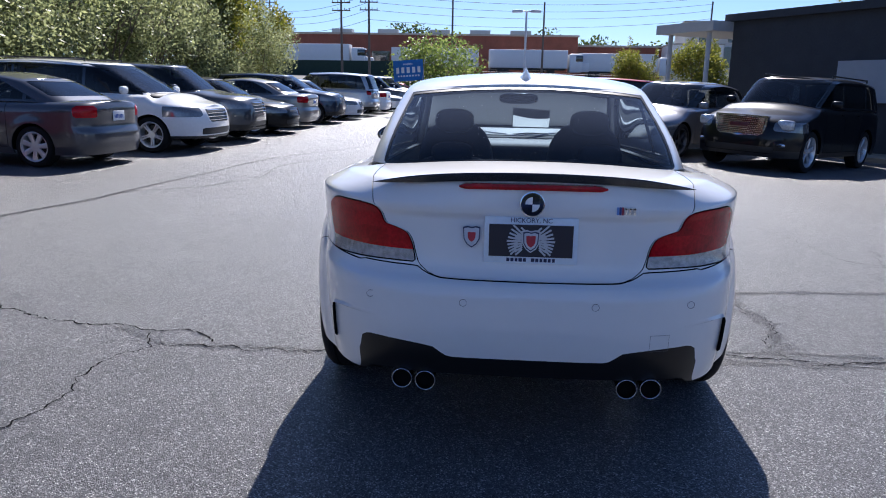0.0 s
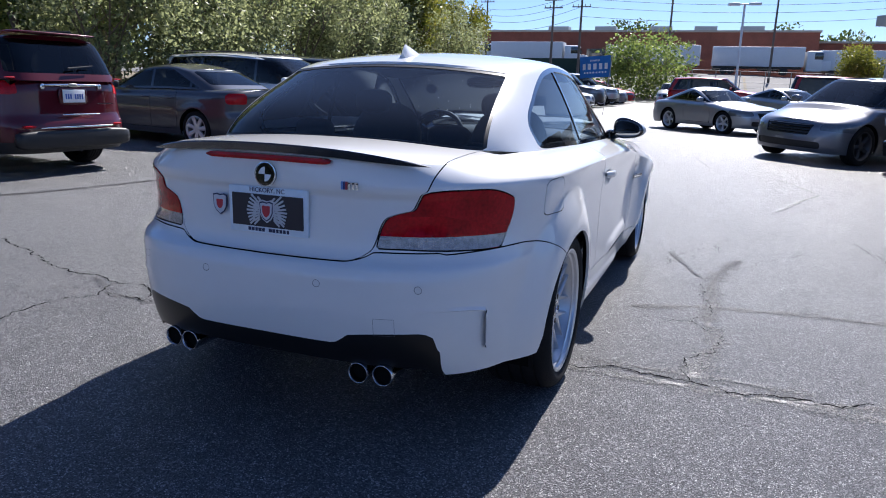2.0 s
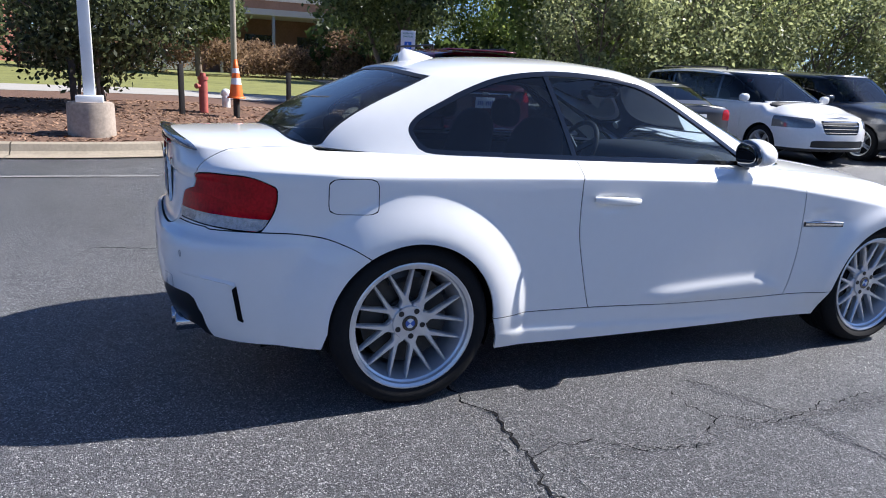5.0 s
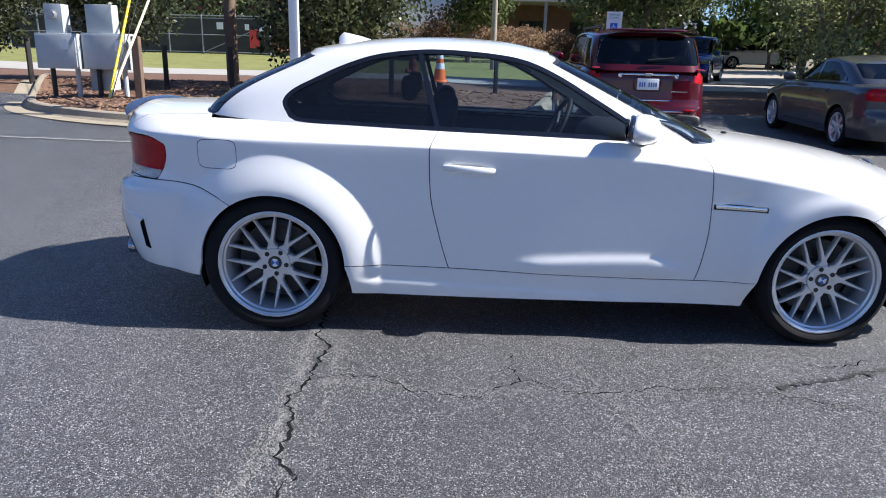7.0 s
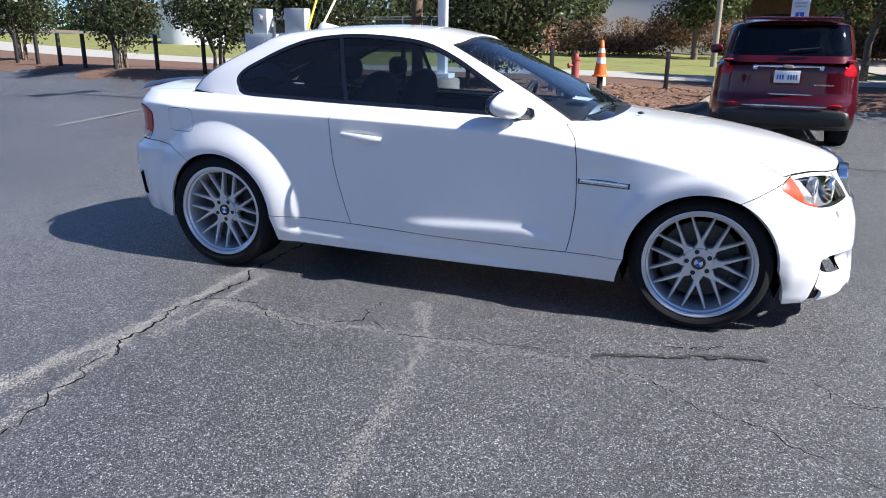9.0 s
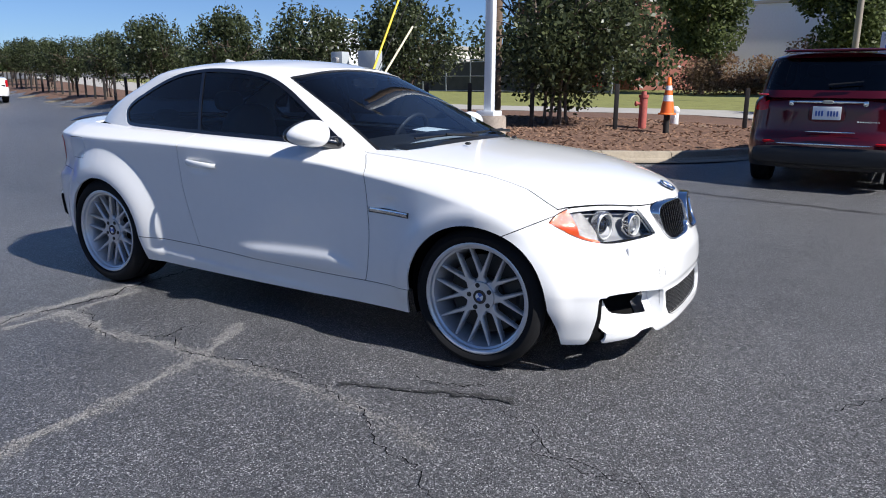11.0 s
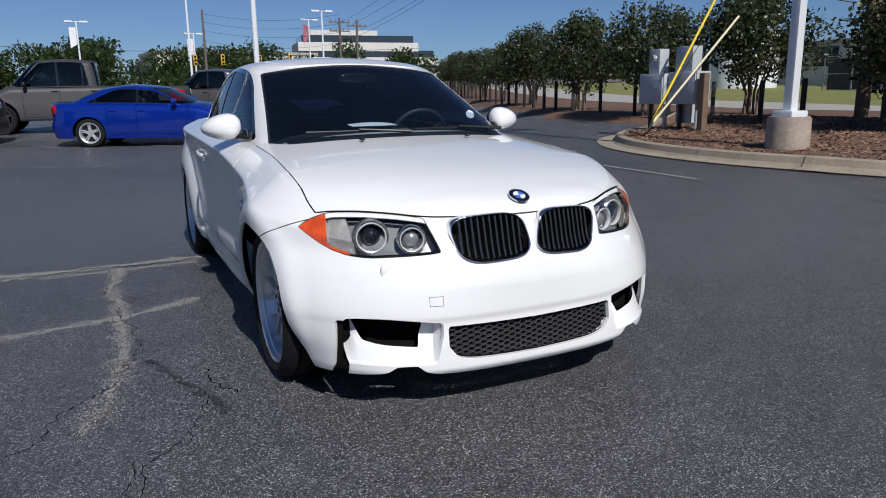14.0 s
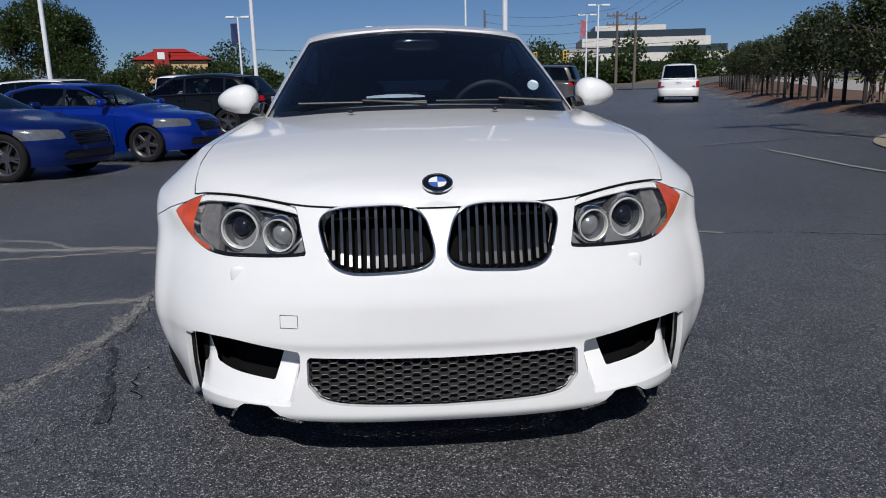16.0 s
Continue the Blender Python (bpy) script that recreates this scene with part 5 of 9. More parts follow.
def sheet(name, xs, ys, mat, label, category, lift=0.0, keep=None, kind="structure", bent=False):
    X, Y = np.meshgrid(xs, ys)
    X = X - bend(Y) * bent
    Z = height(X, Y) + lift
    V = np.stack([X, Y, Z], -1).reshape(-1, 3)
    n = len(xs)
    F = [(j * n + i, j * n + i + 1, (j + 1) * n + i + 1, (j + 1) * n + i) for j in range(len(ys) - 1) for i in range(n - 1)]
    if keep is not None:
        sk = Skin(V, F, np.tile((0.0, 0, 1), (len(V), 1))).cut(keep)[0]
        V, F = sk.V, sk.F
    return tagged(mesh_ob(name, V, F, mat), label, category, kind=kind)


def asphalt_material():
    m, t, b = shader("old_asphalt")
    n, L = t.nodes, t.links
    tc = n.new("ShaderNodeTexCoord")

    def tex(kind, scale, detail=4, out="Fac"):
        k = n.new("ShaderNodeTex" + kind)
        k.inputs["Scale"].default_value = scale
        if kind == "Noise":
            k.inputs["Detail"].default_value = detail
        L.new(tc.outputs["Object"], k.inputs["Vector"])
        return k.outputs[out]

    def ramp(src, *stops):
        r = n.new("ShaderNodeValToRGB")
        while len(r.color_ramp.elements) < len(stops):
            r.color_ramp.elements.new(0.5)
        for e, (p, v) in zip(r.color_ramp.elements, stops):
            e.position, e.color = p, (*([v] * 3 if np.isscalar(v) else v), 1)
        L.new(src, r.inputs[0])
        return r.outputs[0]

    def mul(a, b_, kind="MULTIPLY", f=1.0):
        k = n.new("ShaderNodeMix")
        k.data_type, k.blend_type = "RGBA", kind
        k.inputs[0].default_value = f
        L.new(a, k.inputs[6])
        L.new(b_, k.inputs[7])
        return k.outputs[2]
    stones = tex("Voronoi", 245, out="Color")
    sep = n.new("ShaderNodeSeparateColor")
    L.new(stones, sep.inputs[0])
    base = ramp(sep.outputs[0], (0.0, (0.010, 0.010, 0.012)), (0.36, (0.046, 0.047, 0.052)), (0.72, (0.108, 0.108, 0.116)), (0.90, (0.21, 0.21, 0.215)), (1.0, (0.62, 0.62, 0.61)))
    pale = n.new("ShaderNodeSeparateColor")
    L.new(tex("Voronoi", 120, out="Color"), pale.inputs[0])
    base = mul(base, ramp(pale.outputs[1], (0.0, 0.0), (0.955, 0.0), (0.97, 0.14), (1.0, 0.34)), "LIGHTEN")
    blot = ramp(tex("Noise", 14, 3), (0.35, 0.91), (0.65, 1.08))
    base = mul(base, blot)
    big = ramp(tex("Noise", 0.22, 6), (0.30, 0.72), (0.5, 1.0), (0.72, 1.22))
    mid = ramp(tex("Noise", 3.2, 8), (0.32, 0.87), (0.55, 1.0), (0.75, 1.11))
    col = mul(mul(base, big), mid)
    L.new(col, b.inputs["Base Color"])
    b.inputs["Roughness"].default_value = 0.40
    b.inputs["Specular IOR Level"].default_value = 0.62
    dist = tex("Voronoi", 190, out="Distance")
    fine = tex("Noise", 380, 3)
    add = n.new("ShaderNodeMath")
    add.operation = "ADD"
    L.new(dist, add.inputs[0])
    L.new(fine, add.inputs[1])
    bp = n.new("ShaderNodeBump")
    bp.inputs["Strength"].default_value, bp.inputs["Distance"].default_value = 1.0, 0.0052
    L.new(add.outputs[0], bp.inputs["Height"])
    L.new(bp.outputs[0], b.inputs["Normal"])
    return m


ASPHALT = asphalt_material()
GRASS = plain("mown_grass", (0.18, 0.185, 0.05), 0.9, vary=0.35, scale=1.2, bump=0.6, bscale=60)
EARTH = plain("dry_ground", (0.17, 0.14, 0.09), 0.95, vary=0.35, scale=0.4, bump=0.4, bscale=20)
CONCRETE = plain("worn_concrete", (0.31, 0.262, 0.195), 0.85, vary=0.22, scale=3.0, bump=0.25, bscale=90)
PALE_CONCRETE = plain("pale_concrete", (0.36, 0.34, 0.305), 0.85, vary=0.15, scale=2.0, bump=0.2, bscale=60)
MULCH = plain("bark_mulch", (0.135, 0.075, 0.048), 0.95, vary=0.5, scale=9.0, bump=1.0, bscale=35)
LINE_PAINT = plain("worn_line_paint", (0.25, 0.25, 0.245), 0.8, vary=0.55, scale=9.0)

far = np.r_[-1500, -800, -400, -220, -140, -100, -80, np.arange(-66, 66.1, 2.0), 80, 100, 140, 220, 400, 800, 1500]
xs = np.unique(np.r_[far, np.arange(-14, 16, 0.5)])
sheet("ground", xs, far, EARTH, "dry earth and rough grass reaching to the horizon", "ground", -0.06)
lot_edge = lambda x, y, z: np.minimum.reduce([x + 10.6 + 1.4 * np.clip((y - 2.0) / 1.5, 0, 1) + 0.6 * np.clip((-y - 7) / 4, 0, 1) + bend(y), 30 - x, 52 - y, y + 60])
sheet("car_park", np.unique(np.r_[np.arange(-40, 32.1, 1.0), np.arange(-8, 8, 0.5)]), np.arange(-62, 54.1, 1.0), ASPHALT, "old grey asphalt of the car park with worn stones", "asphalt", 0.0, lot_edge)
sheet("lawn", np.arange(-84, -22.4, 1.5), np.arange(-60, 30.1, 2.0), GRASS, "mown green verge grass", "lawn", -0.02, lambda x, y, z: np.minimum(-22.9 - bend(y) - x, 13 - y))
sheet("near_verge", np.arange(-17.3, -10.7, 0.6), np.arange(-60, 30.1, 2.0), MULCH, "dark leaf litter and mulch behind the posts", "mulch", 0.012, bent=True)
sheet("footpath", np.arange(-22.8, -17.0, 0.5), np.arange(-70, 42.1, 2.0), PALE_CONCRETE, "pale concrete footpath along the grass", "path", 0.02, bent=True)
sheet("gravel_yard", np.arange(-46, -22.5, 1.5), np.arange(9.5, 32, 1.5), plain("pale_gravel", (0.36, 0.32, 0.27), 0.9, vary=0.25, scale=1.5, bump=0.4, bscale=40), "pale gravel under the trees beyond the footpath", "gravel", 0.03)
sheet("cross_street", np.arange(-60, 61, 2.0), np.arange(-84, -61, 2.0), plain("street_asphalt", (0.11, 0.11, 0.11), 0.9, vary=0.2, scale=0.6), "grey street beyond the car park", "road", 0.01)
sheet("upper_yard", np.arange(-80, 81, 4.0), np.arange(56, 112, 4.0), plain("yard_asphalt", (0.14, 0.135, 0.13), 0.9, vary=0.25, scale=0.3), "pale worn yard in front of the warehouse", "yard", -0.02)


def ribbon(name, pts, width, mat, label, category, lift=0.003, rough=0.5, seed=1, step=0.035, kind="structure", parent=None):
    """A strip that follows the ground along a wandering line: cracks, tar, worn bands and painted lines."""
    rnd = random.Random(seed)
    P = [Vector((*p, 0)) for p in pts]
    line = []
    for a, b in zip(P, P[1:]):
        k = max(2, int((b - a).length / step))
        line += [a.lerp(b, i / k) for i in range(k)]
    line.append(P[-1])
    wob = [0.0]
    for _ in line[1:]:
        wob.append(wob[-1] * 0.86 + rnd.uniform(-1, 1) * rough * 0.02)
    V, F = [], []
    for i, p in enumerate(line):
        d = (line[min(i + 1, len(line) - 1)] - line[max(i - 1, 0)]).normalized()
        s = Vector((-d.y, d.x, 0))
        w = width * rnd.uniform(1 - 0.7 * min(rough, 1), 1 + 0.7 * min(rough, 1)) / 2
        for u in (-1, 1):
            q = p + s * (wob[i] + u * w)
            V.append((q.x, q.y, float(height(q.x, q.y)) + lift))
        if i:
            k = 2 * i
            F.append((k - 2, k - 1, k + 1, k))
    ob = mesh_ob(name, V, F, mat, parent)
    return ob if parent else tagged(ob, label, category, kind=kind)


CRACK = plain("crack_dark", (0.016, 0.016, 0.017), 0.95, spec=0.0)
TAR = plain("crack_tar", (0.034, 0.034, 0.037), 0.6, spec=0.4)
# ---- cracks, worn bands, lines, kerb island ----
for i, (w, pts) in enumerate((
        (0.010, [(-3.6, 0.75), (-3.02, 0.52), (-2.69, 0.41), (-2.40, 0.36), (-2.02, 0.32), (-1.72, 0.26), (-1.63, 0.12)]),
        (0.008, [(-2.15, -1.3), (-2.0, -0.75), (-2.01, -0.34), (-1.96, -0.13), (-1.87, 0.05), (-1.98, 0.27)]),
        (0.011, [(-1.87, 0.05), (-1.64, 0.10), (-1.39, 0.07), (-1.20, 0.13), (-0.99, 0.08), (0.0, 0.18), (0.80, 0.25), (1.02, 0.255), (1.20, 0.275), (1.40, 0.265)]),
        (0.010, [(1.40, 0.265), (1.58, 0.235), (1.78, 0.255), (1.92, 0.24), (2.13, 0.31)]),
        (0.0065, [(2.13, 0.31), (2.30, 0.38), (2.46, 0.40), (3.0, 0.46), (3.6, 0.42)]),
        (0.0045, [(1.395, 0.27), (1.395, 0.49), (1.43, 0.64), (1.50, 0.77), (1.485, 0.96), (1.40, 1.14), (1.42, 1.33), (1.43, 1.50), (1.40, 1.68)]),
        (0.0035, [(1.40, 1.68), (1.385, 2.03), (1.46, 2.30), (1.50, 2.50)]),
        (0.004, [(1.50, 2.50), (1.75, 2.9), (2.1, 3.4)]),
        (0.006, [(1.10, 1.14), (1.24, 1.13), (1.37, 1.155)]),
        (0.005, [(2.56, 4.09), (2.73, 3.31), (2.78, 2.66), (3.04, 2.40), (3.4, 2.3)]),
        (0.004, [(0.9, 5.6), (1.1, 5.1), (1.5, 4.5), (1.97, 4.14), (2.56, 4.09)]),
        (0.0035, [(1.16, 2.72), (1.22, 3.01), (1.36, 3.24), (1.46, 3.48), (1.60, 3.9)]),
        (0.0035, [(1.30, 3.14), (1.45, 3.24), (1.48, 3.41), (1.46, 3.59), (1.53, 3.69), (1.9, 3.95)]),
        (0.004, [(-0.9, 5.0), (-0.4, 4.7), (0.1, 4.5), (0.5, 4.1)]),
        (0.006, [(1.05, 2.81), (1.12, 2.64), (1.13, 2.50)]),
        (0.005, [(3.1, 0.9), (3.0, 1.4), (3.15, 1.9), (3.0, 2.5), (3.2, 3.1)]))):
    ribbon("asphalt_crack", pts, w * 0.95, CRACK, "dark jagged crack in the asphalt", "crack", 0.0040 + 0.0003 * i, 1.1, i, 0.022)
for i, (w, pts) in enumerate((
        (0.035, [(-5.5, 1.2), (-5.04, 3.31), (-4.83, 4.43), (-4.59, 6.59), (-4.32, 9.62), (-3.11, 12.89), (1.2, 22)]),
        (0.028, [(-4.8, 5.0), (-4.0, 5.8), (-3.6, 6.9), (-3.8, 8.4), (-3.3, 10.0), (-2.1, 10.6), (-1.5, 12.0)]),
        (0.022, [(2.0, 5.5), (2.6, 7.2), (2.2, 8.6), (1.2, 9.6), (0.9, 11.5)]),
        (0.04, [(-8.6, -8.0), (-7.6, -7.0), (-6.9, -6.9), (-5.0, -6.6)]))):
    ribbon("tar_line", pts, w, TAR, "dark sealed seam in the asphalt", "seam", 0.0092 + 0.0003 * i, 0.5, 20 + i)
SMEAR = ASPHALT.copy()
SMEAR.name = "oil_stained_asphalt"
for nd in SMEAR.node_tree.nodes:                              # stones darkened by oil
    if nd.type == "VALTORGB" and len(nd.color_ramp.elements) == 5:
        for e, v in zip(nd.color_ramp.elements, (0.010, 0.022, 0.04, 0.08, 0.2)):
            e.color = (v, v, v, 1)
ribbon("oil_smear", [(1.36, 2.25), (1.30, 2.42), (1.24, 2.58), (1.19, 2.72)], 0.022, SMEAR, "dark oil smear on the asphalt", "stain", 0.0064, 0.9, 24)
ribbon("oil_smear", [(1.19, 2.72), (1.15, 2.83), (1.12, 2.98)], 0.040, SMEAR, "dark oil smear on the asphalt", "stain", 0.0067, 0.5, 25)


def worn_band(pts, width, density, seed):
    """Pale stones laid bare where the surface has ravelled: thick along the line, thinning out to its sides."""
    rnd = np.random.RandomState(seed)
    P = np.array(pts, float)
    seg = np.linalg.norm(np.diff(P, axis=0), axis=1)
    at = np.r_[0, np.cumsum(seg)]
    n = int(at[-1] * density)
    u = np.sort(rnd.uniform(0, at[-1], n))
    x, y = np.interp(u, at, P[:, 0]), np.interp(u, at, P[:, 1])
    k = np.clip(np.searchsorted(at, u) - 1, 0, len(seg) - 1)
    d = np.diff(P, axis=0)[k] / seg[k][:, None]
    patchy = 0.55 + 0.45 * np.sin(u * 9 + seed) * np.sin(u * 23 + 2 * seed)
    off = rnd.normal(0, width * 0.34, n) * patchy
    x, y = x - d[:, 1] * off, y + d[:, 0] * off
    r, a = rnd.uniform(0.0016, 0.0046, n), rnd.uniform(0, 6.28, n)
    z = height(x, y)
    V, F = [], []
    for i in range(n):
        m = len(V)
        V += [(x[i] + r[i] * q * math.cos(a[i] + j * 1.2566), y[i] + r[i] * q * math.sin(a[i] + j * 1.2566), z[i] + (0.0042 if q < 0.9 else 0.0015)) for q in (0.62, 1.0) for j in range(5)]
        F += [tuple(range(m, m + 5))] + [(m + 5 + j, m + 5 + (j + 1) % 5, m + (j + 1) % 5, m + j) for j in range(5)]
    return tagged(mesh_ob("ravelled_band", V, F, BARE_STONE, smooth=False), "pale bare stones along a worn band of asphalt", "worn asphalt", kind="stuff")


BARE_STONE, bt, bb = shader("bare_stone")
bg, br = bt.nodes.new("ShaderNodeNewGeometry"), bt.nodes.new("ShaderNodeValToRGB")
br.color_ramp.elements[0].color, br.color_ramp.elements[1].color = (0.09, 0.087, 0.083, 1), (0.36, 0.348, 0.33, 1)
bt.links.new(bg.outputs["Random Per Island"], br.inputs[0])
bt.links.new(br.outputs[0], bb.inputs["Base Color"])
bb.inputs["Roughness"].default_value, bb.inputs["Specular IOR Level"].default_value = 0.42, 0.75
for i, (w, dens, pts) in enumerate((
        (0.14, 1500, [(0.78, 0.20), (1.10, 0.19), (1.37, 0.21), (1.76, 0.21), (2.05, 0.19), (2.27, 0.16), (2.48, 0.17), (2.9, 0.10), (3.3, -0.2)]),
        (0.15, 1050, [(1.40, 0.30), (1.44, 0.62), (1.50, 0.80), (1.44, 1.20), (1.45, 1.62), (1.44, 2.0), (1.49, 2.45), (1.62, 2.9)]),
        (0.12, 1200, [(1.0, 1.30), (1.40, 1.49), (1.80, 1.56), (2.06, 1.60), (2.32, 1.60), (2.7, 1.66), (3.2, 1.75)]),
        (0.11, 700, [(1.90, 0.34), (1.49, 0.36), (0.90, 0.32)]),
        (0.10, 950, [(1.70, 0.25), (1.92, 0.25), (2.13, 0.30), (2.46, 0.37), (3.0, 0.43), (3.6, 0.42)]),
        (0.10, 500, [(2.10, 0.11), (2.43, 0.17), (2.74, -0.15), (3.0, -0.27), (3.5, -0.3)]),
        (0.12, 600, [(-2.2, 0.34), (-1.8, 0.10), (-1.2, 0.12), (-0.95, 0.08)]))):
    worn_band(pts, w, dens, 40 + i)
for i, pts in enumerate(([(-4.0, -6.55), (-5.5, -6.75), (-8.0, -7.0)], [(4.1, -9.2), (1.3, -7.9)], [(4.4, -13.3), (2.3, -13.0)], [(-5.5, -5.3), (-5.25, -3.0), (-5.15, -0.8)],
                         [(0.9, -12.9), (-1.8, -10.9)], [(0.5, -15.6), (-3.2, -17.1)])):
    ribbon("parking_line", pts, 0.07, LINE_PAINT, "worn white parking line", "line", 0.0090 + 0.0003 * i, 0.25, 60 + i)

# raised island with kerb
KERB = [(-12.6, 3.7), (-11.2, 3.1), (-9.8, 2.35), (-8.55, 1.7), (-7.7, 0.9), (-7.08, 0.0), (-6.78, -1.5), (-6.84, -3.1), (-7.18, -4.5), (-7.75, -5.55), (-8.7, -6.6), (-10.3, -7.5), (-12.3, -8.2)]


def dense(pts, n):
    out = []
    for i in range(len(pts) - 1):
        p0, p1, p2, p3 = (Vector((*pts[min(max(i + k, 0), len(pts) - 1)], 0)) for k in (-1, 0, 1, 2))
        for j in range(n):
            t = j / n
            out.append(0.5 * (2 * p1 + (p2 - p0) * t + (2 * p0 - 5 * p1 + 4 * p2 - p3) * t * t + (3 * p1 - p0 - 3 * p2 + p3) * t ** 3))
    out.append(Vector((*pts[-1], 0)))
    return out


line = dense(KERB, 10)
kerb = thing("kerb", "stained tan concrete kerb round the mulch bed", "kerb", kind="structure")
prof = [(0.34, 0.006), (0.05, 0.014), (0.0, 0.05), (-0.035, 0.135), (-0.07, 0.15), (-0.17, 0.152), (-0.185, 0.05)]


def kerb_point(i):
    d = (line[min(i + 1, len(line) - 1)] - line[max(i - 1, 0)]).normalized()
    return line[i], Vector((-d.y, d.x, 0))


seg = 11
for k in range(0, len(line) - 1, seg):
    V, F = [], []
    idx = list(range(k, min(k + seg, len(line) - 1) + 1))
    for c, i in enumerate(idx):
        p, n = kerb_point(i)
        d = (line[min(i + 1, len(line) - 1)] - line[max(i - 1, 0)]).normalized()
        sh = 0.006 if c == 0 else (-0.006 if c == len(idx) - 1 else 0)
        for u, z in prof:
            q = p - n * u * -1 + d * sh
            V.append((q.x, q.y, float(height(p.x, p.y)) + z))
    m = len(prof)
    for c in range(len(idx) - 1):
        for q in range(m - 1):
            F.append((c * m + q, c * m + q + 1, (c + 1) * m + q + 1, (c + 1) * m + q))
    mesh_ob("kerb_length", V, F, CONCRETE, kerb, smooth=False)
mulch_edge = [kerb_point(i)[0] - kerb_point(i)[1] * 0.175 for i in range(len(line))]


V, F = [], []
for i, p in enumerate(mulch_edge):
    q = Vector((-12.9, p.y * 1.0, 0))
    for j in range(15):
        a = p.lerp(q, j / 14)
        base = float(height(p.x, p.y)) + 0.135
        goal = float(height(a.x, a.y)) + 0.03
        t = j / 14
        top = 0.33 + float(rise(a.x, a.y))
        z = max(base + (top - base) * min(1, t * 2.2), goal) + 0.015 * noise.noise((a.x * 3, a.y * 3, 0))
        V.append((a.x, a.y, z))
for i in range(len(mulch_edge) - 1):
    for j in range(14):
        F.append((i * 15 + j, i * 15 + j + 1, (i + 1) * 15 + j + 1, (i + 1) * 15 + j))
tagged(mesh_ob("mulch_bed", V, F, MULCH), "brown bark mulch bed inside the kerb", "mulch", kind="structure")
rnd = random.Random(5)


def chips(n, spot, lift, mat, name, label, size):
    """Loose pieces scattered over a surface, as one stuff."""
    V, F = [], []
    while len(V) < n * 4:
        x, y = spot()
        z = lift(x, y)
        a, t = rnd.uniform(0, math.pi), rnd.uniform(-0.5, 0.5)
        l, w = rnd.uniform(0.5, 1.3) * size, rnd.uniform(0.15, 0.45) * size
        u, v = Vector((math.cos(a), math.sin(a), t)), Vector((-math.sin(a), math.cos(a), rnd.uniform(-0.5, 0.5)))
        k = len(V)
        c = Vector((x, y, z + 0.01))
        V += [tuple(c - u * l - v * w), tuple(c + u * l - v * w), tuple(c + u * l + v * w), tuple(c - u * l + v * w)]
        F.append((k, k + 1, k + 2, k + 3))
    return tagged(mesh_ob(name, V, F, mat, smooth=False), label, "mulch", kind="stuff")


bed = bpy.data.objects["mulch_bed"].data
quad = [(Vector(bed.vertices[p.vertices[0]].co), Vector(bed.vertices[p.vertices[1]].co), Vector(bed.vertices[p.vertices[3]].co)) for p in bed.polygons if p.area > 1e-4]
wts = [p.area for p in bed.polygons if p.area > 1e-4]
picks = iter(rnd.choices(quad, wts, k=9001))
last = [0.0]


def bed_spot():
    a, b, c = next(picks)
    q = a + (b - a) * rnd.random() + (c - a) * rnd.random()
    last[0] = q.z
    return q.x, q.y


CHIP = plain("bark_chip", (0.27, 0.16, 0.10), 0.95, vary=0.6, scale=14)
chips(8500, bed_spot, lambda x, y: last[0], CHIP, "bark_chips", "loose brown bark chips and dry leaves", 0.035)

# ---- plants ----
def leaf_material(name, dark, light, gloss=0.45):
    m, t, b = shader(name)
    n = t.nodes
    geo, ramp = n.new("ShaderNodeNewGeometry"), n.new("ShaderNodeValToRGB")
    t.links.new(geo.outputs["Random Per Island"], ramp.inputs[0])
    ramp.color_ramp.elements[0].color, ramp.color_ramp.elements[1].color = (*dark, 1), (*light, 1)
    t.links.new(ramp.outputs[0], b.inputs["Base Color"])
    b.inputs["Roughness"].default_value = gloss
    b.inputs["Specular IOR Level"].default_value = 0.35
    tr, mx = n.new("ShaderNodeBsdfTranslucent"), n.new("ShaderNodeMixShader")
    t.links.new(ramp.outputs[0], tr.inputs[0])
    mx.inputs[0].default_value = 0.56
    t.links.new(b.outputs[0], mx.inputs[1])
    t.links.new(tr.outputs[0], mx.inputs[2])
    t.links.new(mx.outputs[0], n["Material Output"].inputs[0])
    return m


LEAF_DARK = leaf_material("dark_leaves", (0.012, 0.019, 0.009), (0.155, 0.185, 0.085), 0.35)
LEAF_GREEN = leaf_material("green_leaves", (0.075, 0.125, 0.03), (0.32, 0.38, 0.10))
LEAF_SAGE = leaf_material("grey_green_leaves", (0.11, 0.135, 0.065), (0.46, 0.49, 0.23))
LEAF_YELLOW = leaf_material("yellowing_leaves", (0.09, 0.12, 0.015), (0.32, 0.30, 0.05))
LEAF_DRY = leaf_material("dry_stalks", (0.13, 0.08, 0.048), (0.42, 0.29, 0.18), 0.9)
LEAF_FAR = leaf_material("far_leaves", (0.03, 0.05, 0.018), (0.09, 0.13, 0.035))
LEAF_MID = leaf_material("mid_green_leaves", (0.03, 0.045, 0.016), (0.21, 0.25, 0.10), 0.35)
BARK = plain("bark", (0.16, 0.12, 0.09), 0.9, vary=0.3, scale=8, bump=0.6, bscale=60)


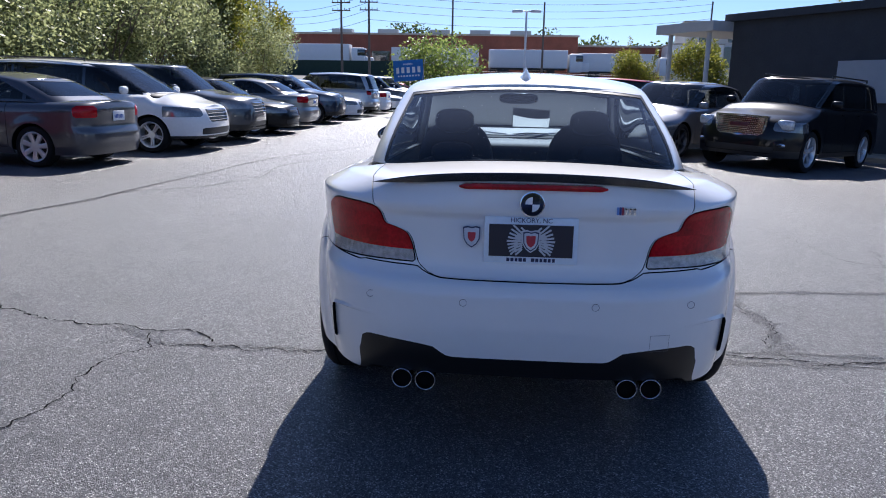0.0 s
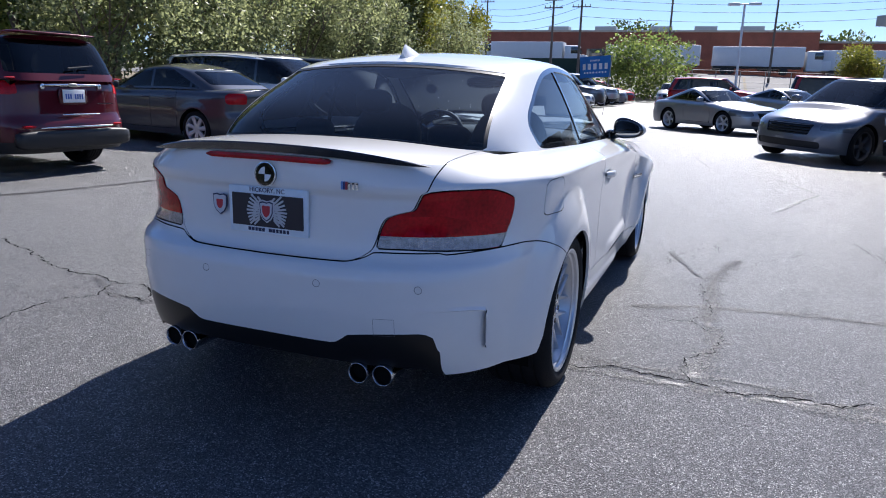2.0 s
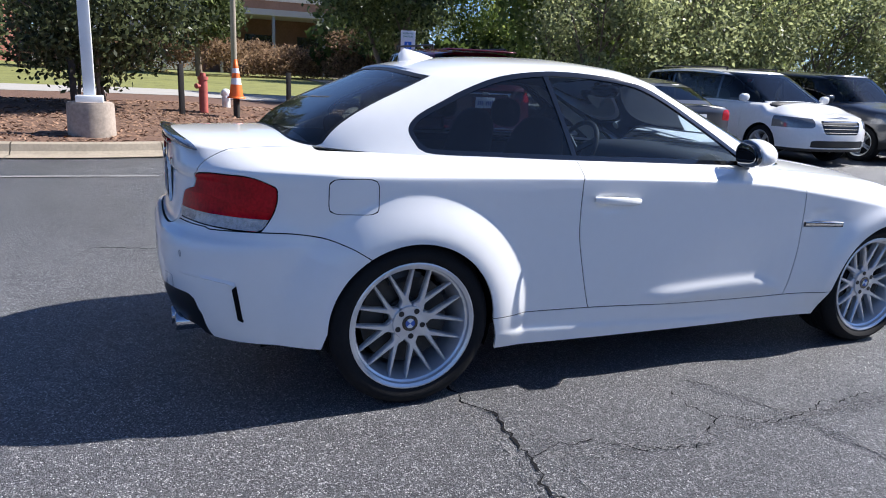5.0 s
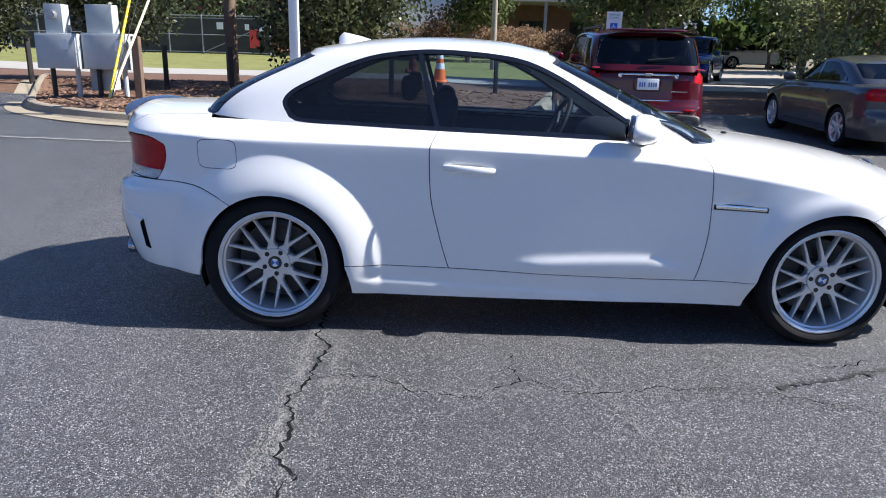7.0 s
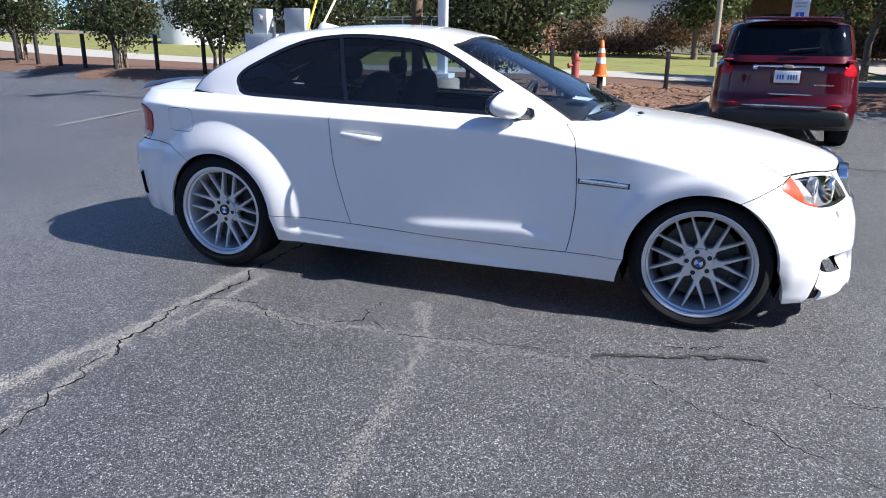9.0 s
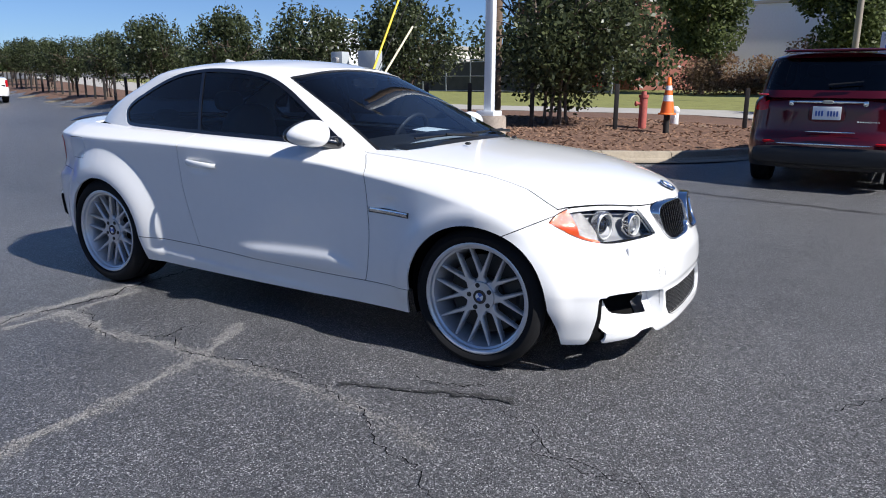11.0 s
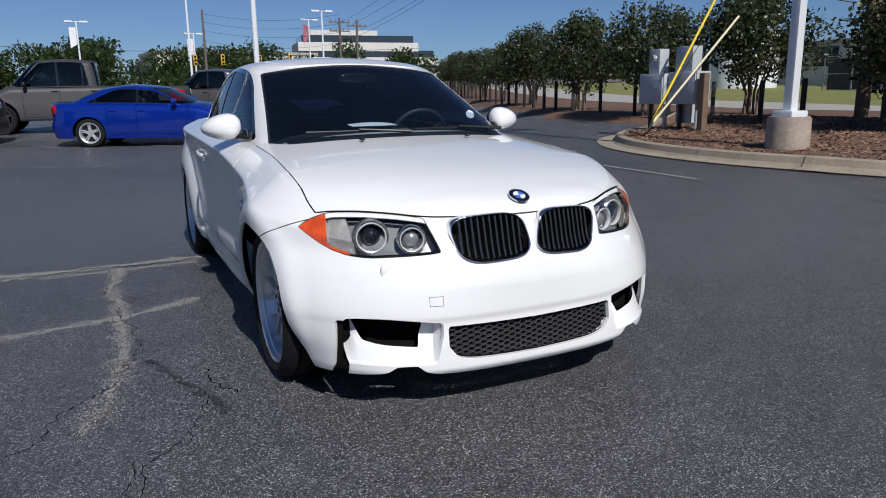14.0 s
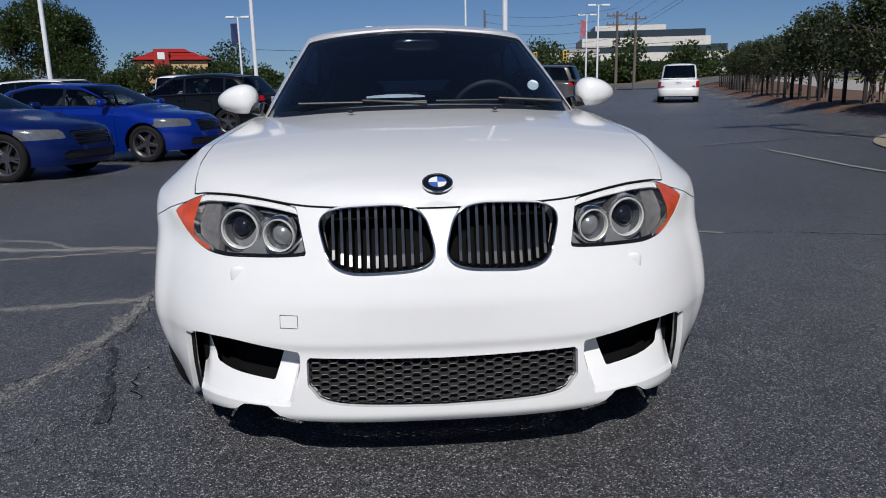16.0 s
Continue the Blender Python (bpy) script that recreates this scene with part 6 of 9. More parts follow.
def leaves(n, lobes, size, seed, shell_bias=0.5, up=0.3):
    """n leaf quads through ellipsoid lobes ((centre), (radii)), thicker near their skins."""
    r = np.random.RandomState(seed)
    w = np.array([a * b * c for _, (a, b, c) in lobes]) ** 0.67
    pick = r.choice(len(lobes), n, p=w / w.sum())
    C, R = np.array([l[0] for l in lobes])[pick], np.array([l[1] for l in lobes])[pick]
    d = r.normal(size=(n, 3))
    d /= np.linalg.norm(d, axis=1, keepdims=True)
    rad = r.uniform(0, 1, (n, 1)) ** shell_bias * r.normal(1, 0.07, (n, 1))
    P = C + R * d * rad
    u = r.normal(size=(n, 3)) + d * 0.4
    u /= np.linalg.norm(u, axis=1, keepdims=True)
    v = np.cross(u, r.normal(size=(n, 3)))
    v /= np.linalg.norm(v, axis=1, keepdims=True)
    s = size * r.uniform(0.6, 1.4, (n, 1))
    V = np.stack([P - u * s, P + v * s * 0.55, P + u * s, P - v * s * 0.55], 1).reshape(-1, 3)
    F = [(4 * i, 4 * i + 1, 4 * i + 2, 4 * i + 3) for i in range(n)]
    return V, F


def limb(bm, pts, r0, r1):
    k = len(pts) - 1
    for i in range(k):
        tube(bm, pts[i], pts[i + 1], r0 + (r1 - r0) * i / k, r0 + (r1 - r0) * (i + 1) / k, 8)


def make_tree(name, label, tall, wide, stems, seed, leaf, n, size, clear=0.25, lobes_n=14, spiky=0.0, trunk_r=0.06):
    """A tree or large shrub: stems that fork into limbs, and a crown of leaves in uneven lobes."""
    rnd = random.Random(seed)
    t = thing(name, label, "tree")
    bm = bmesh.new()
    tips = []
    for s in range(stems):
        a = 2 * math.pi * (s + rnd.random() * 0.6) / stems
        lean = (0.28 if stems > 1 else 0.03) * wide
        p = [Vector((0.06 * wide * math.cos(a) * (stems > 1), 0.06 * wide * math.sin(a) * (stems > 1), -0.1))]
        for k in range(1, 5):
            f = k / 4
            p.append(Vector((lean * math.cos(a) * f ** 1.3 + rnd.uniform(-.04, .04) * tall * 0.3, lean * math.sin(a) * f ** 1.3 + rnd.uniform(-.04, .04) * tall * 0.3, tall * 0.72 * f)))
        limb(bm, p, trunk_r * (0.6 if stems > 2 else 1), trunk_r * 0.25)
        tips.append(p[-1])
        for k in (2, 3, 3):
            b = rnd.uniform(0, 6.28)
            q = p[k] + Vector((math.cos(b) * wide * 0.3, math.sin(b) * wide * 0.3, tall * rnd.uniform(0.1, 0.22)))
            limb(bm, [p[k], (p[k] + q) / 2 + Vector((0, 0, 0.05 * tall)), q], trunk_r * 0.35, trunk_r * 0.12)
            tips.append(q)
    part("trunk", bm, BARK, t, "", True, 1.2)
    lobes = []
    zc = tall * (clear + 1) / 2
    for k in range(lobes_n):
        a, h = rnd.uniform(0, 6.28), rnd.uniform(-1, 1)
        rr = wide * 0.36 * math.sqrt(max(0.05, 1 - h * h)) * rnd.uniform(0.5, 1.05)
        c = (rr * math.cos(a), rr * math.sin(a), zc + h * tall * (1 - clear) * 0.34)
        q = wide * rnd.uniform(0.14, 0.25)
        lobes.append((c, (q, q, q * rnd.uniform(0.8, 1.3))))
    for k in range(int(spiky * 16)):                          # upright shoots that break the outline
        a, rr = rnd.uniform(0, 6.28), wide * rnd.uniform(0.05, 0.42)
        h = tall * rnd.uniform(0.84, 1.06) * (1 - 0.25 * (rr / (0.5 * wide)) ** 2)
        lobes.append(((rr * math.cos(a), rr * math.sin(a), h), (0.05 * wide, 0.05 * wide, tall * 0.10)))
    V, F = leaves(n, lobes, size, seed, 0.45)
    mesh_ob("crown", V, F, leaf, t, "", smooth=False)
    return t


def plant(proto, spots, first=True):
    """Copies of a plant at (x, y, turn, scale)."""
    for i, (x, y, rz, s) in enumerate(spots):
        m = pose(x, y, float(height(x, y)), 0, 0, rz)
        if i == 0 and first:
            proto.matrix_basis = m @ Matrix.Scale(s, 4)
        else:
            c = copy_thing(proto, m)
            c.scale = (s, s, s)


myrtle = [make_tree("crape_myrtle", "dark green multi-stemmed ornamental tree in the mulch strip", 2.75, 2.9, 7, 10 + k, LEAF_DARK, 9500, 0.052, 0.30, 20, 1.9, 0.055) for k in range(3)]
for o in myrtle:
    tagged(o, group="trees along the fence")
near = make_tree("crape_myrtle", "broad dark multi-stemmed tree beside the light pole", 4.1, 4.4, 7, 19, LEAF_DARK, 19000, 0.056, 0.06, 26, 0.8, 0.06)
tagged(near, group="trees along the fence")
plant(near, [(-11.4, -1.8, 20, 1.0)])
plant(myrtle[0], [(-11.8, -9.2, 140, 0.95), (-15.1, -19.8, 60, 1.08), (-20.7, -34.0, 10, 1.0), (-29.0, -55.0, 200, 1.05)])
plant(myrtle[1], [(-13.1, -7.0, 80, 1.05), (-17.9, -27.0, 200, 1.0), (-26.3, -48.0, 100, 1.1)])
plant(myrtle[2], [(-12.45, -13.0, 250, 1.0), (-23.5, -41.0, 310, 1.05)])
big = [make_tree("leafy_tree", "tall leafy green tree", 8.5, 6.5, 2, 30 + k, LEAF_GREEN, 15000, 0.105, 0.12, 20, 0.2, 0.14) for k in range(2)]
yel = make_tree("yellowing_tree", "leafy tree turning yellow behind the parked cars", 7.0, 5.5, 2, 41, LEAF_YELLOW, 12000, 0.095, 0.10, 18, 0.3, 0.12)
dark = make_tree("shade_tree", "broad dark evergreen tree by the footpath", 8.0, 7.5, 2, 44, LEAF_MID, 12000, 0.11, 0.32, 20, 0.2, 0.16)
shrub = [make_tree("tall_shrub", "feathery grey-green shrub at the edge of the car park", 4.6, 4.2, 6, 50 + k, LEAF_SAGE, 11000, 0.055, 0.05, 16, 1.6, 0.05) for k in range(2)]
plant(big[0], [(-16.0, 11.0, 0, 1.0), (-17.5, 22.0, 70, 1.1), (-27, 24, 20, 1.25), (-36, 26, 200, 1.3), (-20, 33, 120, 1.0), (-30, 34, 10, 1.3)])
oak2 = make_tree("shade_tree", "tall dark green tree beyond the parked cars", 8.5, 6.5, 2, 33, LEAF_FAR, 14000, 0.11, 0.12, 20, 0.2, 0.14)
plant(oak2, [(24.5, -50, 30, 0.92), (29.5, -55, 130, 1.0)])
plant(big[1], [(-15.0, 16.5, 30, 1.0), (-19.0, 14.0, 200, 1.2), (-25, 18, 60, 1.15), (-44, 22, 90, 1.3), (-23, 40, 120, 1.1)])
plant(yel, [(9.6, 33.5, 40, 0.62), (7.0, 36.5, 90, 0.55), (-12.3, 25.5, 0, 0.85), (-14.5, 29.5, 130, 1.0), (-13.0, 34.5, 220, 0.8)])
plant(dark, [(-22.0, 7.4, 0, 0.8), (-40.0, 14.5, 80, 1.0)])
oak = make_tree("oak_tree", "broad dark tree with a thick trunk in the mulch bed", 8.0, 6.0, 1, 71, LEAF_MID, 14000, 0.12, 0.20, 18, 0.2, 0.19)
plant(oak, [(-44.0, 2.5, 0, 1.15), (-47.0, -5.5, 130, 1.2)])
plant(shrub[0], [(-11.7, 9.4, 0, 1.0), (-12.0, 14.6, 150, 1.0), (-11.6, 19.6, 50, 0.95), (-11.5, 24.8, 250, 0.9)])
plant(shrub[1], [(-11.9, 12.0, 60, 1.05), (-11.7, 17.2, 200, 0.95), (-11.6, 22.3, 100, 1.0), (-10.8, 28.0, 300, 0.9)])
bush = make_tree("round_bush", "broad green bush beyond the car park", 4.4, 9.0, 7, 61, LEAF_GREEN, 6500, 0.13, 0.02, 20, 1.0, 0.05)
plant(bush, [(-5.2, 56.0, 0, 1.0), (20.5, 50.0, 70, 0.7), (14.5, 48.5, 20, 0.5)])
plant(big[0], [(25.5, 52.0, 10, 0.9), (33.0, 60.0, 100, 1.1)], False)
plant(yel, [(21.0, 44.0, 60, 0.95), (30.0, 46.0, 10, 0.9)], False)


def wood(name, label, spots, leaf, n, size, seed):
    """A far belt of trees as one stuff."""
    lobes = []
    rnd = random.Random(seed)
    for x, y, z, r, h in spots:
        for _ in range(7):
            a = rnd.uniform(0, 6.28)
            lobes.append(((x + r * 0.6 * math.cos(a), y + r * 0.6 * math.sin(a), z + h * rnd.uniform(0.25, 0.85)), (r * 0.5, r * 0.5, h * 0.22)))
    V, F = leaves(n, lobes, size, seed, 0.35)
    return tagged(mesh_ob(name, V, F, leaf, smooth=False), label, "woodland", kind="stuff")


rnd = random.Random(9)
wood("far_woodland", "far belt of green trees beyond the street", [(x, -118 - 10 * rnd.random() - 0.15 * abs(x), -1, 7, rnd.uniform(8, 13)) for x in range(-30, 95, 7)], LEAF_FAR, 60000, 0.30, 3)
wood("far_woodland", "far belt of trees behind the warehouse", [(x, 175 + 10 * rnd.random(), 3, 8, rnd.uniform(9, 14)) for x in range(-70, 120, 9)], LEAF_FAR, 26000, 0.45, 4)
wood("far_woodland", "green trees beside the office building", [(x, -92 - 6 * rnd.random(), -1, 5, rnd.uniform(6, 10)) for x in (-47, -42, -38, -34, -31, -28, -25, -16, -8, 2)], LEAF_FAR, 26000, 0.25, 6)
wood("bank_scrub", "dry brown scrub on the bank beyond the grass", [(-46 - 3 * rnd.random(), y, 0.5, 2.6, rnd.uniform(2.4, 3.9)) for y in np.arange(-5.5, 20, 1.9)], LEAF_DRY, 42000, 0.10, 7)
wood("far_woodland", "dark hedge beyond the footpath", [(-42 - 6 * rnd.random(), y, 0.5, 4, rnd.uniform(3, 6)) for y in np.arange(14, 44, 4.0)], LEAF_FAR, 9000, 0.3, 12)
wood("far_woodland", "dark trees over the plant gate", [(-50 - 5 * rnd.random(), y, 0.6, 4, rnd.uniform(6, 8)) for y in (-27, -23, -19, -16, -13, -10)], LEAF_DARK, 7000, 0.22, 15)

wood("far_woodland", "trees beyond the plant sheds", [(-92 - 8 * rnd.random(), y, 0.5, 6, rnd.uniform(5, 8)) for y in np.arange(-150, -40, 8.0)], LEAF_FAR, 16000, 0.4, 17)
wood("far_woodland", "clipped hedges round the restaurant", [(x, -108 - 3 * rnd.random(), 2.4, 3, 4.6) for x in range(22, 52, 4)], LEAF_FAR, 9000, 0.22, 18)

# ---- the other parked vehicles ----
PAINTS = {k: paint(k + "_paint", c, m, 0.3, f) for k, c, m, f in (
    ("maroon", (0.075, 0.003, 0.009), 0.2, 0.05), ("grey", (0.085, 0.085, 0.092), 0.5, 0.05), ("white", (0.78, 0.78, 0.77), 0.0, 0), ("graphite", (0.065, 0.068, 0.075), 0.5, 0.05),
    ("black", (0.004, 0.004, 0.005), 0.0, 0), ("silver", (0.42, 0.43, 0.44), 0.7, 0.05), ("champagne", (0.27, 0.26, 0.245), 0.6, 0.05), ("navy", (0.014, 0.028, 0.055), 0.3, 0.05),
    ("red", (0.38, 0.012, 0.012), 0.1, 0), ("blue", (0.004, 0.026, 0.27), 0.35, 0.05), ("deep_blue", (0.005, 0.016, 0.11), 0.35, 0.05), ("taupe", (0.10, 0.09, 0.085), 0.4, 0.05), ("steel", (0.20, 0.20, 0.215), 0.6, 0.05))}
for k in ("black", "deep_blue"):
    PAINTS[k].node_tree.nodes["Principled BSDF"].inputs["Coat Weight"].default_value = 0.45
PAINTS["matt_grey"] = plain("matt_grey_paint", (0.055, 0.055, 0.058), 0.55, 0.2)
CAR_GLASS = glass("car_window", (0.16, 0.18, 0.19))
CAR_SCREEN = glass("car_windscreen", (0.45, 0.50, 0.50))
SMOKED_LENS = plain("smoked_headlamp", (0.17, 0.175, 0.18), 0.12, 0.4, 1.0, 0.3, 25)
WHEELS = {}


def stock_wheel(R, style, mat, key):
    if key not in WHEELS:
        spokes = {"steel": 7, "double": 5, "plain": 5}[style]
        WHEELS[key] = make_wheel(R, R * 0.70, 0.225, spokes, style, mat, None, True)
        WHEELS[key]["stock"] = 1
    return WHEELS[key]


def vehicle(label, kind, col, at, rz, L, Wd, H, wb, fo, R=0.33, style="double", name="car", belt=None, lift=0.0, tail=True, wheel_mat=None, plate=True):
    """A parked vehicle. at: (x, y) of the middle of its front ('f') or rear ('r') edge; rz: turn of its nose from +y to the left."""
    w = Wd / 2
    ro = L - wb - fo
    end, x, y = at
    back = -ro if end == "r" else wb + fo
    m0 = Matrix.Rotation(radians(rz), 4, "Z")
    o = Vector((x, y, 0)) - m0 @ Vector((0, back, 0))
    zs = [float(height(*(o + m0 @ Vector((0, d, 0))).xy)) for d in (0, wb)]
    xl = [float(height(*(o + m0 @ Vector((s * w, wb / 2, 0))).xy)) for s in (1, -1)]
    car = thing(name, label, "car" if name != "pickup_truck" else "truck", m=pose(o.x, o.y, zs[0]) @ m0 @ Matrix.Rotation(math.atan2(zs[1] - zs[0], wb), 4, "X") @ Matrix.Rotation(math.atan2(xl[1] - xl[0], Wd) * 1.0, 4, "Y"))
    body_mat = PAINTS[col]
    tallish = kind in ("suv", "van", "pickup")
    b = belt or {"sedan": 0.93, "coupe": 0.90, "suv": 1.10, "van": 1.06, "pickup": 1.15, "hatch": 0.95}[kind]
    hood0 = {"sedan": 0.70, "coupe": 0.66, "suv": 0.94, "van": 0.86, "pickup": 1.02, "hatch": 0.74}[kind]
    cowl_y = wb - {"sedan": 0.42, "coupe": 0.50, "suv": 0.38, "van": 0.05, "pickup": 0.35, "hatch": 0.30}[kind]
    deck = {"sedan": b + 0.10, "coupe": b + 0.04}.get(kind, b)
    sill = 0.20 if not tallish else 0.28 + lift
    wtop = curve((0.1, w * 0.93), (0.35, w * 0.985), (0.6, w), (0.8, w * 0.99), (1.0, w * 0.97), (1.3, w * 0.94))
    bump = lambda y_, z: 0.014 * (np.exp(-((np.hypot(y_, z - R) - R - 0.05) / 0.07) ** 2) + np.exp(-((np.hypot(y_ - wb, z - R) - R - 0.05) / 0.07) ** 2))
    mz = (hood0 + sill) / 2
    yf = curve((sill - 0.05, wb + fo - 0.06), (mz * 0.75, wb + fo), (mz, wb + fo - 0.005), (hood0, wb + fo - 0.07), (hood0 + 0.3, wb + fo - 0.14))
    yr = curve((sill - 0.05, -ro + 0.08), (sill + 0.2, -ro), (sill + 0.36, -ro + 0.01), (sill + 0.42, -ro + 0.05), (b, -ro + (0.08 if tallish else 0.03)), (b + 0.3, -ro + 0.10))
    zs_ = curve((-ro, deck - 0.04), (0, b + (0.06 if not tallish else 0.02)), (cowl_y, b), (wb, (b + hood0) / 2 + 0.02), (wb + fo * 0.6, hood0 + 0.05), (wb + fo, hood0))
    zc_ = curve((-ro, deck - 0.02), (-ro + 0.2, deck), (0.2, deck), (cowl_y - 0.1, b + 0.08), (cowl_y + 0.15, b + 0.06), (wb, b * 0.5 + hood0 * 0.5 + 0.09), (wb + fo * 0.6, hood0 + 0.11), (wb + fo - 0.05, hood0 + 0.03), (wb + fo, hood0))
    sp = dict(grid=(22, 44, 20, 6), w=w / 0.86, ycf=wb + fo * 0.05, ycr=-ro * 0.15, pf=2.6 if not tallish else 3.2, pr=4.0, W=lambda y_, z: wtop(z) + bump(y_, z), yf=yf, yr=yr, zs=zs_, zc=zc_,
              zb=lambda x_, y_: np.full(np.shape(x_), sill), roll=(0.12, 0.08, 0.04, 0.03), nose=(wb, 0.5), tail=(0, 0.4), crown=2.4)
    sk = shell(sp)
    for y0 in (0, wb):
        sk = sk.cut(arch(y0, R + lift * 0.3, R + 0.045 + lift * 0.2))[0]
    # greenhouse shape
    if kind == "sedan":
        f1, r0, r1, roof_r = cowl_y - 0.80, -0.52, 0.22, 0.12
    elif kind == "coupe":
        f1, r0, r1, roof_r = cowl_y - 0.75, -0.62, 0.35, 0.18
    elif kind == "hatch":
        f1, r0, r1, roof_r = cowl_y - 0.85, -ro + 0.10, -ro + 0.55, 0.20
    elif kind == "suv":
        f1, r0, r1, roof_r = cowl_y - 0.62, -ro + 0.06, -ro + 0.34, 0.05
    elif kind == "van":
        f1, r0, r1, roof_r = cowl_y - 0.95, -ro + 0.06, -ro + 0.26, 0.04
    else:
        f1, r0, r1, roof_r = cowl_y - 0.62, wb * 0.32, wb * 0.32 + 0.12, 0.02
    yc = (f1 + r1) / 2
    wt = w * (0.76 if not tallish else 0.82)
    top_c = curve((r1, H - 0.05 - roof_r * 0.3), (yc, H - 0.004), (f1, H - 0.055))
    cb = dict(grid=(22, 0, 16, 6), yc=yc, pf=5, pr=7 if tallish else 6, f0=cowl_y + 0.12, f1=f1, r0=r0, r1=r1, bulge=0.012, w0=curve((r0, w * 0.90), (cowl_y, w * 0.90)), w1=curve((r0, wt * 0.97), (f1, wt)),
              roof=top_c, crown=0.045, z0=zs_, soft=3)
    sk = sk.cut(lambda x_, y_, z: np.where((np.abs(x_) < w * 0.80) & (y_ > r0 + 0.12) & (y_ < cowl_y - 0.05) & (z > b - 0.2), -1.0, 1.0))[0]
    gh = cabin(cb)
    slope_f, slope_r = (f1 - cowl_y - 0.12) / (H - 0.1 - b), (r1 - r0) / (H - 0.1 - b)
    lo = lambda y_: zs_(y_) + 0.035
    f_w = lambda x_, y_, z: np.where(np.abs(x_) > w * 0.5, np.minimum.reduce([z - lo(y_), top_c(y_) - 0.115 - z, (cowl_y - 0.10 + slope_f * (z - b)) - y_, y_ - (r0 + 0.30 + slope_r * (z - b) * (1.2 if not tallish else 1))]), -0.5)
    half = lambda z: w * 0.83 + (wt * 0.88 - w * 0.83) * (z - b) / (H - b)
    f_f = lambda x_, y_, z: np.minimum.reduce([half(z) - np.abs(x_), y_ - yc, top_c(np.clip(y_, r1, f1)) - 0.045 - z, z - (b + 0.05)])
    f_b = lambda x_, y_, z: np.minimum.reduce([half(z) * 0.98 - np.abs(x_), yc - y_, top_c(np.clip(y_, r1, f1)) - 0.055 - z, z - (deck + 0.05)])
    panes, gh = gh.cut(f_w)
    trim_, gh = gh.cut(band(f_w, 0.02))
    ws, gh = gh.cut(f_f)
    bw, gh = gh.cut(f_b)
    gh.link("roof", body_mat, car, "", 0.02)
    ws.moved(-0.004).link("windscreen", CAR_SCREEN, car)
    bw.moved(-0.004).link("rear_window", CAR_GLASS, car)
    posts = {"sedan": (wb * 0.40, 0.15), "coupe": (wb * 0.30,), "suv": (wb * 0.46, 0.05), "van": (wb * 0.56, 0.25), "pickup": (wb * 0.60,), "hatch": (wb * 0.42, 0.05)}[kind]
    for s in (1, -1):
        trim_.cut(lambda x_, y_, z: x_ * s)[0].moved(-0.001).link("window_trim", GLOSS_BLACK, car)
        rest = panes.cut(lambda x_, y_, z: x_ * s)[0]
        for yp in posts:
            front_p, rest = rest.cut(lambda x_, y_, z: y_ - yp - 0.03)
            front_p.moved(-0.005).link("side_window", CAR_GLASS if tallish or yp < 0.3 else CAR_SCREEN, car)
            pp, rest = rest.cut(lambda x_, y_, z: y_ - yp + 0.03)
            pp.moved(-0.001).link("door_post", GLOSS_BLACK, car)
        rest.moved(-0.005).link("side_window", CAR_GLASS, car)
    # lamps, grille, bumpers
    hz0, hz1 = hood0 - (0.13 if not tallish else 0.17), hood0 - 0.005
    f_h = lambda x_, y_, z: np.where(y_ > wb + fo * 0.2, np.minimum.reduce([hz1 - 0.02 - 0.06 * (0.9 - np.abs(x_) / w) - z + 0.04, z - hz0 + 0.03 * (np.abs(x_) / w - 0.8), np.abs(x_) - w * 0.60]), -0.5)
    f_g = lambda x_, y_, z: np.where(y_ > wb + fo * 0.4, np.minimum.reduce([hz1 - 0.02 - z, z - (hz0 - 0.10), w * 0.50 - np.abs(x_) + 0.3 * (z - hz1)]), -0.5)
    f_i = lambda x_, y_, z: np.where(y_ > wb + fo * 0.4, np.minimum.reduce([sill + 0.20 - z, z - (sill + 0.07), w * 0.66 - np.abs(x_)]), -0.5)
    t0, t1 = (b - 0.16, b + 0.02) if not tallish else (b - 0.20, b + 0.08)
    f_t = lambda x_, y_, z: np.where(y_ < -ro * 0.45, np.minimum.reduce([z - t0, t1 - z, np.abs(x_) - w * (0.58 if not tallish else 0.72), -ro * 0.72 - y_ + 0.1 * (z - t0)]), -0.5)
    hl, sk = sk.cut(f_h)
    gr, sk = sk.cut(f_g)
    lo_in, sk = sk.cut(f_i)
    if kind != "pickup":
        tl, sk = sk.cut(f_t)
    else:
        tl, sk = sk.cut(lambda x_, y_, z: np.where(y_ < -ro * 0.5, np.minimum.reduce([z - (b - 0.42), b - 0.10 - z, np.abs(x_) - w * 0.82]), -0.5))
    f_dr = lambda x_, y_, z: np.where(np.abs(x_) > w * 0.6, np.minimum.reduce([y_ - (0.42 if kind in ("sedan", "suv", "van", "hatch") else wb * 0.30), wb - R - 0.20 - y_, z - (sill + 0.10)]), -0.5)
    dr = sk.cut(band(f_dr, -0.004))[0]
    sk = sk.cut(band(f_dr, 0.004))[1]
    mid = posts[0] - 0.02
    for s in (1, -1):
        d = dr.cut(lambda x_, y_, z: x_ * s)[0]
        if kind in ("sedan", "suv", "van", "pickup", "hatch"):
            a, c = d.cut(lambda x_, y_, z: y_ - mid - 0.004)[0], d.cut(lambda x_, y_, z: y_ - mid + 0.004)[1]
            doors_ = [(a, mid + 0.12), (c, (0.55 if kind != "pickup" else wb * 0.36))]
        else:
            doors_ = [(d, mid + 0.15)]
        for q, hy in doors_:
            ob = q.link("door", body_mat, car, "", 0.008)
            if ob:
                bm = bmesh.new()
                ball(bm, (s * (float(wtop(b - 0.10)) + 0.012), hy, b - 0.10), (0.018, 0.095, 0.016), 8, 2.6)
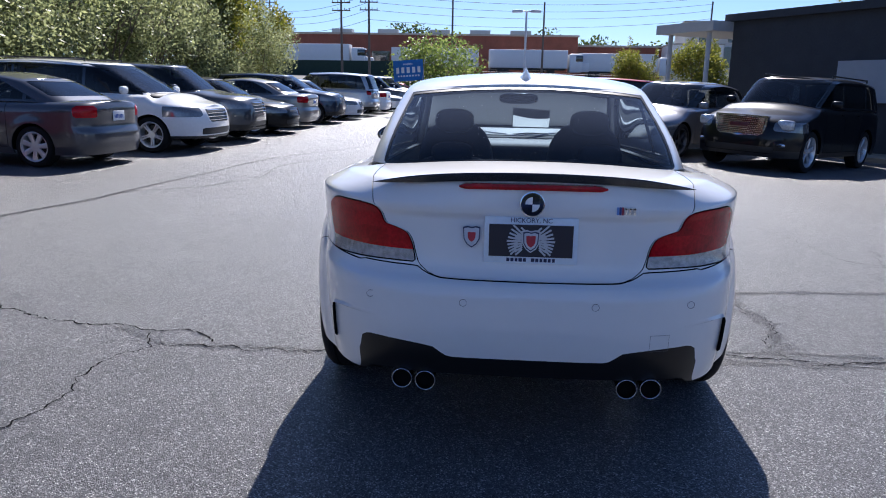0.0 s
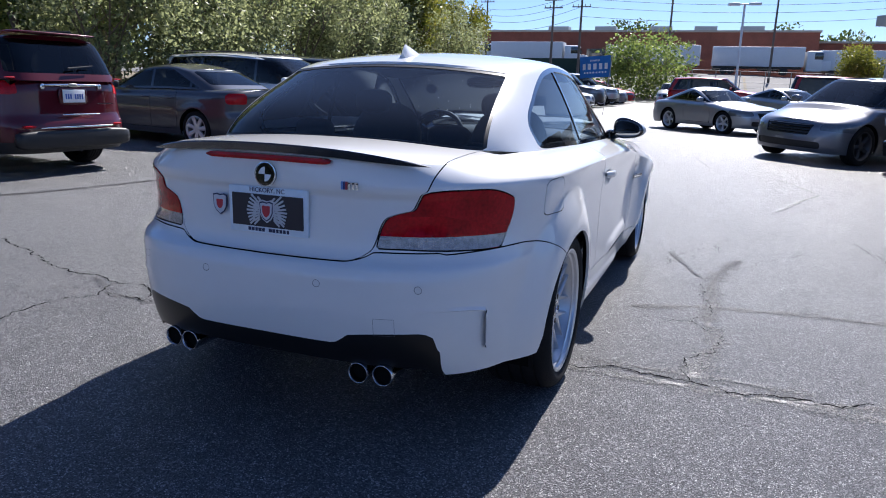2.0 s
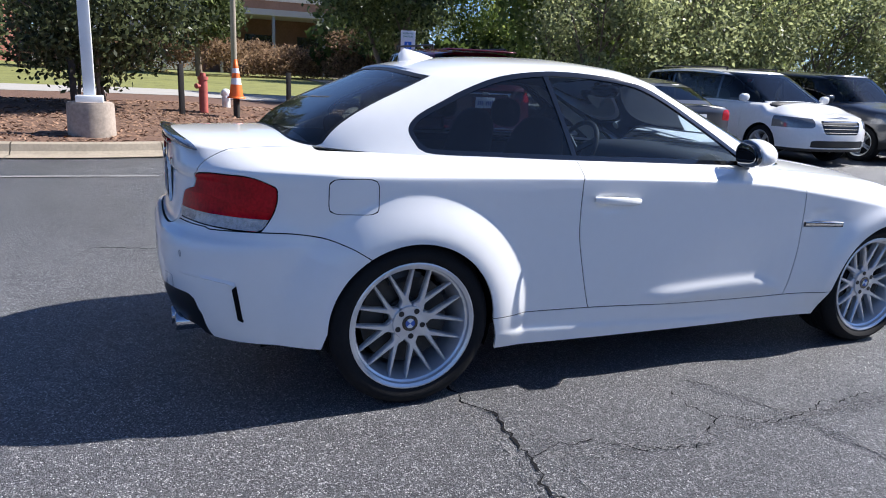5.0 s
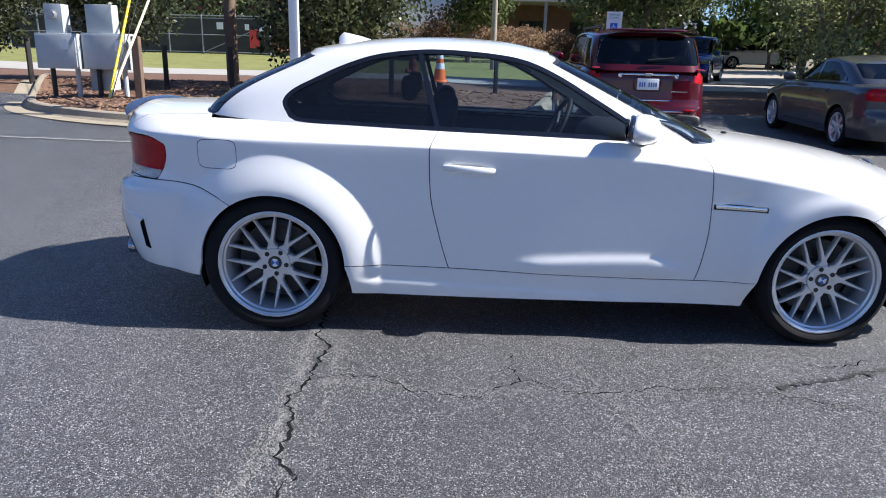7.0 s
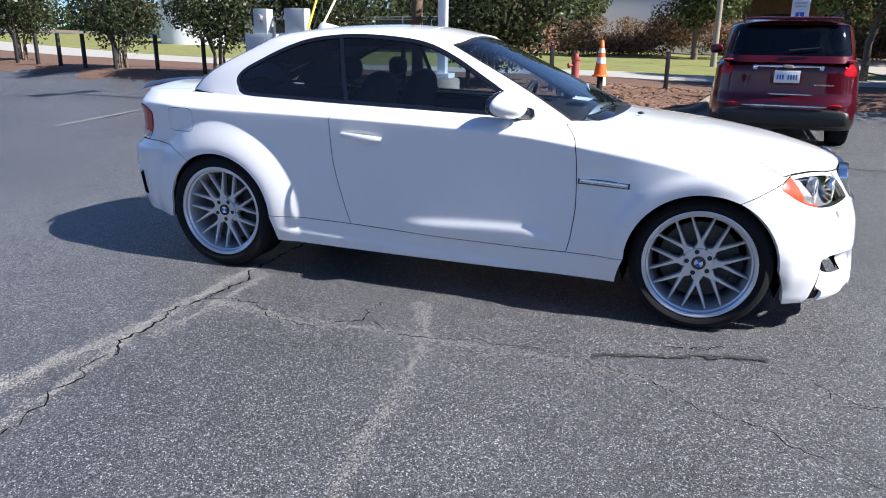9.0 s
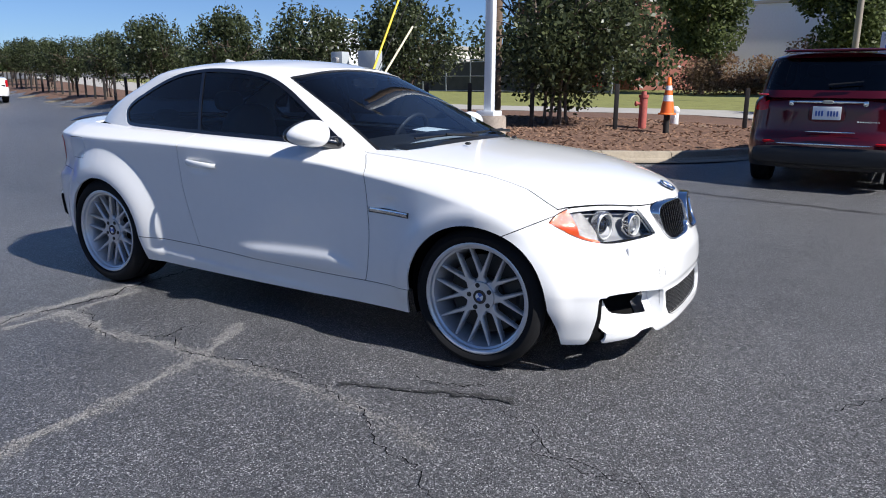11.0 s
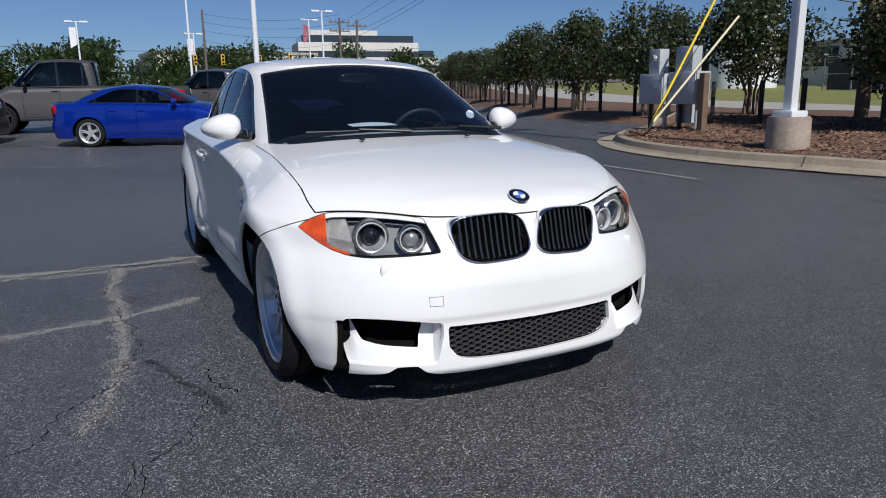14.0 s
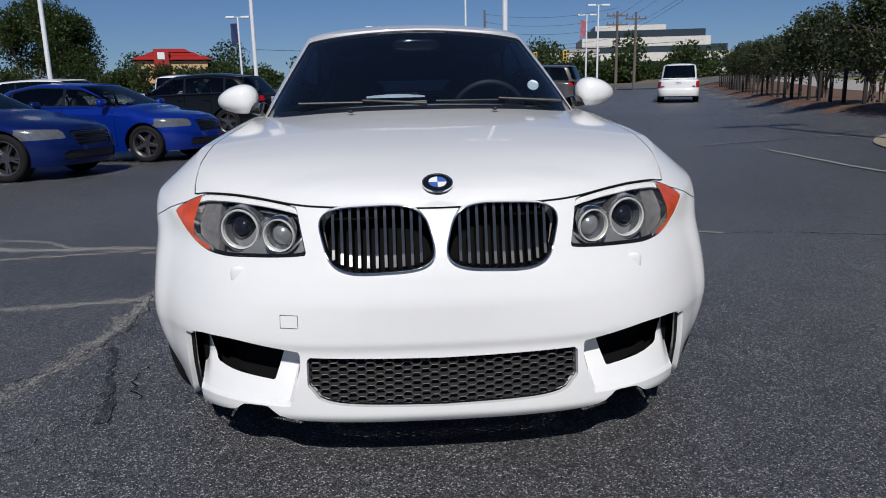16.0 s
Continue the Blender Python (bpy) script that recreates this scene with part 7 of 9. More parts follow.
                part("handle", bm, body_mat if kind != "pickup" else BLACK_PLASTIC, ob, "", True, 1.2)
    lower = sk.cut(lambda x_, y_, z: sill + (0.14 if kind == "suv" else 0.05) - z)[0] if tallish else None
    if lower:
        sk = sk.cut(lambda x_, y_, z: z - (sill + (0.14 if kind == "suv" else 0.05)))[0]
        lower.link("lower_cladding", BLACK_PLASTIC, car, "black lower cladding")
    sk.link("body", body_mat, car, "", 0.012)
    sk.moved(-0.03).link("inner_liner", VOID, car)
    for s in (1, -1):
        h = hl.cut(lambda x_, y_, z: x_ * s)[0].link("headlamp", SMOKED_LENS, car, "clear headlamp", 0.01)
        if tail:
            tl.cut(lambda x_, y_, z: x_ * s)[0].moved(0.004).link("tail_lamp", RED_LENS, car, "red tail lamp", 0.012)
        # mirror
        bm = bmesh.new()
        ball(bm, (s * (w + 0.06), cowl_y - 0.38, b + 0.10), (0.11, 0.06, 0.075), 8, 2.8)
        part("door_mirror", bm, body_mat if kind != "pickup" else BLACK_PLASTIC, car, "", True, 1.2)
        for y0 in (0, wb):
            V, F = [], []
            for i in range(17):
                a = math.pi * i / 16
                for xx in (w * 0.5, w * 0.99):
                    V.append((s * xx, y0 + (R + 0.05) * math.cos(a), R + (R + 0.05) * math.sin(a)))
            V.append((s * w * 0.5, y0, R - 0.2))
            F = [(2 * i, 2 * i + 1, 2 * i + 3, 2 * i + 2) for i in range(16)] + [(2 * i, 2 * i + 2, 34) for i in range(16)]
            mesh_ob("wheel_arch_liner", V, F, VOID, car)
    gr.moved(-0.02).link("grille", BLACK_PLASTIC, car, "dark grille")
    if gr.F:
        zz = np.linspace(hz0 - 0.07, hz1 - 0.04, 4)
        for z in zz:
            bm = bmesh.new()
            hw_ = w * 0.44
            n = 12
            rows = []
            for i in range(n + 1):
                xx = -hw_ + 2 * hw_ * i / n
                yy = sp["ycf"] + (float(yf(z)) - sp["ycf"]) * (1 - (abs(xx) / w) ** sp["pf"]) ** (1 / sp["pf"])
                rows.append([(xx, yy - 0.012, z + 0.010), (xx, yy + 0.004, z), (xx, yy - 0.012, z - 0.010)])
            surface(bm, rows)
            part("grille_bar", bm, CHROME if tallish else GLOSS_BLACK, car, "", True)
    lo_in.moved(-0.02).link("lower_intake", BLACK_PLASTIC, car)
    bm = bmesh.new()
    box(bm, 0, wb / 2, sill + 0.06, Wd * 0.7, wb + 1.0, 0.06)
    part("underbody", bm, VOID, car)
    ry = wb * 0.42
    for s in (1, -1):
        bm = bmesh.new()
        ball(bm, (s * w * 0.42, ry, b - 0.12), (0.24, 0.09, 0.36), 8, 3)
        ball(bm, (s * w * 0.42, ry - 0.10, b + 0.30), (0.12, 0.05, 0.09), 8, 3)
        ball(bm, (s * w * 0.42, ry + 0.30, b - 0.36), (0.24, 0.28, 0.08), 8, 3)
        part("seat", bm, SEAT, car, "", True, 1.2)
    bm = bmesh.new()
    ball(bm, (0, cowl_y - 0.1, b - 0.06), (w * 0.84, 0.25, 0.12), 8, 3)
    part("dashboard", bm, SEAT, car, "", True, 1.2)
    if kind == "pickup":
        bed0, bed1 = -ro + 0.06, wb * 0.32 - 0.06
        bm = bmesh.new()
        box(bm, 0, (bed0 + bed1) / 2, b - 0.35, Wd * 0.80, bed1 - bed0 - 0.1, 0.05)
        part("cargo_bed", bm, BLACK_PLASTIC, car, "black cargo bed floor")
    if plate:
        bm = bmesh.new()
        zp = (b - 0.14) if not tallish else b - 0.16
        yp = float(yr(zp)) - 0.008
        box(bm, 0, yp, zp, 0.305, 0.010, 0.155, bevel=0.004)
        pl = part("number_plate", bm, WHITE_REFL, car, "white rear number plate", True)
        bm = bmesh.new()
        for i in range(7):
            box(bm, -0.105 + 0.035 * i, yp - 0.006, zp - 0.01, 0.020, 0.003, 0.060)
        part("plate_bars", bm, PLATE_BLUE, pl)
    key = (round(R, 2), style, wheel_mat.name if wheel_mat else "")
    proto = stock_wheel(R, style, wheel_mat or ALLOY, key)
    for s in (1, -1):
        for y0 in (0, wb):
            mm = pose(s * (w - 0.135), y0, R, 0, 0, 0 if s > 0 else 180) @ Matrix.Rotation(y0 + s + x, 4, "X")
            q = copy_thing(proto, mm)
            q.parent = car
    return car


rails = lambda car, w, y0, y1, z: [part("roof_rail", tube(tube(tube(bmesh.new(), (s * w, y0, z + 0.045), (s * w, y1, z + 0.045), 0.016), (s * w, y0, z - 0.01), (s * w, y0, z + 0.05), 0.018), (s * w, y1, z - 0.01), (s * w, y1, z + 0.05), 0.018), plain("rail_black", (0.02, 0.02, 0.02), 0.4), car, "dark roof rail", True) for s in (1, -1)]

ROW = "cars in the row by the trees"
c = vehicle("maroon compact sport utility vehicle with chrome tailgate strip", "suv", "maroon", ("r", -6.10, 3.70), 87, 4.77, 1.84, 1.73, 2.857, 0.93, 0.355, name="suv_car", belt=1.17, plate=False)
tagged(c, group=ROW)
rails(c, 0.60, -0.2, 1.7, 1.70)


def pad(name, at, size, mat, parent, label="", power=3.0):
    return part(name, ball(bmesh.new(), at, size, 10, power), mat, parent, label, True, 1.2)


pad("tailgate_strip", (0, -0.918, 1.085), (0.40, 0.022, 0.017), CHROME, c, "chrome tailgate strip")
for s in (1, -1):
    pad("strip_end", (s * 0.395, -0.915, 1.068), (0.028, 0.018, 0.034), CHROME, c, "")
pad("tailgate_badge", (0, -0.938, 1.085), (0.062, 0.012, 0.022), plain("badge_gold_grey", (0.45, 0.42, 0.36), 0.3, 0.6), c, "small bow-shaped badge")
pl = part("number_plate", box(bmesh.new(), 0.0, -0.945, 0.955, 0.305, 0.012, 0.155, bevel=0.005), WHITE_REFL, c, "white number plate below the strip", True)
bm = bmesh.new()
for i in range(8):
    if i != 3:
        box(bm, -0.112 + 0.032 * i, -0.953, 0.950, 0.019, 0.003, 0.062)
part("plate_bars", bm, PLATE_BLUE, pl)
pad("plate_recess", (0.0, -0.925, 0.955), (0.20, 0.014, 0.105), PAINTS["maroon"], c, "", 5.0)
pad("bumper_strip", (0.06, -0.985, 0.735), (0.27, 0.012, 0.010), CHROME, c, "thin chrome strip")
pad("bumper_strip", (0, -0.992, 0.585), (0.52, 0.012, 0.012), CHROME, c, "thin chrome strip")
pad("lower_bumper", (0, -0.93, 0.44), (0.80, 0.075, 0.115), BLACK_PLASTIC, c, "black lower bumper", 5.0)
pad("tailgate_spoiler", (0, -0.62, 1.690), (0.60, 0.16, 0.020), PAINTS["maroon"], c, "", 3.0)
wp = part("rear_wiper", tube(bmesh.new(), (-0.02, -0.905, 1.285), (0.34, -0.895, 1.325), 0.012, 0.007, 8), BLACK_PLASTIC, c, "black rear wiper", True)
for s in (1, -1):
    pad("bumper_reflector", (s * 0.60, -0.925, 0.60), (0.09, 0.03, 0.018), RED_LENS, c, "red bumper reflector")
    pad("lamp_bar", (s * 0.735, -0.842, 1.165), (0.06, 0.03, 0.010), plain("lit_red_lens", (0.60, 0.03, 0.04), 0.15, coat=1.0), c, "bright red bar in the tail lamp")
bm = bmesh.new()
for i in range(9):
    box(bm, 0.34 + i * 0.026, -0.948, 0.86, 0.016, 0.006, 0.016)
part("model_letters", bm, CHROME, c, "small chrome letters")
tagged(vehicle("dark grey four-door saloon with silver hubcaps", "sedan", "grey", ("r", -6.22, 7.85), 86, 4.52, 1.76, 1.435, 2.67, 0.93, 0.315, "steel", "saloon_car"), group=ROW)
c = vehicle("white family minivan with dark windows", "van", "white", ("f", -5.72, 10.75), -91, 5.15, 1.99, 1.72, 3.0, 0.98, 0.34, "double", "minivan_car")
tagged(c, group=ROW)
rails(c, 0.66, -0.4, 1.6, 1.68)
for lab, kind, col, end, y, x, L, W_, H_, wb_, fo_, nm in (
        ("graphite grey sport utility vehicle, nose out", "suv", "graphite", "f", 12.85, -4.75, 4.90, 1.94, 1.75, 2.93, 0.88, "suv_car"),
        ("black saloon car with a chrome grille", "sedan", "black", "f", 15.45, -4.65, 4.87, 1.85, 1.47, 2.85, 0.95, "saloon_car"),
        ("silver grey saloon car, tail out", "sedan", "champagne", "r", 18.05, -4.85, 4.84, 1.85, 1.47, 2.89, 0.83, "saloon_car"),
        ("dark blue sport utility vehicle, nose out", "suv", "navy", "f", 20.75, -4.55, 4.55, 1.86, 1.65, 2.69, 0.90, "suv_car"),
        ("white hatchback saloon, nose out", "sedan", "white", "f", 23.35, -4.40, 4.48, 1.75, 1.49, 2.70, 0.93, "saloon_car"),
        ("silver boxy sport utility vehicle, tail out", "suv", "silver", "r", 26.35, -4.35, 4.82, 1.92, 1.80, 2.79, 0.91, "suv_car"),
        ("white fastback saloon, tail out", "sedan", "white", "r", 29.25, -4.30, 4.9, 1.9, 1.45, 2.9, 0.9, "saloon_car"),
        ("white sports coupe, nose out", "coupe", "white", "f", 32.0, -3.95, 4.78, 1.9, 1.38, 2.72, 0.95, "sports_car"),
        ("dark sport utility vehicle, nose out", "suv", "graphite", "f", 34.9, -3.90, 4.9, 1.95, 1.78, 2.9, 0.9, "suv_car"),
        ("pale sport utility vehicle, nose out", "suv", "silver", "f", 38.2, -3.7, 4.9, 1.95, 1.80, 2.9, 0.9, "suv_car"),
        ("grey saloon car, nose out", "sedan", "steel", "f", 41.2, -3.6, 4.8, 1.85, 1.46, 2.8, 0.9, "saloon_car"),
        ("red saloon car, nose out", "sedan", "red", "f", 44.0, -3.5, 4.7, 1.82, 1.45, 2.7, 0.9, "saloon_car")):
    tagged(vehicle(lab, kind, col, (end, x - 1.0, 7.85 + (y - 7.55) * 1.04), -88 if end == "f" else 88, L, W_, H_, wb_, fo_, 0.36 if kind == "suv" else 0.33, "double", nm), group=ROW)
c = vehicle("black full-size sport utility vehicle with a large chrome mesh grille", "suv", "black", ("f", 4.43, 10.84), 136.6, 5.18, 2.04, 1.89, 2.946, 0.98, 0.40, name="suv_car", belt=1.22)
rails(c, 0.70, -0.4, 1.6, 1.84)
bm = bmesh.new()
rows = [[(x_, 3.905 + d_ - 0.05 * (x_ / 0.5) ** 2, 0.85 + z_ * (0.20 - 0.02 * abs(x_))) for x_, z_ in ((-0.52, 1), (0, 1), (0.52, 1), (0.50, 0), (0.44, -1), (0, -1), (-0.44, -1), (-0.50, 0))] for d_ in (-0.05, 0.02)]
vs = surface(bm, rows, True)
bm.faces.new(vs[1])
g = part("grille_frame", bm, CHROME, c, "bright chrome grille surround")
bm = bmesh.new()
vs = surface(bm, [[(x_, 3.928 - 0.05 * (x_ / 0.5) ** 2, 0.85 + z_ * 0.155) for x_ in np.linspace(-0.455, 0.455, 9)] for z_ in (-1, 1)])
part("grille_mesh_back", bm, GLOSS_BLACK, g, "dark opening of the grille")
bm = bmesh.new()
for r_ in range(9):
    for k_ in range(22):
        x_ = -0.44 + (k_ + 0.5 * (r_ % 2)) * 0.041
        if abs(x_) < 0.45:
            box(bm, x_, 3.931 - 0.05 * (x_ / 0.5) ** 2, 0.712 + 0.034 * r_, 0.028, 0.006, 0.016)
tagged(part("grille_mesh", bm, CHROME, g, "bright chrome mesh"), kind="stuff")
part("grille_emblem", box(bmesh.new(), 0, 3.944, 0.86, 0.34, 0.012, 0.075, bevel=0.01), plain("emblem_red", (0.10, 0.015, 0.02), 0.3), g, "dull red block emblem", True)
for s in (1, -1):
    pad("headlamp", (s * 0.775, 3.665, 0.89), (0.15, 0.10, 0.10), plain("bright_lamp", (0.55, 0.56, 0.58), 0.15, 0.4, 1.0, 0.3, 25), c, "clear headlamp cluster", 4.0)
    pad("fog_surround", (s * 0.72, 3.745, 0.52), (0.13, 0.06, 0.045), CHROME, c, "chrome fog lamp surround", 3.0)
    pad("fog_lamp", (s * 0.72, 3.795, 0.52), (0.09, 0.02, 0.026), GLOSS_BLACK, c, "dark fog lamp", 3.0)
vehicle("metallic grey electric crossover with a smooth nose", "hatch", "steel", ("f", 2.40, 12.2), 140, 5.04, 2.0, 1.68, 2.965, 0.95, 0.37, name="crossover_car", belt=1.04, wheel_mat=DARK_ALLOY)
vehicle("silver classic rear-engined sports coupe", "coupe", "silver", ("f", 2.5, 18.9), -135, 4.25, 1.74, 1.31, 2.27, 0.95, 0.315, "plain", "sports_car", belt=0.84)
vehicle("pale silver compact coupe", "coupe", "silver", ("f", 4.9, 23.2), -135, 4.2, 1.74, 1.35, 2.4, 0.9, 0.31, "plain", "sports_car")
vehicle("red sport utility vehicle side on", "suv", "red", ("r", -1.6, 34.0), -92, 4.6, 1.84, 1.74, 2.7, 0.9, 0.36, name="suv_car")
vehicle("long red passenger van side on", "van", "red", ("r", 3.6, 33.0), -95, 5.5, 2.0, 2.0, 3.5, 0.8, 0.37, name="minivan_car")
vehicle("silver pickup truck beyond the crossover", "pickup", "silver", ("f", 14.0, 32.0), -125, 5.8, 2.0, 1.9, 3.6, 0.95, 0.39, name="pickup_truck")
vehicle("dark saloon car beyond the crossover", "sedan", "graphite", ("f", 13.0, 27.5), -125, 4.7, 1.85, 1.45, 2.7, 0.9, 0.33, name="saloon_car")
vehicle("white saloon car near the canopy", "sedan", "white", ("f", 14.5, 24.5), 149, 4.7, 1.85, 1.45, 2.7, 0.9, 0.33, name="saloon_car")
vehicle("pale saloon car at the far end", "sedan", "silver", ("f", -2.5, 47.0), 180, 4.6, 1.8, 1.45, 2.7, 0.9, 0.33, name="saloon_car")
# behind
vehicle("bright blue saloon car with silver wheels", "sedan", "blue", ("f", -2.02, -12.3), 69.5, 4.53, 1.82, 1.42, 2.76, 0.80, 0.325, name="saloon_car")
vehicle("bright blue hot hatchback with dark five-spoke wheels", "hatch", "blue", ("f", 3.55, -8.28), 78, 4.28, 1.80, 1.46, 2.63, 0.86, 0.325, "plain", "hatchback_car", belt=0.95, wheel_mat=DARK_ALLOY)
vehicle("deep blue electric saloon car", "sedan", "deep_blue", ("f", 4.55, -5.6), 80, 4.69, 1.85, 1.44, 2.87, 0.84, 0.335, name="saloon_car", wheel_mat=DARK_ALLOY)
vehicle("black sport utility vehicle with a red tail lamp", "hatch", "black", ("r", 3.55, -15.2), -102, 4.8, 1.93, 1.70, 2.86, 0.92, 0.37, name="suv_car", belt=1.08, wheel_mat=DARK_ALLOY)
vehicle("large matt grey crew-cab pickup truck", "pickup", "matt_grey", ("r", -1.45, -18.9), -95, 6.3, 2.05, 2.15, 3.96, 0.98, 0.44, "plain", "pickup_truck", belt=1.32, lift=0.1, wheel_mat=DARK_ALLOY)
vehicle("brown-grey crew-cab pickup truck", "pickup", "taupe", ("r", -6.0, -22.4), -115, 5.9, 2.03, 1.93, 3.7, 0.98, 0.41, "double", "pickup_truck")
vehicle("brown-grey full-size sport utility vehicle", "suv", "taupe", ("r", -8.0, -26.4), -115, 5.2, 2.03, 1.92, 3.0, 0.98, 0.40, name="suv_car", belt=1.2)
vehicle("white pickup truck driving-lane parked, tail towards us", "pickup", "white", ("r", -13.8, -29.9), 158, 5.9, 2.03, 1.96, 3.7, 0.98, 0.41, "double", "pickup_truck")
vehicle("white sport utility vehicle behind the blue hatchback", "suv", "white", ("f", 8.9, -19.5), 80, 4.8, 1.9, 1.78, 2.8, 0.9, 0.36, name="suv_car")
vehicle("white pickup truck among the parked cars, tail out", "pickup", "white", ("r", 9.2, -22.3), 178, 5.6, 1.95, 1.86, 3.5, 0.95, 0.39, name="pickup_truck")
vehicle("white pickup truck parked on gravel under trees", "pickup", "white", ("r", -44.0, 24.6), 172, 5.6, 1.9, 1.8, 3.4, 0.95, 0.38, name="pickup_truck")
vehicle("blue off-road vehicle parked under trees", "suv", "blue", ("f", -24.6, 10.3), 240, 4.4, 1.85, 1.85, 2.6, 0.8, 0.42, name="suv_car")
for w_ in WHEELS.values():                                    # the patterns of the wheels themselves are not part of the place
    for o in (*w_.children_recursive, w_):
        bpy.data.objects.remove(o)

# ---- street furniture ----
BLACK_WOOD = plain("black_post_wood", (0.025, 0.022, 0.02), 0.85, vary=0.3, scale=10, bump=0.3, bscale=60)
BROWN_WOOD = plain("weathered_pole_wood", (0.16, 0.11, 0.075), 0.9, vary=0.3, scale=6, bump=0.5, bscale=40)
WHITE_METAL = plain("white_painted_metal", (0.72, 0.74, 0.76), 0.4, vary=0.05, coat=0.2)
GREY_BOX = plain("grey_cabinet_paint", (0.42, 0.45, 0.46), 0.5, vary=0.08, scale=3)
RED_RUST = plain("faded_red_paint", (0.42, 0.10, 0.08), 0.7, vary=0.3, scale=12)
YELLOW = plain("yellow_guard", (0.85, 0.62, 0.03), 0.5)
PALE_GUARD = plain("pale_guard", (0.70, 0.64, 0.42), 0.5)
CABLE = plain("black_cable", (0.012, 0.012, 0.012), 0.6)
SIGN_BLUE = plain("sign_blue", (0.02, 0.13, 0.55), 0.4)
SIGN_GREEN = plain("sign_green", (0.02, 0.22, 0.10), 0.4)
BRICK_RED = plain("brick_wall", (0.20, 0.07, 0.05), 0.9, vary=0.25, scale=0.7, bump=0.2, bscale=12)
DARK_WALL = plain("dark_cladding", (0.035, 0.038, 0.045), 0.75, vary=0.2, scale=2)
GREY_WALL = plain("grey_block_wall", (0.12, 0.13, 0.15), 0.9, vary=0.12, scale=2)
OFF_WHITE = plain("off_white_wall", (0.60, 0.58, 0.54), 0.8, vary=0.1, scale=1)
DARK_GLASS = plain("dark_far_glass", (0.02, 0.025, 0.03), 0.12, coat=1.0)
RED_ROOF = plain("red_roof_metal", (0.34, 0.022, 0.016), 0.45, vary=0.1)


def on(x, y, z=None):
    return float(height(x, y)) if z is None else z


fence = thing("post_fence", "row of low black wooden posts joined by a cable", "fence", kind="structure")
posts_xy = [(-13.4, 4.4), (-12.25, 2.0), (-10.72, -0.25), (-10.5, -2.0), (-10.3, -3.4), (-11.1, -5.0), (-11.2, -6.4), (-11.4, -8.0), (-11.7, -9.6), (-11.8, -11.2), (-12.0, -12.8)]
posts_xy += [(-12.4 - 0.36 * 1.5 * k, -14.3 - 1.5 * k) for k in range(26)]
post_me = None
for i, (x, y) in enumerate(posts_xy):
    if post_me is None:
        bm = bmesh.new()
        box(bm, 0, 0, 0.40, 0.09, 0.09, 1.1, bevel=0.012)
        ob = part("fence_post", bm, BLACK_WOOD, fence, "", True)
        post_me = ob.data
    else:
        ob = new("fence_post", post_me)
        ob.parent = fence
    ob.matrix_basis = pose(x, y, 0.30 + float(rise(x, y)) if y > -8 else on(x, y), 0, 0, i * 7)

pole = thing("light_pole", "white square light pole on a round concrete footing", "lamp post", m=pose(-7.67, -1.59, 0.36))
bm = bmesh.new()
bmesh.ops.create_cone(bm, cap_ends=True, segments=32, radius1=0.31, radius2=0.30, depth=0.62, matrix=Matrix.Translation((0, 0, 0.10)))
bmesh.ops.bevel(bm, geom=[e for e in bm.edges if e.verts[0].co.z > 0.3 and e.verts[1].co.z > 0.3], offset=0.02, segments=2, affect="EDGES")
part("footing", bm, plain("stained_footing", (0.34, 0.285, 0.235), 0.85, vary=0.35, scale=2.5, bump=0.2), pole, "stained concrete footing", True)
bm = bmesh.new()
box(bm, 0, 0, 0.45, 0.34, 0.34, 0.09, bevel=0.012)
part("base_cover", bm, WHITE_METAL, pole, "", True)
bm = bmesh.new()
box(bm, 0, 0, 4.4, 0.145, 0.145, 8.0, bevel=0.012)
part("shaft", bm, WHITE_METAL, pole, "", True)
for s in (1, -1):
    bm = bmesh.new()
    box(bm, s * 0.55, 0, 8.4, 0.75, 0.32, 0.12, bevel=0.03)
    part("lamp_head", bm, WHITE_METAL, pole, "", True)


def light_pole(x, y, h, z=None, banner=None, footing=True, heads=2, turn=0.0):
    p = thing("light_pole", "slim white light pole with flat lamp heads", "lamp post", "light poles of the car park", pose(x, y, on(x, y, z), 0, 0, turn))
    bm = bmesh.new()
    tube(bm, (0, 0, 0.4 if footing else -0.2), (0, 0, h), 0.09, 0.07, 10)
    part("shaft", bm, WHITE_METAL, p, "", True)
    if footing:
        bm = bmesh.new()
        tube(bm, (0, 0, -0.3), (0, 0, 0.6), 0.30, seg=20)
        part("footing", bm, PALE_CONCRETE, p, "pale concrete footing", True)
    for k in range(heads):
        s = 1 if k == 0 else -1
        bm = bmesh.new()
        box(bm, s * 0.62, 0, h, 0.70, 0.34, 0.16, bevel=0.04)
        tube(bm, (0, 0, h), (s * 0.4, 0, h), 0.035)
        part("lamp_head", bm, WHITE_METAL, p, "", True)
    if banner:
        bm = bmesh.new()
        rows = [[(0.10 + 0.55 * u, 0.03 * math.sin(u * 5 + v * 4), h - 0.5 - 1.5 * v - 0.35 * u * v) for u in np.linspace(0, 1, 6)] for v in np.linspace(0, 1, 8)]
        surface(bm, rows)
        part("banner", bm, banner, p, "hanging cloth banner", True)
    return p


BANNER = plain("banner_white", (0.75, 0.75, 0.76), 0.8)
FLAG_MIX = plain("banner_red_blue", (0.35, 0.12, 0.16), 0.8, vary=0.8, scale=3)
light_pole(-3.3, -17.6, 9.5, heads=2)
light_pole(6.2, -26.5, 9.5, banner=BANNER)
light_pole(13.3, -57.2, 6.8, banner=NAVY)
light_pole(2.22, -69.4, 6.5, banner=BANNER)
light_pole(-5.0, -48.5, 7.2)
light_pole(-8.5, -74.0, 5.9, banner=BANNER)
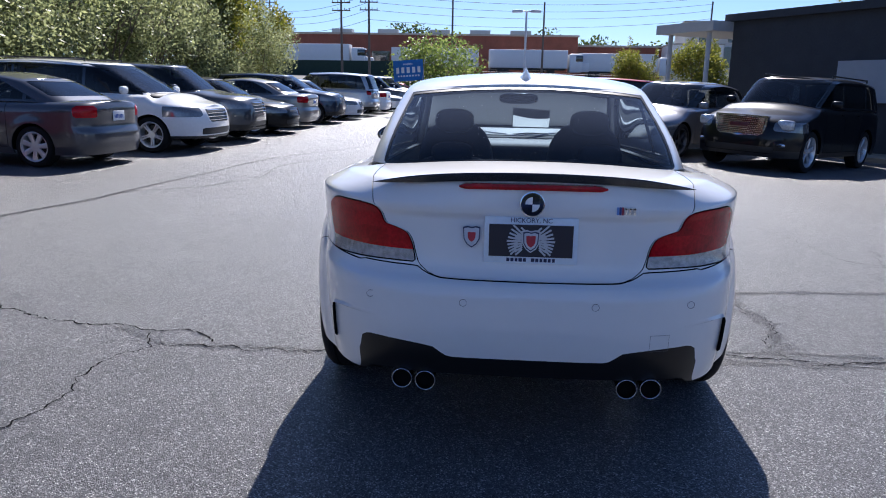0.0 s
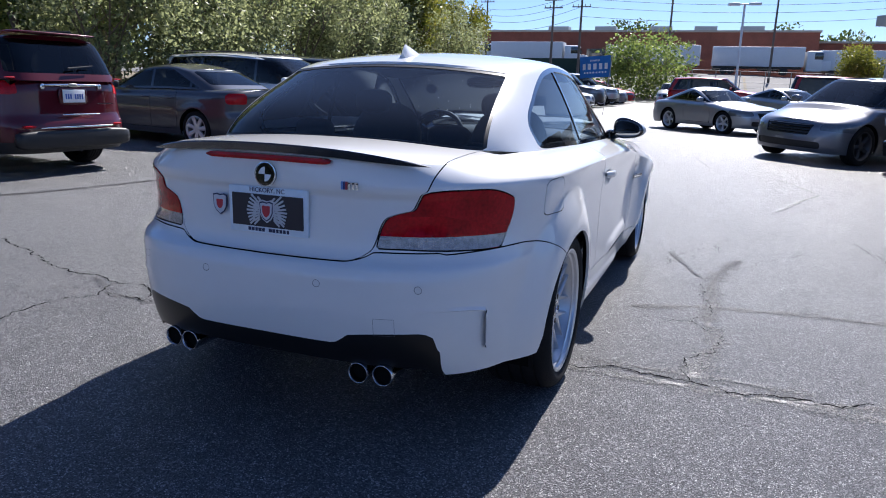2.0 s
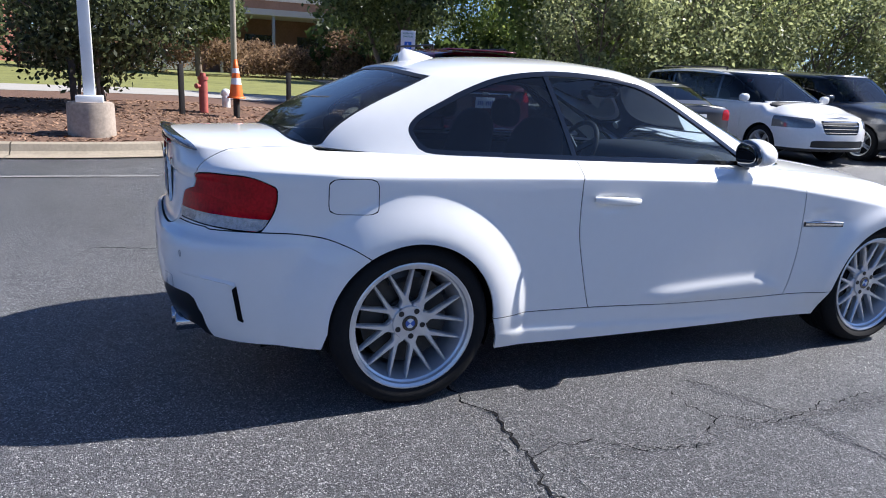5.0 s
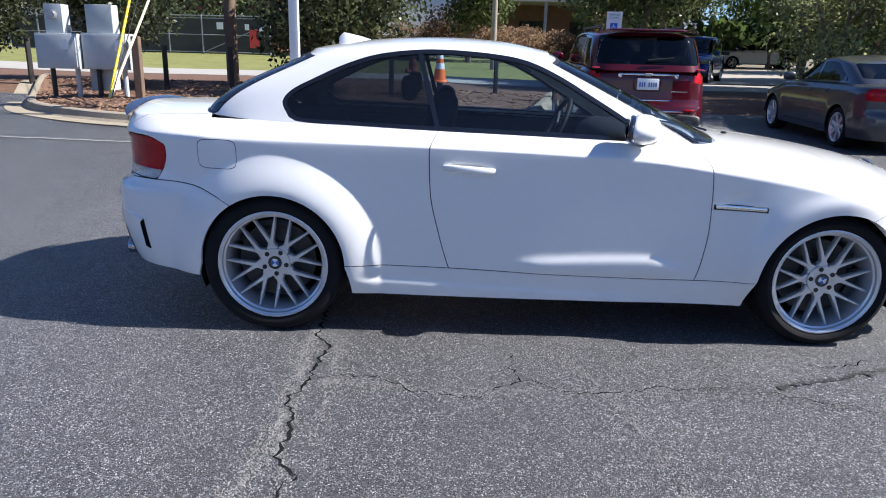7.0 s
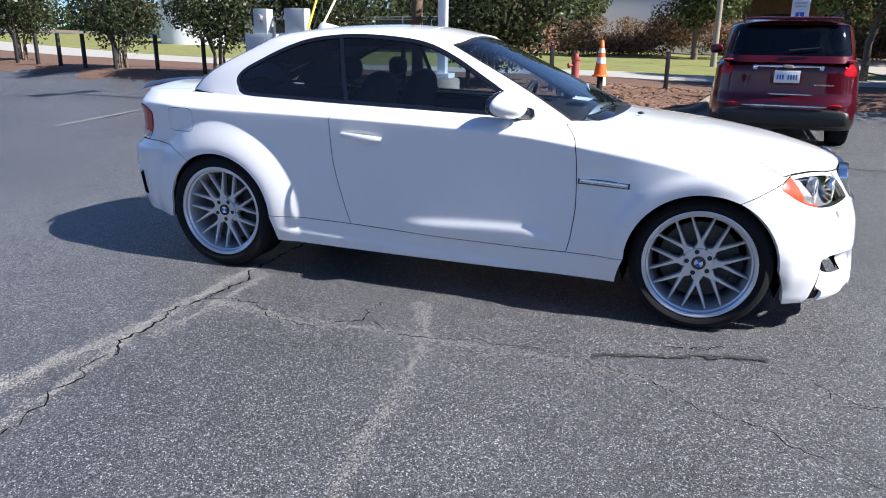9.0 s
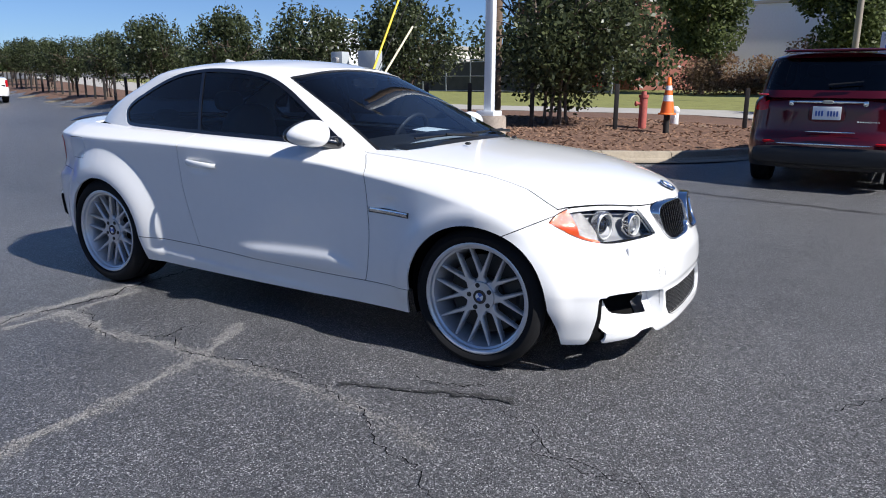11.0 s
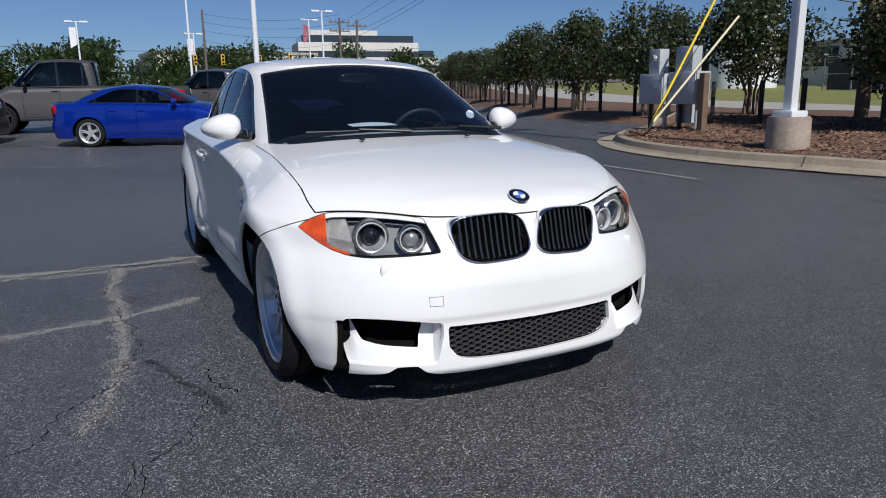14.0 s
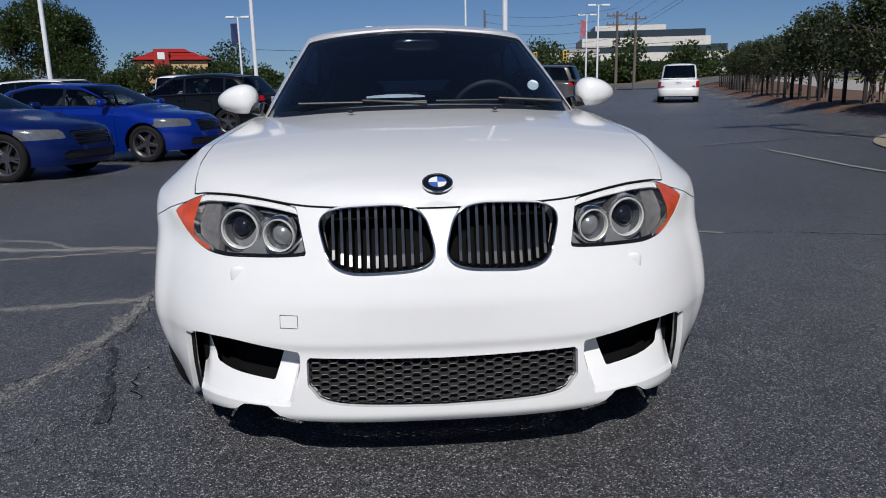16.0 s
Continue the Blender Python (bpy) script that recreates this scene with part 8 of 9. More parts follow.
light_pole(12.75, -22.0, 8.0, banner=BANNER)
light_pole(-17.3, -57.2, 7.2)
light_pole(-19.4, -69.0, 7.3, banner=FLAG_MIX)
light_pole(1.5, 46.8, 6.3, footing=False)

# fire point: standpipe, hydrant and cone
st = thing("standpipe", "faded red fire standpipe with a hose valve", "standpipe", m=pose(-11.2, 0.17, 0.33))
bm = bmesh.new()
tube(bm, (0, 0, -0.05), (0, 0, 0.80), 0.082, seg=18)
tube(bm, (0, 0, 0.74), (0, 0, 0.80), 0.10, seg=18)
tube(bm, (0, 0, 0.80), (0, 0, 0.87), 0.06, 0.05, 14)
part("barrel", bm, RED_RUST, st, "", True)
bm = bmesh.new()
tube(bm, (0, 0, 0.62), (0.10, -0.12, 0.62), 0.035, seg=12)
tube(bm, (0.09, -0.11, 0.62), (0.11, -0.135, 0.62), 0.05, seg=12)
part("outlet", bm, RED_RUST, st, "", True)
hy = thing("fire_hydrant", "small white fire hydrant with a pale cap", "hydrant", m=pose(-11.9, 0.66, 0.38))
bm = bmesh.new()
tube(bm, (0, 0, -0.05), (0, 0, 0.38), 0.085, seg=18)
ball(bm, (0, 0, 0.42), (0.10, 0.10, 0.10), 8)
for s in (1, -1):
    tube(bm, (0, 0, 0.30), (s * 0.15, 0, 0.30), 0.045, seg=12)
part("hydrant_body", bm, WHITE_METAL, hy, "", True, 1.0)
bol = thing("bollard", "short dark pipe bollard", "bollard", m=pose(-10.85, 0.74, 0.40))
bm = bmesh.new()
tube(bm, (0, 0, -0.05), (0, 0, 0.38), 0.06, seg=14)
part("bollard_pipe", bm, BLACK_WOOD, bol, "", True)
cone = thing("traffic_cone", "orange traffic cone with white bands on a bollard", "cone", m=pose(-10.85, 0.74, 0.75))
V, F = lathe([(0.17, 0.0), (0.17, 0.03), (0.135, 0.035)], 28, "Z")
mesh_ob("cone_base", V, F, ORANGE, cone)
for k, (z0, z1, mt) in enumerate(((0.03, 0.26, ORANGE), (0.26, 0.38, WHITE_REFL), (0.38, 0.47, ORANGE), (0.47, 0.56, WHITE_REFL), (0.56, 0.72, ORANGE))):
    rr = lambda z: 0.135 - 0.105 * (z - 0.03) / 0.69
    e = 0.002 if mt is WHITE_REFL else 0
    V, F = lathe([(rr(z0) + e, z0), (rr(z1) + e, z1)] + ([(0, z1)] if k == 4 else []), 28, "Z")
    mesh_ob("cone_band" if mt is WHITE_REFL else "cone_body", V, F, mt, cone)
rk = thing("landscape_rock", "rough brown rock lying in the mulch", "rock", m=pose(-11.8, 1.25, 0.40))
bm = bmesh.new()
bmesh.ops.create_icosphere(bm, subdivisions=3, radius=0.16)
for v in bm.verts:
    v.co = Vector((v.co.x * 1.5, v.co.y, v.co.z * 0.75)) * (1 + 0.35 * noise.noise(v.co * 7))
part("stone", bm, plain("brown_stone", (0.18, 0.12, 0.08), 0.9, vary=0.3, scale=6, bump=0.4, bscale=30), rk, "", True, 1.0)

# electricity cabinets
cab_at = pose(-9.36, -5.80, 0.47, 0, 0, 86)
for k, (dx, w_, h_) in enumerate(((-0.43, 0.80, 0.62), (0.41, 0.84, 0.64))):
    cb = thing("electric_cabinet", "grey electric meter cabinet on steel posts", "cabinet", "meter cabinets", cab_at @ Matrix.Translation((dx, 0.10 * k, 0)))
    bm = bmesh.new()
    box(bm, 0, 0, 0.42 + h_ / 2, w_, 0.34, h_, bevel=0.012)
    part("case", bm, GREY_BOX, cb, "", True)
    bm = bmesh.new()
    box(bm, 0, -0.18, 0.42 + h_ / 2, w_ - 0.06, 0.02, h_ - 0.06, bevel=0.006)
    part("cover", bm, GREY_BOX, cb, "", True)
    bm = bmesh.new()
    box(bm, -0.06 if k == 0 else -0.1, 0.05, 0.42 + h_ + 0.25, 0.34 if k == 0 else 0.50, 0.24, 0.52 if k == 0 else 0.50, bevel=0.012)
    part("meter_box", bm, GREY_BOX, cb, "", True)
    if k == 0:
        bm = bmesh.new()
        tube(bm, (-0.06, -0.06, 1.36), (-0.06, -0.15, 1.36), 0.085, 0.075, 20)
        part("meter", bm, CLEAR_LENS, cb, "round glass meter", True)
    bm = bmesh.new()
    box(bm, 0.18 if k == 0 else 0.28, -0.193, 0.85, 0.13, 0.004, 0.18)
    part("notice", bm, WHITE_PAPER, cb, "white notice")
    for s in (-1, 1):
        bm = bmesh.new()
        tube(bm, (s * w_ * 0.3, 0.03, -0.1), (s * w_ * 0.3, 0.03, 0.46), 0.045, seg=10)
        part("leg", bm, GREY_BOX if s > 0 else BLACK_PLASTIC, cb, "", True)
bm = bmesh.new()
box(bm, 0, 0, 0.30, 0.42, 0.30, 0.50, bevel=0.01)
tagged(part("small_cabinet", bm, GREY_BOX), "small pale electric cabinet standing on the mulch", "cabinet").matrix_basis = cab_at @ Matrix.Translation((0.15, 0.35, -0.02))
bm = bmesh.new()
box(bm, 0, 0, 0.42, 0.14, 0.14, 1.3, bevel=0.015)
tagged(part("timber_post", bm, BROWN_WOOD), "brown weathered timber post beside the cabinets", "post").matrix_basis = pose(-9.25, -4.80, 0.42)

# utility pole with guy wires
up = thing("utility_pole", "tall brown wooden utility pole", "utility pole", m=pose(-13.2, -4.2, 0.3))
bm = bmesh.new()
tube(bm, (0, 0, -0.2), (0, 0, 11.5), 0.145, 0.10, 14)
part("pole_shaft", bm, BROWN_WOOD, up, "", True)
anchor = Vector((-7.86, -4.74, 0.48))
for i, (top, mt, g1) in enumerate((((-13.15, -4.2, 9.75), YELLOW, 0.30), ((-13.1, -4.15, 6.15), PALE_GUARD, 0.36), ((-13.15, -4.15, 8.2), CABLE, 0.01))):
    a, b = anchor + Vector((0.05 * i, 0.04 * i, 0)), Vector(top)
    gw = thing("guy_wire", "steel guy wire with a " + ("yellow" if i == 0 else "pale") + " guard" if i < 2 else "bare steel guy wire", "guy wire")
    bm = bmesh.new()
    tube(bm, a, b, 0.008, seg=6)
    part("wire", bm, CABLE, gw)
    if i < 2:
        bm = bmesh.new()
        tube(bm, a, a.lerp(b, g1), 0.023, seg=10)
        part("guard", bm, mt, gw, "", True)


def wire(a, b, sag, r=0.012):
    cu = bpy.data.curves.new("wire", "CURVE")
    cu.dimensions, cu.bevel_depth = "3D", r
    s = cu.splines.new("POLY")
    s.points.add(24)
    for i in range(25):
        t = i / 24
        p = Vector(a).lerp(Vector(b), t)
        s.points[i].co = (p.x, p.y, p.z - sag * 4 * t * (1 - t), 1)
    cu.materials.append(CABLE)
    return tagged(new("overhead_wire", cu), "black overhead wire between poles", "wire", "overhead wires")


for dz, dx in ((10.6, 0), (9.4, 0.1), (10.2, -0.8), (11.0, 0.5)):
    wire((-13.2 + dx, -4.2, dz), (-20.2 + dx, -61.2, dz - 3.4), 1.0, 0.010)
    wire((-13.2 + dx, -4.2, dz), (-20 + dx * 2, 52, dz + 0.5), 1.2, 0.010)

# accessible parking sign
sg = thing("parking_sign", "white and blue accessible parking sign on a steel post", "sign", m=pose(-11.3, 4.35, 0.15, 0, 0, 75))
bm = bmesh.new()
box(bm, 0, 0.02, 0.95, 0.06, 0.025, 2.2)
part("sign_post", bm, plain("galvanised", (0.35, 0.36, 0.36), 0.5, 0.5), sg)
for z, h_ in ((1.86, 0.46), (1.50, 0.22)):
    bm = bmesh.new()
    box(bm, 0, 0, z, 0.31, 0.008, h_, bevel=0.003)
    pnl = part("sign_panel", bm, WHITE_REFL, sg, "white sign panel", True)
    bm = bmesh.new()
    if h_ > 0.3:
        box(bm, 0, -0.006, z - 0.07, 0.15, 0.003, 0.15)
        part("sign_symbol_field", bm, SIGN_BLUE, pnl, "blue square")
        bm = bmesh.new()
        V, F = lathe([(0.030, 0), (0.040, 0)], 18, "Z")
        vs = [bm.verts.new((a - 0.005, -0.0085, z - 0.095 + b)) for a, b, _ in V]
        for f in F:
            bm.faces.new([vs[i] for i in f])
        box(bm, -0.006, -0.009, z - 0.045, 0.014, 0.002, 0.055)
        box(bm, 0.014, -0.009, z - 0.07, 0.045, 0.002, 0.012)
        part("wheelchair_symbol", bm, WHITE_REFL, pnl)
        for tx, zz, sz in (("RESERVED", 0.165, 0.048), ("PARKING", 0.105, 0.048)):
            tcu = bpy.data.curves.new("sign_text", "FONT")
            tcu.body, tcu.size, tcu.align_x, tcu.extrude = tx, sz, "CENTER", 0.001
            tcu.materials.append(SIGN_GREEN)
            o = new("sign_lettering", tcu)
            o.matrix_basis = pose(0, -0.006, z + zz - 0.01, 90, 0, 0)
            o.parent = pnl
    else:
        for k in range(3):
            box(bm, 0, -0.006, z + 0.05 - 0.05 * k, 0.20, 0.003, 0.022)
        part("sign_bars", bm, SIGN_GREEN, pnl)

# blue banner flag among the row
fl = thing("feather_flag", "blue banner flag with pale bars on a thin pole", "flag", m=pose(-3.65, 28.0, 0.1))
bm = bmesh.new()
tube(bm, (0, 0, -0.1), (0.25, 0, 2.45), 0.015, 0.012, 8)
part("flag_pole", bm, plain("flag_pole_grey", (0.4, 0.4, 0.42), 0.4, 0.6), fl)
FLAG_BLUE = plain("flag_blue", (0.02, 0.16, 0.48), 0.8, vary=0.15, scale=4)
wav = lambda u, v: Vector((0.22 - 0.06 * (1 - v) - 1.35 * u, 0.06 * math.sin(u * 7) + 0.3 * u, 2.42 - 0.88 * v - 0.10 * u))
bm = bmesh.new()
surface(bm, [[wav(u, v) for u in np.linspace(0, 1, 16)] for v in np.linspace(0, 1, 6)])
cloth = part("flag_cloth", bm, FLAG_BLUE, fl, "waving blue cloth", True)
for r_, (v0, v1, us) in enumerate(((0.16, 0.24, (0.35, 0.65)), (0.34, 0.62, (0.06, 0.94)), (0.72, 0.80, (0.12, 0.88)))):
    bm = bmesh.new()
    a, b = us
    cells = np.linspace(a, b, 6 if r_ == 1 else 9)
    for u0, u1 in zip(cells, cells[1:]):
        g_ = (u1 - u0) * 0.22
        surface(bm, [[wav(u, v) + Vector((0, -0.006, 0)) for u in np.linspace(u0 + g_, u1 - g_, 3)] for v in (v0, v1)])
    part("flag_bars", bm, WHITE_REFL, cloth)

# ---- buildings ----
def building(name, label, x, y, z, w_, d_, h_, wall, rz=0.0, rows=(), roof=None, parapet=0.4):
    """A block with its base middle at (x, y, z). rows: (side, z0, height, width, spacing, count) of windows."""
    t = thing(name, label, "building", m=pose(x, y, z, 0, 0, rz))
    bm = bmesh.new()
    box(bm, 0, 0, h_ / 2 - 1, w_, d_, h_ + 2)
    part("wall", bm, wall, t)
    bm = bmesh.new()
    box(bm, 0, 0, h_ + parapet / 2, w_ + 0.4, d_ + 0.4, parapet)
    part("roof", bm, roof or PALE_CONCRETE, t)
    me = {}
    for side, z0, hh, ww, gap, count in rows:
        for i in range(count):
            o = (i - (count - 1) / 2) * gap
            if (hh, ww) not in me:
                bm = bmesh.new()
                box(bm, 0, 0, 0, ww, 0.12, hh)
                bmesh.ops.recalc_face_normals(bm, faces=bm.faces)
                k = bpy.data.meshes.new("window")
                bm.to_mesh(k)
                bm.free()
                k.materials.append(DARK_GLASS)
                me[(hh, ww)] = k
            ob = new("window", me[(hh, ww)])
            ob.parent = t
            ob.matrix_basis = {"s": pose(o, -d_ / 2, z0), "n": pose(o, d_ / 2, z0), "e": pose(w_ / 2, o, z0, 0, 0, 90), "w": pose(-w_ / 2, o, z0, 0, 0, 90)}[side]
    return t


# dark building with a canopy beside the black vehicle
db = building("dealer_building", "low dark-clad building with a pale flat canopy", 14.6, 18.2, on(12, 16), 10.0, 12.0, 3.9, DARK_WALL, 31, parapet=0.22, roof=DARK_WALL)
bm = bmesh.new()
box(bm, -5.05, 1.2, 2.05, 0.12, 2.0, 1.1)
part("window", bm, plain("grey_blind", (0.35, 0.37, 0.40), 0.5), db, "grey shaded window")
bm = bmesh.new()
box(bm, -5.6, 0, 0.08, 1.6, 13.0, 0.22)
part("plinth", bm, CONCRETE, db, "raised concrete walk")
bm = bmesh.new()
box(bm, -3.6, 7.25, 3.75, 4.6, 2.5, 0.30)
part("canopy", bm, plain("canopy_pale", (0.50, 0.48, 0.45), 0.7), db, "pale flat canopy")
for y_ in (6.5, 8.2):
    bm = bmesh.new()
    tube(bm, (-5.5, y_, -0.2), (-5.5, y_, 3.7), 0.08, seg=12)
    part("canopy_post", bm, plain("pale_post", (0.50, 0.50, 0.50), 0.5), db, "pale canopy post", True)
gw = building("garden_wall", "low grey block wall behind the canopy", 19.0, 38.0, on(14, 34), 18.0, 0.3, 2.1, GREY_WALL, -8, parapet=0.08)

# warehouse on the rise
wh = building("warehouse", "long red brick warehouse on the rise", -14.0, 128.0, 3.4, 52.0, 22.0, 6.3, BRICK_RED, 2, [("s", 2.2, 3.0, 3.0, 6.5, 7)], parapet=0.3)
for x_ in (-14, -6, 3, 10, 17):
    bm = bmesh.new()
    box(bm, x_, -4, 7.1, 3.5, 2.5, 1.1)
    part("roof_unit", bm, GREY_BOX, wh, "grey roof unit")
building("warehouse", "lower red brick wing of the warehouse", 22.0, 132.0, 3.4, 22.0, 20.0, 5.0, BRICK_RED, -1, [("s", 2.0, 3.0, 2.6, 5.0, 3)], parapet=0.3)
building("warehouse", "low brick wing with grey doors", -47.0, 124.0, 3.2, 16.0, 18.0, 4.6, BRICK_RED, 4, [("s", 1.6, 2.6, 2.6, 4.5, 3)], parapet=0.3)
building("office_block", "pale grey office block with dark window bays", 42.0, 138.0, 3.4, 17.0, 14.0, 10.0, OFF_WHITE, -6, [("s", 7.6, 2.0, 2.0, 5.0, 3), ("s", 4.0, 3.6, 3.0, 5.0, 3)], parapet=0.3)
building("white_shed", "plain white shed beside the warehouse", 30.5, 118.0, 3.4, 8.0, 10.0, 5.0, WHITE_METAL, -4, parapet=0.2)


def trailer(x, y, w_, label, cab=True, turn=0):
    t = thing("semi_trailer", label, "truck", "lorries in the upper yard", pose(x, y, on(x, y), 0, 0, turn))
    bm = bmesh.new()
    box(bm, 0, 0, 2.45, w_, 2.5, 2.7, bevel=0.05)
    part("box_body", bm, WHITE_METAL, t, "", True)
    bm = bmesh.new()
    box(bm, 0, 0, 0.95, w_ * 0.96, 2.0, 0.25)
    for x_ in (-0.36, -0.28, 0.30):
        tube(bm, (x_ * w_, -1.15, 0.5), (x_ * w_, 1.15, 0.5), 0.5, seg=16)
    part("running_gear", bm, BLACK_PLASTIC, t, "", True)
    if cab:
        bm = bmesh.new()
        box(bm, w_ / 2 + 1.3, 0, 1.9, 2.0, 2.4, 2.8, bevel=0.25)
        box(bm, w_ / 2 + 2.7, 0, 1.3, 1.4, 2.0, 1.4, bevel=0.2)
        c_ = part("cab", bm, WHITE_METAL, t, "", True)
        bm = bmesh.new()
        box(bm, w_ / 2 + 1.8, 0, 2.6, 1.1, 2.44, 0.9, bevel=0.05)
        part("cab_glass", bm, DARK_GLASS, c_, "", True)


trailer(-28, 104, 11, "white semi trailer with its cab", True)
trailer(-10, 106, 13, "long white semi trailer", False)
trailer(4, 110, 12, "white semi trailer at the dock", True, 4)
trailer(18, 112, 12, "white semi trailer at the dock", True, 4)
trailer(-41, 106, 9, "white box trailer with its cab", True)
bm = bmesh.new()
box(bm, 0, 0, 0.9, 26, 0.2, 1.9)
tagged(part("screen_fence", bm, plain("green_screen", (0.02, 0.045, 0.035), 0.9, vary=0.3)), "dark green screened fence in front of the yard", "fence").matrix_basis = pose(-26, 88, on(-26, 88))

# chain fence and poles between the lots
ff = thing("wire_fence", "grey chain-link fence on steel posts", "fence", kind="structure")
GALV = plain("galvanised_steel", (0.36, 0.37, 0.38), 0.5, 0.6)
for i in range(15):
    bm = bmesh.new()
    x_ = -2 + i * 1.9
    tube(bm, (x_, 62 - 0.1 * i, on(x_, 62) - 0.2), (x_, 62 - 0.1 * i, on(x_, 62) + 2.0), 0.04, seg=6)
    part("fence_pole", bm, GALV, ff)
for k in range(5):
    bm = bmesh.new()
    tube(bm, (-2, 62, on(0, 62) + 0.2 + 0.45 * k), (24.6, 60.6, on(20, 60.6) + 0.2 + 0.45 * k), 0.018, seg=5)
    part("fence_rail", bm, GALV, ff)


def power_pole(x, y, h, arms, label="wooden power pole with cross-arms"):
    p = thing("power_pole", label, "utility pole", "power poles", pose(x, y, on(x, y)))
    bm = bmesh.new()
    tube(bm, (0, 0, -0.3), (0, 0, h), 0.15, 0.10, 10)
    part("pole_shaft", bm, plain("dark_pole", (0.13, 0.11, 0.095), 0.9), p, "", True)
    for z_ in arms:
        bm = bmesh.new()
        box(bm, 0, 0, h - z_, 2.0, 0.10, 0.11)
        for s in (-0.9, -0.35, 0.35, 0.9):
            tube(bm, (s, 0, h - z_), (s, 0, h - z_ + 0.25), 0.04, seg=6)
        part("cross_arm", bm, BROWN_WOOD, p)
    return p


power_pole(-17.4, 74.9, 8.5, (0.4, 1.2))
power_pole(-14.5, 75.5, 9.3, (0.3, 1.1, 1.9))
power_pole(-32.0, 96, 9.5, (0.4,))
power_pole(-6.0, 84, 10.0, ())
power_pole(5.0, 88, 9.6, ())
power_pole(27.0, 95, 10.5, ())
power_pole(-20.2, -61.2, 7.0, (0.4, 1.2))
power_pole(-22.4, -62.6, 7.0, (0.6,))
power_pole(-9.0, -70, 8.0, ())
for z_ in (9.6, 10.6, 11.4, 12.2):
    wire((-14.5, 75.5, z_ - 1.2), (27, 95, z_ + 1), 1.0, 0.02)
    wire((-14.5, 75.5, z_ - 1.2), (-32, 96, z_ - 0.8), 0.8, 0.02)
    wire((-20.2, -61.2, z_ - 3.6), (-9.0, -70, z_ - 3.0), 0.6, 0.012)

# buildings behind
def terraces(x, y, z, rz):
    t = thing("office_building", "long white office building with dark ribbon windows", "building", m=pose(x, y, z, 0, 0, rz))
    for k, (w_, d_, z0, h_, ox) in enumerate(((44, 20, 0, 2.4, 0), (44, 20, 4.3, 2.3, 0), (42, 19, 8.4, 2.4, 1), (36, 17, 12.6, 2.5, 4), (20, 12, 16.8, 1.9, 8))):
        bm = bmesh.new()
        box(bm, ox, 0, z0 + h_ / 2, w_, d_, h_)
        part("parapet_band", bm, OFF_WHITE, t, "pale concrete storey band")
        bm = bmesh.new()
        if k == 4:
            continue
        box(bm, ox, 0, z0 + h_ + 1.0, w_ - 2.4, d_ - 2.4, 2.1)
        part("ribbon_window", bm, DARK_GLASS, t, "dark ribbon window")
    return t


terraces(-76, -207, 1.2, -8)
building("roadside_building", "long low pale building", -23, -140, 1.3, 30, 16, 7.5, OFF_WHITE, 6, [("n", 4.5, 1.6, 4.0, 5.0, 8)], parapet=0.5)

rest = thing("restaurant", "small restaurant with red roofs and a red tower", "building", m=pose(37.9, -119.5, 4.6, 0, 0, 198) @ Matrix.Diagonal((0.68, 0.68, 0.84, 1)))
bm = bmesh.new()
box(bm, 0, 0, 1.6, 16, 10, 4.2)
part("wall", bm, plain("tan_stucco", (0.55, 0.38, 0.20), 0.85, vary=0.1), rest)
for k, (w_, d_, z_) in enumerate(((18, 12, 3.9), (13, 9, 4.7), (9, 7, 5.4))):
    bm = bmesh.new()
    rows = [[(-w_ / 2, -d_ / 2, z_), (w_ / 2, -d_ / 2, z_), (w_ / 2, d_ / 2, z_), (-w_ / 2, d_ / 2, z_)], [(-w_ / 2 + 1.5, -d_ / 2 + 1.5, z_ + 0.75), (w_ / 2 - 1.5, -d_ / 2 + 1.5, z_ + 0.75), (w_ / 2 - 1.5, d_ / 2 - 1.5, z_ + 0.75), (-w_ / 2 + 1.5, d_ / 2 - 1.5, z_ + 0.75)]]
    vs = surface(bm, rows, True)
    bm.faces.new(vs[1])
    part("roof_tier", bm, RED_ROOF, rest, "red metal roof tier")
bm = bmesh.new()
box(bm, -2.5, -5.4, 3.1, 3.4, 1.6, 5.6, bevel=0.05)
part("tower", bm, RED_ROOF, rest, "red entrance tower")
bm = bmesh.new()
box(bm, -2.5, -6.25, 4.6, 1.6, 0.1, 1.3)
part("logo_sign", bm, WHITE_REFL, rest, "pale square sign")
for x_ in (-6.5, 1.5, 4.5, 7):
    bm = bmesh.new()
    box(bm, x_, -5.03, 1.3, 2.0, 0.15, 1.6)
    part("window", bm, DARK_GLASS, rest)

# traffic signals
for x_, y_ in ((-16.0, -64.0), (-13.5, -66.0), (-10.0, -66.0), (-7.6, -67.0)):
    ts = thing("traffic_signal", "yellow traffic signal hung over the street", "traffic signal", "traffic signals", pose(x_, y_, 4.6))
    bm = bmesh.new()
    box(bm, 0, 0, 0, 0.33, 0.28, 1.0, bevel=0.04)
    part("signal_case", bm, plain("signal_yellow", (0.75, 0.45, 0.03), 0.5), ts, "", True)
    for k in range(3):
        bm = bmesh.new()
        tube(bm, (0, 0.14, 0.33 - 0.33 * k), (0, 0.24, 0.33 - 0.33 * k), 0.11, seg=12)
        part("lens", bm, GLOSS_BLACK, ts, "", True)
wire((-30, -65, 5.9), (14, -67, 5.9), 0.6, 0.02)

# tank, sheds and gate beyond the grass
tk = thing("storage_tank", "large white storage tank with a railed top", "tank", m=pose(-46, -36.5, 0.6))
bm = bmesh.new()
tube(bm, (0, 0, 0), (0, 0, 5.2), 2.6, seg=40)
part("tank_shell", bm, WHITE_METAL, tk, "", True)
